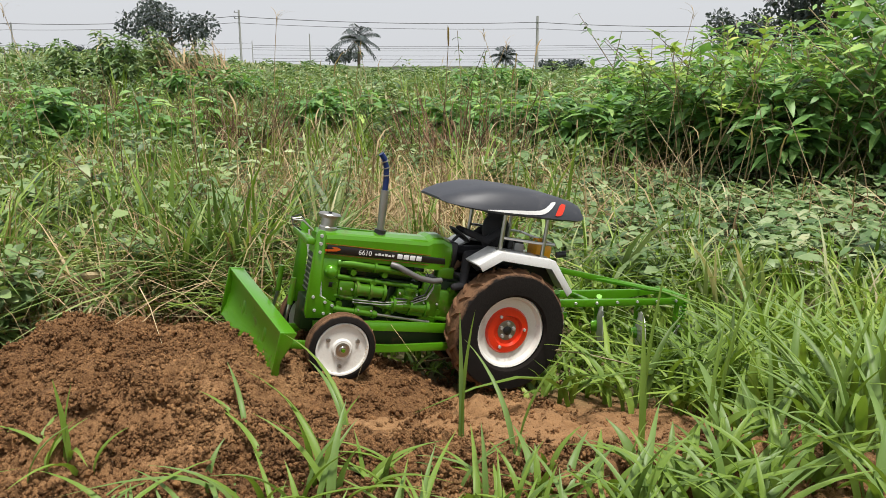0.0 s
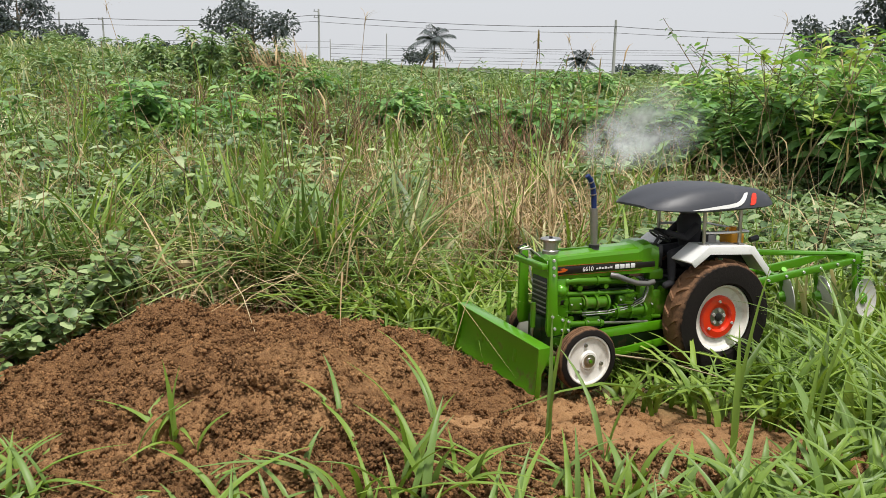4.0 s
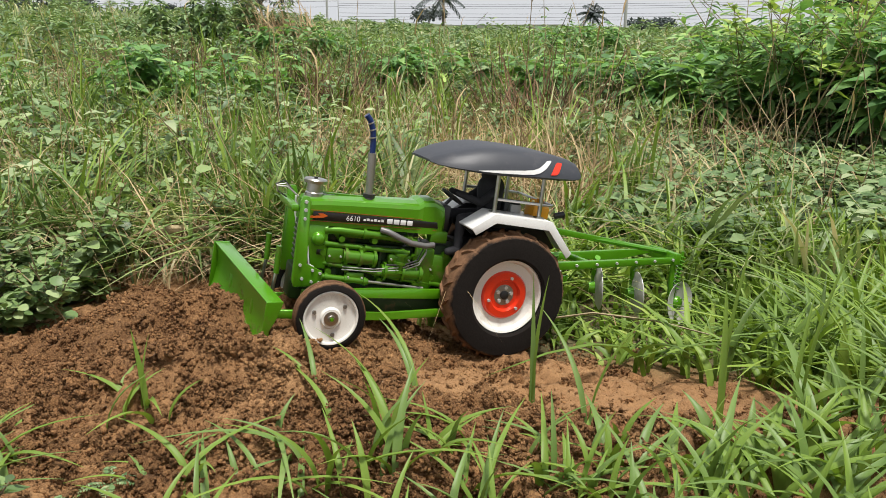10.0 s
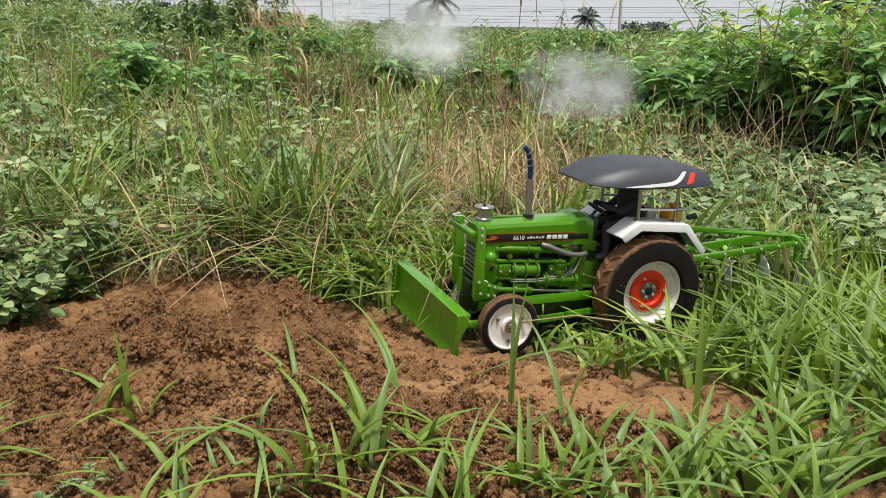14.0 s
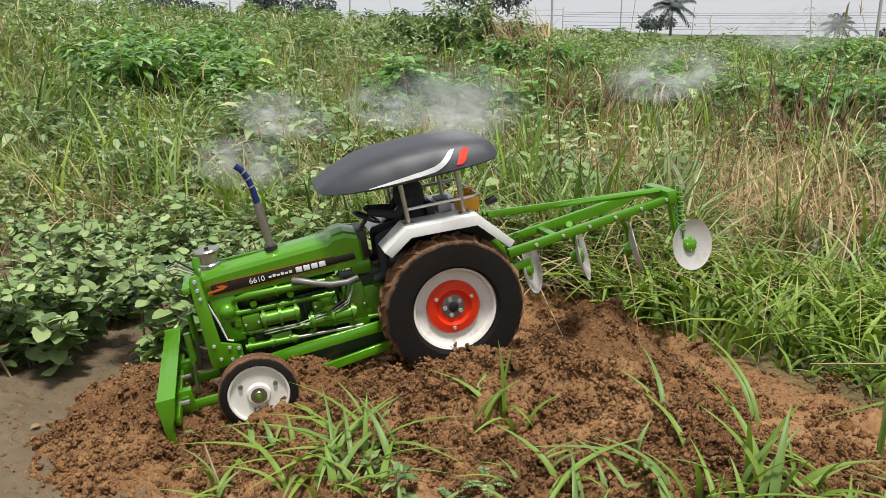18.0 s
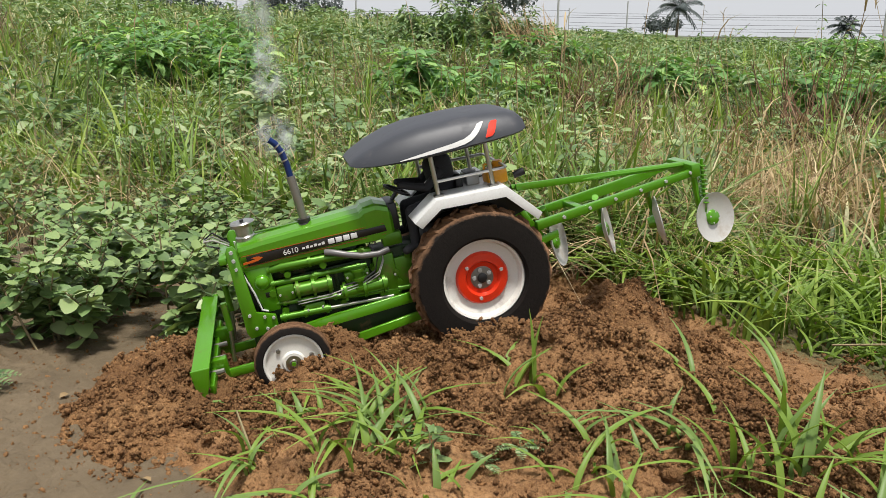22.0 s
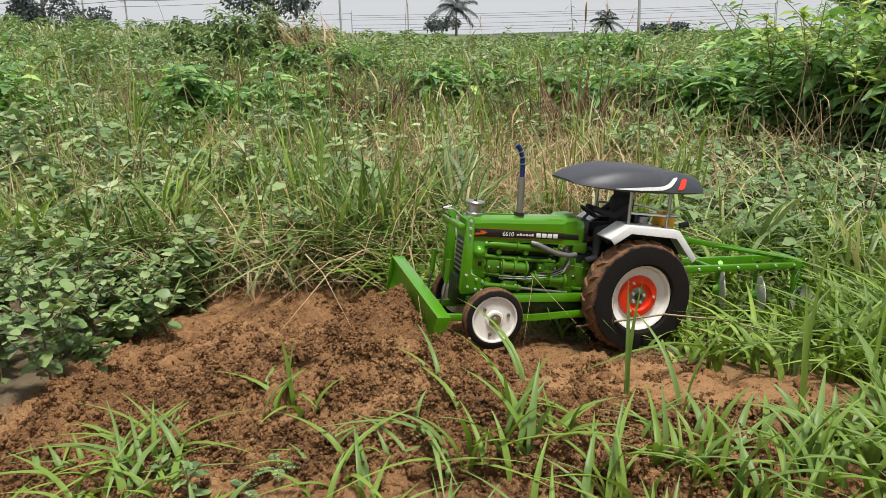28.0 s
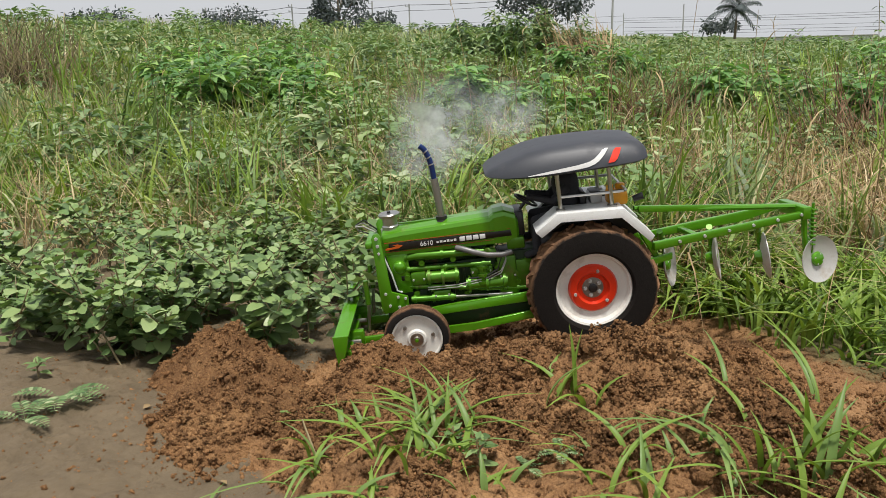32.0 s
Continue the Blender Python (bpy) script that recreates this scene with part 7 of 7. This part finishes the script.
# drifting smoke: size, stretch, then seconds and place
PUFFS = [
    (0.055, 1.3, [(3.55, -0.070, 1.443, 0.323), (3.8, 0.018, 1.478, 0.357), (4, 0.108, 1.508, 0.387), (4.3, 0.201, 1.582, 0.455), (4.5, 0.287, 1.637, 0.530)]),
    (0.08, 1.3, [(3.7, -0.014, 1.464, 0.339), (4, 0.171, 1.520, 0.417), (4.5, 0.362, 1.633, 0.500)]),
    (0.045, 1.3, [(10.9, -0.576, 1.126, 0.393), (11.2, -0.611, 1.108, 0.438), (11.6, -0.650, 1.126, 0.486)]),
    (0.055, 1.3, [(11.8, -0.552, 1.152, 0.396), (12, -0.575, 1.186, 0.460), (12.4, -0.567, 1.249, 0.546)]),
    (0.055, 1.3, [(12.2, -0.533, 1.198, 0.395), (12.5, -0.554, 1.240, 0.470), (12.8, -0.548, 1.301, 0.547)]),
    (0.09, 1.3, [(12.7, -0.402, 1.281, 0.379), (13, -0.430, 1.328, 0.434), (13.3, -0.377, 1.400, 0.454), (13.5, -0.327, 1.450, 0.444), (14, -0.172, 1.574, 0.499)]),
    (0.075, 1.3, [(13, -0.330, 1.340, 0.388), (13.25, -0.251, 1.404, 0.412), (13.5, -0.174, 1.465, 0.404), (14, 0.071, 1.574, 0.414)]),
    (0.07, 1.3, [(13.35, -0.120, 1.434, 0.362), (13.5, -0.084, 1.476, 0.391), (14, 0.132, 1.579, 0.414), (14.5, 0.264, 1.631, 0.414)]),
    (0.055, 1.3, [(18.2, -0.854, 0.993, 0.380), (18.5, -0.849, 1.016, 0.447), (19, -0.753, 1.072, 0.517), (19.5, -0.627, 1.145, 0.563)]),
    (0.045, 1.3, [(18.4, -0.848, 1.003, 0.401), (19, -0.788, 1.045, 0.473), (19.5, -0.710, 1.097, 0.513)]),
    (0.055, 1.3, [(30.6, -0.894, 1.072, 0.371), (30.8, -0.918, 1.070, 0.409), (31.1, -0.792, 1.124, 0.400), (31.4, -0.682, 1.180, 0.399)]),
    (0.055, 1.3, [(30.9, -0.908, 1.064, 0.373), (31.1, -0.860, 1.095, 0.407), (31.4, -0.741, 1.152, 0.396)]),
    (0.055, 1.3, [(31.2, -0.930, 1.052, 0.358), (31.4, -0.913, 1.068, 0.383), (31.7, -0.799, 1.137, 0.417), (32, -0.647, 1.220, 0.432)]),
    (0.085, 1.3, [(31.5, -0.880, 1.082, 0.372), (31.7, -0.857, 1.107, 0.410), (32, -0.739, 1.172, 0.417)]),
    (0.06, 1.3, [(31.6, -0.819, 1.108, 0.355), (31.8, -0.794, 1.127, 0.366), (32, -0.772, 1.141, 0.359)]),
    (0.035, 2.2, [(15.9, -0.248, 1.409, 0.367), (16.23, 0.004, 1.450, 0.454), (16.85, 0.472, 1.524, 0.597)]),
    (0.037, 2.2, [(16, -0.265, 1.397, 0.371), (16.35, -0.037, 1.437, 0.457), (17, 0.388, 1.510, 0.597)]),
    (0.044, 2.2, [(16.2, -0.301, 1.373, 0.381), (16.53, -0.056, 1.414, 0.466), (17.15, 0.398, 1.489, 0.604)]),
    (0.041, 2.2, [(16.35, -0.327, 1.355, 0.387), (16.68, -0.129, 1.401, 0.475), (17.3, 0.241, 1.485, 0.618)]),
    (0.046, 2.2, [(16.5, -0.354, 1.337, 0.394), (16.83, -0.100, 1.385, 0.460), (17.45, 0.373, 1.475, 0.560)]),
    (0.036, 2.2, [(16.65, -0.395, 1.333, 0.393), (16.98, -0.168, 1.382, 0.472), (17.6, 0.254, 1.472, 0.598)]),
    (0.054, 2.2, [(16.8, -0.436, 1.331, 0.391), (17.13, -0.230, 1.370, 0.465), (17.75, 0.152, 1.444, 0.583)]),
    (0.047, 2.2, [(16.95, -0.477, 1.329, 0.389), (17.32, -0.266, 1.367, 0.470), (18, 0.126, 1.438, 0.600)]),
    (0.053, 2.2, [(17, -0.490, 1.329, 0.389), (17.35, -0.225, 1.372, 0.459), (18, 0.266, 1.454, 0.569)]),
    (0.038, 2.2, [(17.25, -0.676, 1.152, 0.379), (17.58, -0.471, 1.196, 0.453), (18.2, -0.090, 1.276, 0.569)]),
    (0.043, 2.2, [(17.4, -0.784, 1.044, 0.371), (17.73, -0.558, 1.090, 0.437), (18.35, -0.138, 1.174, 0.538)]),
    (0.054, 2.2, [(17.55, -0.853, 0.974, 0.365), (17.88, -0.661, 1.007, 0.431), (18.5, -0.305, 1.069, 0.534)]),
    (0.034, 2.2, [(17.7, -0.853, 0.977, 0.364), (18.03, -0.607, 1.015, 0.445), (18.65, -0.150, 1.085, 0.574)]),
    (0.039, 2.2, [(17.85, -0.852, 0.981, 0.362), (18.18, -0.603, 1.022, 0.446), (18.8, -0.141, 1.098, 0.580)]),
    (0.043, 2.2, [(18, -0.851, 0.985, 0.361), (18.35, -0.648, 1.024, 0.452), (19, -0.270, 1.096, 0.601)]),
    (0.038, 1, [(11.3, -0.616, 1.094, 0.396), (11.54, -0.611, 1.110, 0.514), (12, -0.602, 1.137, 0.712)]),
    (0.038, 1, [(11.46, -0.626, 1.092, 0.390), (11.71, -0.622, 1.106, 0.475), (12.16, -0.613, 1.132, 0.611)]),
    (0.032, 1, [(11.62, -0.615, 1.108, 0.388), (11.86, -0.609, 1.123, 0.478), (12.32, -0.598, 1.151, 0.624)]),
    (0.040, 1, [(11.78, -0.597, 1.132, 0.387), (12.02, -0.591, 1.145, 0.477), (12.48, -0.581, 1.169, 0.623)]),
    (0.044, 1, [(11.94, -0.578, 1.155, 0.386), (12.18, -0.574, 1.168, 0.488), (12.64, -0.567, 1.194, 0.657)]),
    (0.040, 1, [(12, -0.571, 1.164, 0.385), (12.24, -0.567, 1.177, 0.481), (12.7, -0.560, 1.201, 0.638)]),
    (0.042, 1, [(12.26, -0.542, 1.195, 0.384), (12.52, -0.538, 1.209, 0.493), (13, -0.529, 1.235, 0.674)]),
    (0.038, 1, [(12.42, -0.524, 1.215, 0.384), (12.66, -0.521, 1.226, 0.467), (13.12, -0.514, 1.245, 0.601)]),
    (0.040, 1, [(12.58, -0.488, 1.241, 0.382), (12.82, -0.483, 1.251, 0.490), (13.28, -0.474, 1.270, 0.670)]),
    (0.042, 1, [(12.74, -0.433, 1.275, 0.379), (12.98, -0.429, 1.288, 0.498), (13.44, -0.419, 1.312, 0.699)]),
    (0.029, 1, [(21.2, -0.853, 0.994, 0.358), (21.41, -0.863, 1.002, 0.433), (21.8, -0.881, 1.018, 0.553)]),
    (0.035, 1, [(21.4, -0.853, 0.995, 0.358), (21.61, -0.867, 1.006, 0.425), (22, -0.894, 1.025, 0.528)]),
    (0.030, 1, [(21.6, -0.854, 0.997, 0.357), (21.81, -0.864, 1.006, 0.422), (22.2, -0.884, 1.024, 0.521)]),
    (0.033, 1, [(21.8, -0.854, 0.999, 0.356), (22.01, -0.869, 1.011, 0.435), (22.4, -0.897, 1.034, 0.560)]),
    (0.037, 1, [(22, -0.854, 1.001, 0.355), (22.21, -0.864, 1.010, 0.425), (22.6, -0.881, 1.028, 0.535)]),
    (0.035, 1.7, [(30.45, -0.866, 1.085, 0.375), (30.71, -0.778, 1.101, 0.411), (31.2, -0.614, 1.131, 0.457)]),
    (0.040, 1.7, [(30.75, -0.898, 1.068, 0.375), (31.01, -0.791, 1.084, 0.408), (31.5, -0.594, 1.115, 0.450)]),
    (0.046, 1.7, [(31, -0.914, 1.059, 0.377), (31.26, -0.820, 1.072, 0.413), (31.75, -0.646, 1.096, 0.460)]),
    (0.047, 1.2, [(12.9, -0.379, 1.309, 0.375), (13.14, -0.413, 1.320, 0.445), (13.6, -0.477, 1.342, 0.555)]),
    (0.051, 1.2, [(13, -0.345, 1.331, 0.373), (13.24, -0.367, 1.345, 0.430), (13.7, -0.410, 1.371, 0.514)]),
    (0.043, 1.2, [(13.14, -0.262, 1.368, 0.362), (13.38, -0.288, 1.383, 0.422), (13.84, -0.335, 1.411, 0.513)]),
    (0.049, 1.2, [(13.26, -0.191, 1.400, 0.352), (13.52, -0.227, 1.416, 0.427), (14, -0.295, 1.446, 0.545)]),
    (0.051, 1.2, [(13.38, -0.120, 1.432, 0.343), (13.62, -0.148, 1.446, 0.406), (14.08, -0.200, 1.472, 0.504)]),
    (0.033, 1.2, [(13.5, -0.050, 1.464, 0.333), (13.74, -0.083, 1.476, 0.406), (14.2, -0.145, 1.497, 0.523)]),
]
puffs = [puff(s, 60 + k, stretch) for k, (s, stretch, rows) in enumerate(PUFFS)]


# ---- what moves ----
# the tractor: seconds, place, heading, pitch, roll
TRACTOR = [
    (0, 0.032, 1.452, -0.025, 203.2, -11.6, -0.7),
    (0.5, -0.040, 1.442, 0.001, 208.1, -13.9, -0.9),
    (1, -0.221, 1.298, 0.060, 210.3, -10.9, -1.1),
    (1.5, -0.397, 1.180, 0.111, 211.9, 2.3, -1.1),
    (2, -0.458, 1.114, 0.124, 212.1, 8.5, -1.0),
    (2.5, -0.401, 1.161, 0.109, 211.8, 4.4, -0.8),
    (3, -0.244, 1.284, 0.050, 211.9, -8.8, -0.2),
    (3.5, 0.123, 1.534, -0.028, 210.7, -7.1, 1.0),
    (4, 0.284, 1.585, -0.027, 208.4, -1.1, 2.0),
    (4.5, 0.278, 1.661, -0.032, 204.5, 0.1, 2.2),
    (6.5, 0.334, 1.600, -0.054, 208.5, -0.2, 2.2),
    (7, 0.336, 1.596, -0.058, 207.7, -0.7, 2.2),
    (7.5, 0.274, 1.603, -0.069, 207.2, -3.6, 1.4),
    (8, 0.175, 1.545, -0.062, 208.4, -5.3, 0.4),
    (8.5, 0.175, 1.541, -0.060, 209.1, -5.7, -0.1),
    (9, 0.168, 1.548, -0.060, 208.0, -6.3, -0.3),
    (9.5, 0.093, 1.502, -0.054, 207.2, -10.8, -0.2),
    (10, -0.099, 1.425, -0.021, 207.1, -9.9, 0.2),
    (10.5, -0.222, 1.322, 0.009, 208.3, -6.6, 0.6),
    (11, -0.393, 1.225, 0.041, 211.8, -0.9, 0.6),
    (11.5, -0.401, 1.221, 0.041, 212.8, 2.3, 0.5),
    (12, -0.354, 1.276, 0.026, 210.6, 0.3, 0.7),
    (12.5, -0.296, 1.318, 0.016, 209.1, -1.4, 1.0),
    (13, -0.152, 1.423, -0.009, 209.6, -4.7, 0.8),
    (13.5, 0.128, 1.552, -0.052, 208.9, -6.4, 0.1),
    (14, 0.206, 1.630, -0.062, 205.7, -3.4, -1.2),
    (14.5, 0.217, 1.677, -0.066, 202.5, -1.6, -2.6),
    (16.5, -0.180, 1.445, 0.011, 213.2, -5.8, -0.9),
    (17, -0.271, 1.409, 0.022, 208.7, -1.3, -0.2),
    (17.5, -0.600, 1.137, 0.052, 212.1, 9.0, 0.0),
    (18, -0.597, 1.151, 0.053, 215.2, 10.4, -0.1),
    (18.5, -0.601, 1.159, 0.051, 215.6, 10.6, -0.1),
    (19, -0.598, 1.154, 0.052, 215.7, 11.0, -0.1),
    (19.5, -0.600, 1.161, 0.051, 215.8, 11.2, -0.2),
    (20, -0.601, 1.163, 0.051, 216.0, 11.2, -0.3),
    (20.5, -0.599, 1.165, 0.054, 215.9, 11.2, -0.6),
    (21, -0.599, 1.168, 0.055, 215.6, 11.3, -0.8),
    (21.5, -0.599, 1.170, 0.055, 215.2, 11.4, -0.8),
    (22, -0.596, 1.172, 0.054, 214.1, 11.5, -0.5),
    (22.5, -0.565, 1.189, 0.053, 212.2, 11.0, -0.1),
    (23, -0.520, 1.222, 0.053, 209.5, 7.9, 0.5),
    (23.5, -0.425, 1.259, 0.045, 204.9, 1.8, 1.1),
    (24, -0.169, 1.416, 0.012, 202.6, -1.4, 2.4),
    (24.5, 0.139, 1.540, -0.043, 204.0, -5.7, 2.5),
    (25, 0.211, 1.622, -0.055, 204.5, -2.4, 1.2),
    (25.5, 0.206, 1.643, -0.052, 205.2, -1.0, -1.4),
    (27.5, 0.025, 1.534, -0.054, 202.0, -8.5, 0.7),
    (28, 0.013, 1.522, -0.047, 204.0, -8.5, 0.8),
    (28.5, -0.130, 1.493, -0.017, 207.0, -6.2, 0.3),
    (29, -0.250, 1.432, 0.009, 208.8, -3.5, -0.6),
    (29.5, -0.350, 1.370, 0.026, 209.6, -1.0, -1.3),
    (30, -0.503, 1.296, 0.043, 211.9, 3.1, -1.9),
    (30.5, -0.662, 1.235, 0.036, 214.9, 4.3, -2.2),
    (31, -0.708, 1.221, 0.032, 215.9, 3.6, -2.3),
    (31.5, -0.676, 1.227, 0.036, 212.4, 5.4, -2.5),
    (32, -0.514, 1.266, 0.048, 204.4, 5.9, -2.6),
]


def motions():
    rows = [(t, pose(x, y, z, roll, pitch, yaw)) for t, x, y, z, yaw, pitch, roll in TRACTOR]
    walk(tractor, rows)
    walk(doll, rows)
    # wheels roll with the way that the tractor goes
    ts = np.array([r[0] for r in TRACTOR])
    xs, ys, yaws = (np.array([r[k] for r in TRACTOR]) for k in (1, 2, 4))
    fine = np.round(np.arange(0, 32.01, 0.1), 1)
    fx, fy, fa = np.interp(fine, ts, xs), np.interp(fine, ts, ys), np.radians(np.interp(fine, ts, yaws))
    step = np.diff(fx) * np.cos(fa[1:]) + np.diff(fy) * np.sin(fa[1:])
    gone = np.concatenate([[0], np.cumsum(step)])
    for ob, r in [(w, 0.1075) for w in wheels["rear"]] + [(w, 0.0565) for w in wheels["front"]]:
        at = ob.location.copy()
        walk(ob, [(float(t), pose(*at, 0, math.degrees(d / r), 0)) for t, d in zip(fine, gone)])
    # the blade tilts and swings on its push arms: seconds, rise, tilt, swing
    walk(blade, [(t, pose(0.40, 0, 0.055 + rise, tilt, 0, swing) @ pose(-0.40, 0, -0.055)) for t, rise, tilt, swing in (
        (0, 0.010, -10, 11), (1, 0.004, -9, 5), (2, 0.002, -9, 1), (3, 0.004, -8, 5), (4, 0.012, -6, 9), (7, 0.014, -7, 12), (9, 0.012, -8, 15), (11, 0.002, -7, 10), (12, 0.002, -6, 13), (13, 0.010, -8, 11), (14.5, 0.008, -6, 9),
        (17, -0.003, -4, 10), (18, 0.006, -4, 0), (19, 0.007, -4, -2), (20, 0.004, -4, -4), (22, 0.009, -7, -3), (23.5, 0.010, -6, 2), (25, 0.016, -6, 7), (28, -0.001, -13, 7), (29.5, 0.0, -8, 3), (31, -0.002, -4, -8), (32, 0.0, -5, -2))])
    # the plough nods and sways on its links
    walk(plough, [(t, pose(-0.1, 0, 0.145, 0, nod, sway) @ pose(0.1, 0, -0.145)) for t, nod, sway in (
        (0, 1.5, 0), (1, 1.5, 2), (1.5, 8, 8), (2, 4.5, 9), (2.5, 6, 9), (3, 4, 4), (4.5, 2, 0), (9.5, 0, 4), (11, -0.5, 12), (12, -1.5, 12), (13, 2, 9), (14.5, 0, 0), (17, -6, 3), (17.5, 2, 2),
        (18, 0, 2), (21, 0, 0), (22, -0.5, 4), (23, -1, 10), (23.5, 0, 8), (25, 0, 0), (28.5, 0, 0), (29.5, -0.5, -2), (30, 0.5, -4), (30.5, 3, -11), (31, 3, -13), (31.5, 2, -8), (32, -3, 12))])
    # the mound is graded away by the second pass
    mx, my = -0.47, 1.28
    mz = float(ground_z(mx, my))
    walk(mound, [(t, pose(mx + dx, my + dy, mz + dz)) for t, dx, dy, dz in ((0, 0, 0, 0), (8.0, 0, 0, 0), (9.0, -0.01, -0.01, -0.018), (10.3, -0.03, -0.03, -0.05), (11.3, -0.08, -0.08, -0.14), (32, -0.08, -0.08, -0.14))])
    walk(windrow, [(t, pose(-0.33, 1.085, float(ground_z(-0.33, 1.085)) + dz, 0, 0, 31)) for t, dz in ((0, -0.13), (9.7, -0.13), (10.6, -0.03), (11.2, 0.0), (32, 0.0))])
    walk(spill, [(t, pose(x, y, float(ground_z(x, y)) + dz)) for t, x, y, dz in ((0, -0.62, 1.0, -0.09), (10.2, -0.62, 1.0, -0.09), (11.2, -0.84, 0.86, -0.002), (17.0, -0.84, 0.86, -0.002), (18.0, -0.96, 0.82, 0.004), (32, -0.96, 0.82, 0.004))])
    # heaps before the blade move while it pushes
    for ob, (t0, t1) in zip(piles, ((0.0, 1.9), (8.0, 11.3), (16.5, 18.0), (28.0, 31.0))):
        out = []
        for t in sorted({0.0, 32.0, t0, t1, *[float(s) for s in ts if t0 < s < t1]}):
            s = min(max(t, t0), t1)
            x, y, a = np.interp(s, ts, xs), np.interp(s, ts, ys), np.radians(np.interp(s, ts, yaws))
            bx, by = x + 0.455 * math.cos(a), y + 0.455 * math.sin(a)
            out.append((t, pose(bx, by, float(ground_z(bx, by)) + 0.008, 0, 0, math.degrees(a))))
        walk(ob, out)
    for k, (ob, (s, stretch, rows)) in enumerate(zip(puffs, PUFFS)):
        first, last = rows[0], rows[-1]
        keys = [(0.0, first[1], first[2], -0.8)] + ([(round(first[0] - 0.1, 2), first[1], first[2], -0.8)] if first[0] > 0.2 else []) + list(rows)
        if last[0] < 31.8:
            keys += [(round(last[0] + 0.1, 2), last[1], last[2], -0.8), (32.0, last[1], last[2], -0.8)]
        walk(ob, [(t, pose(x, y, z, 0, 8 * math.sin(t + k), 4 * math.sin(2 * t + k))) for t, x, y, z in keys])


motions()
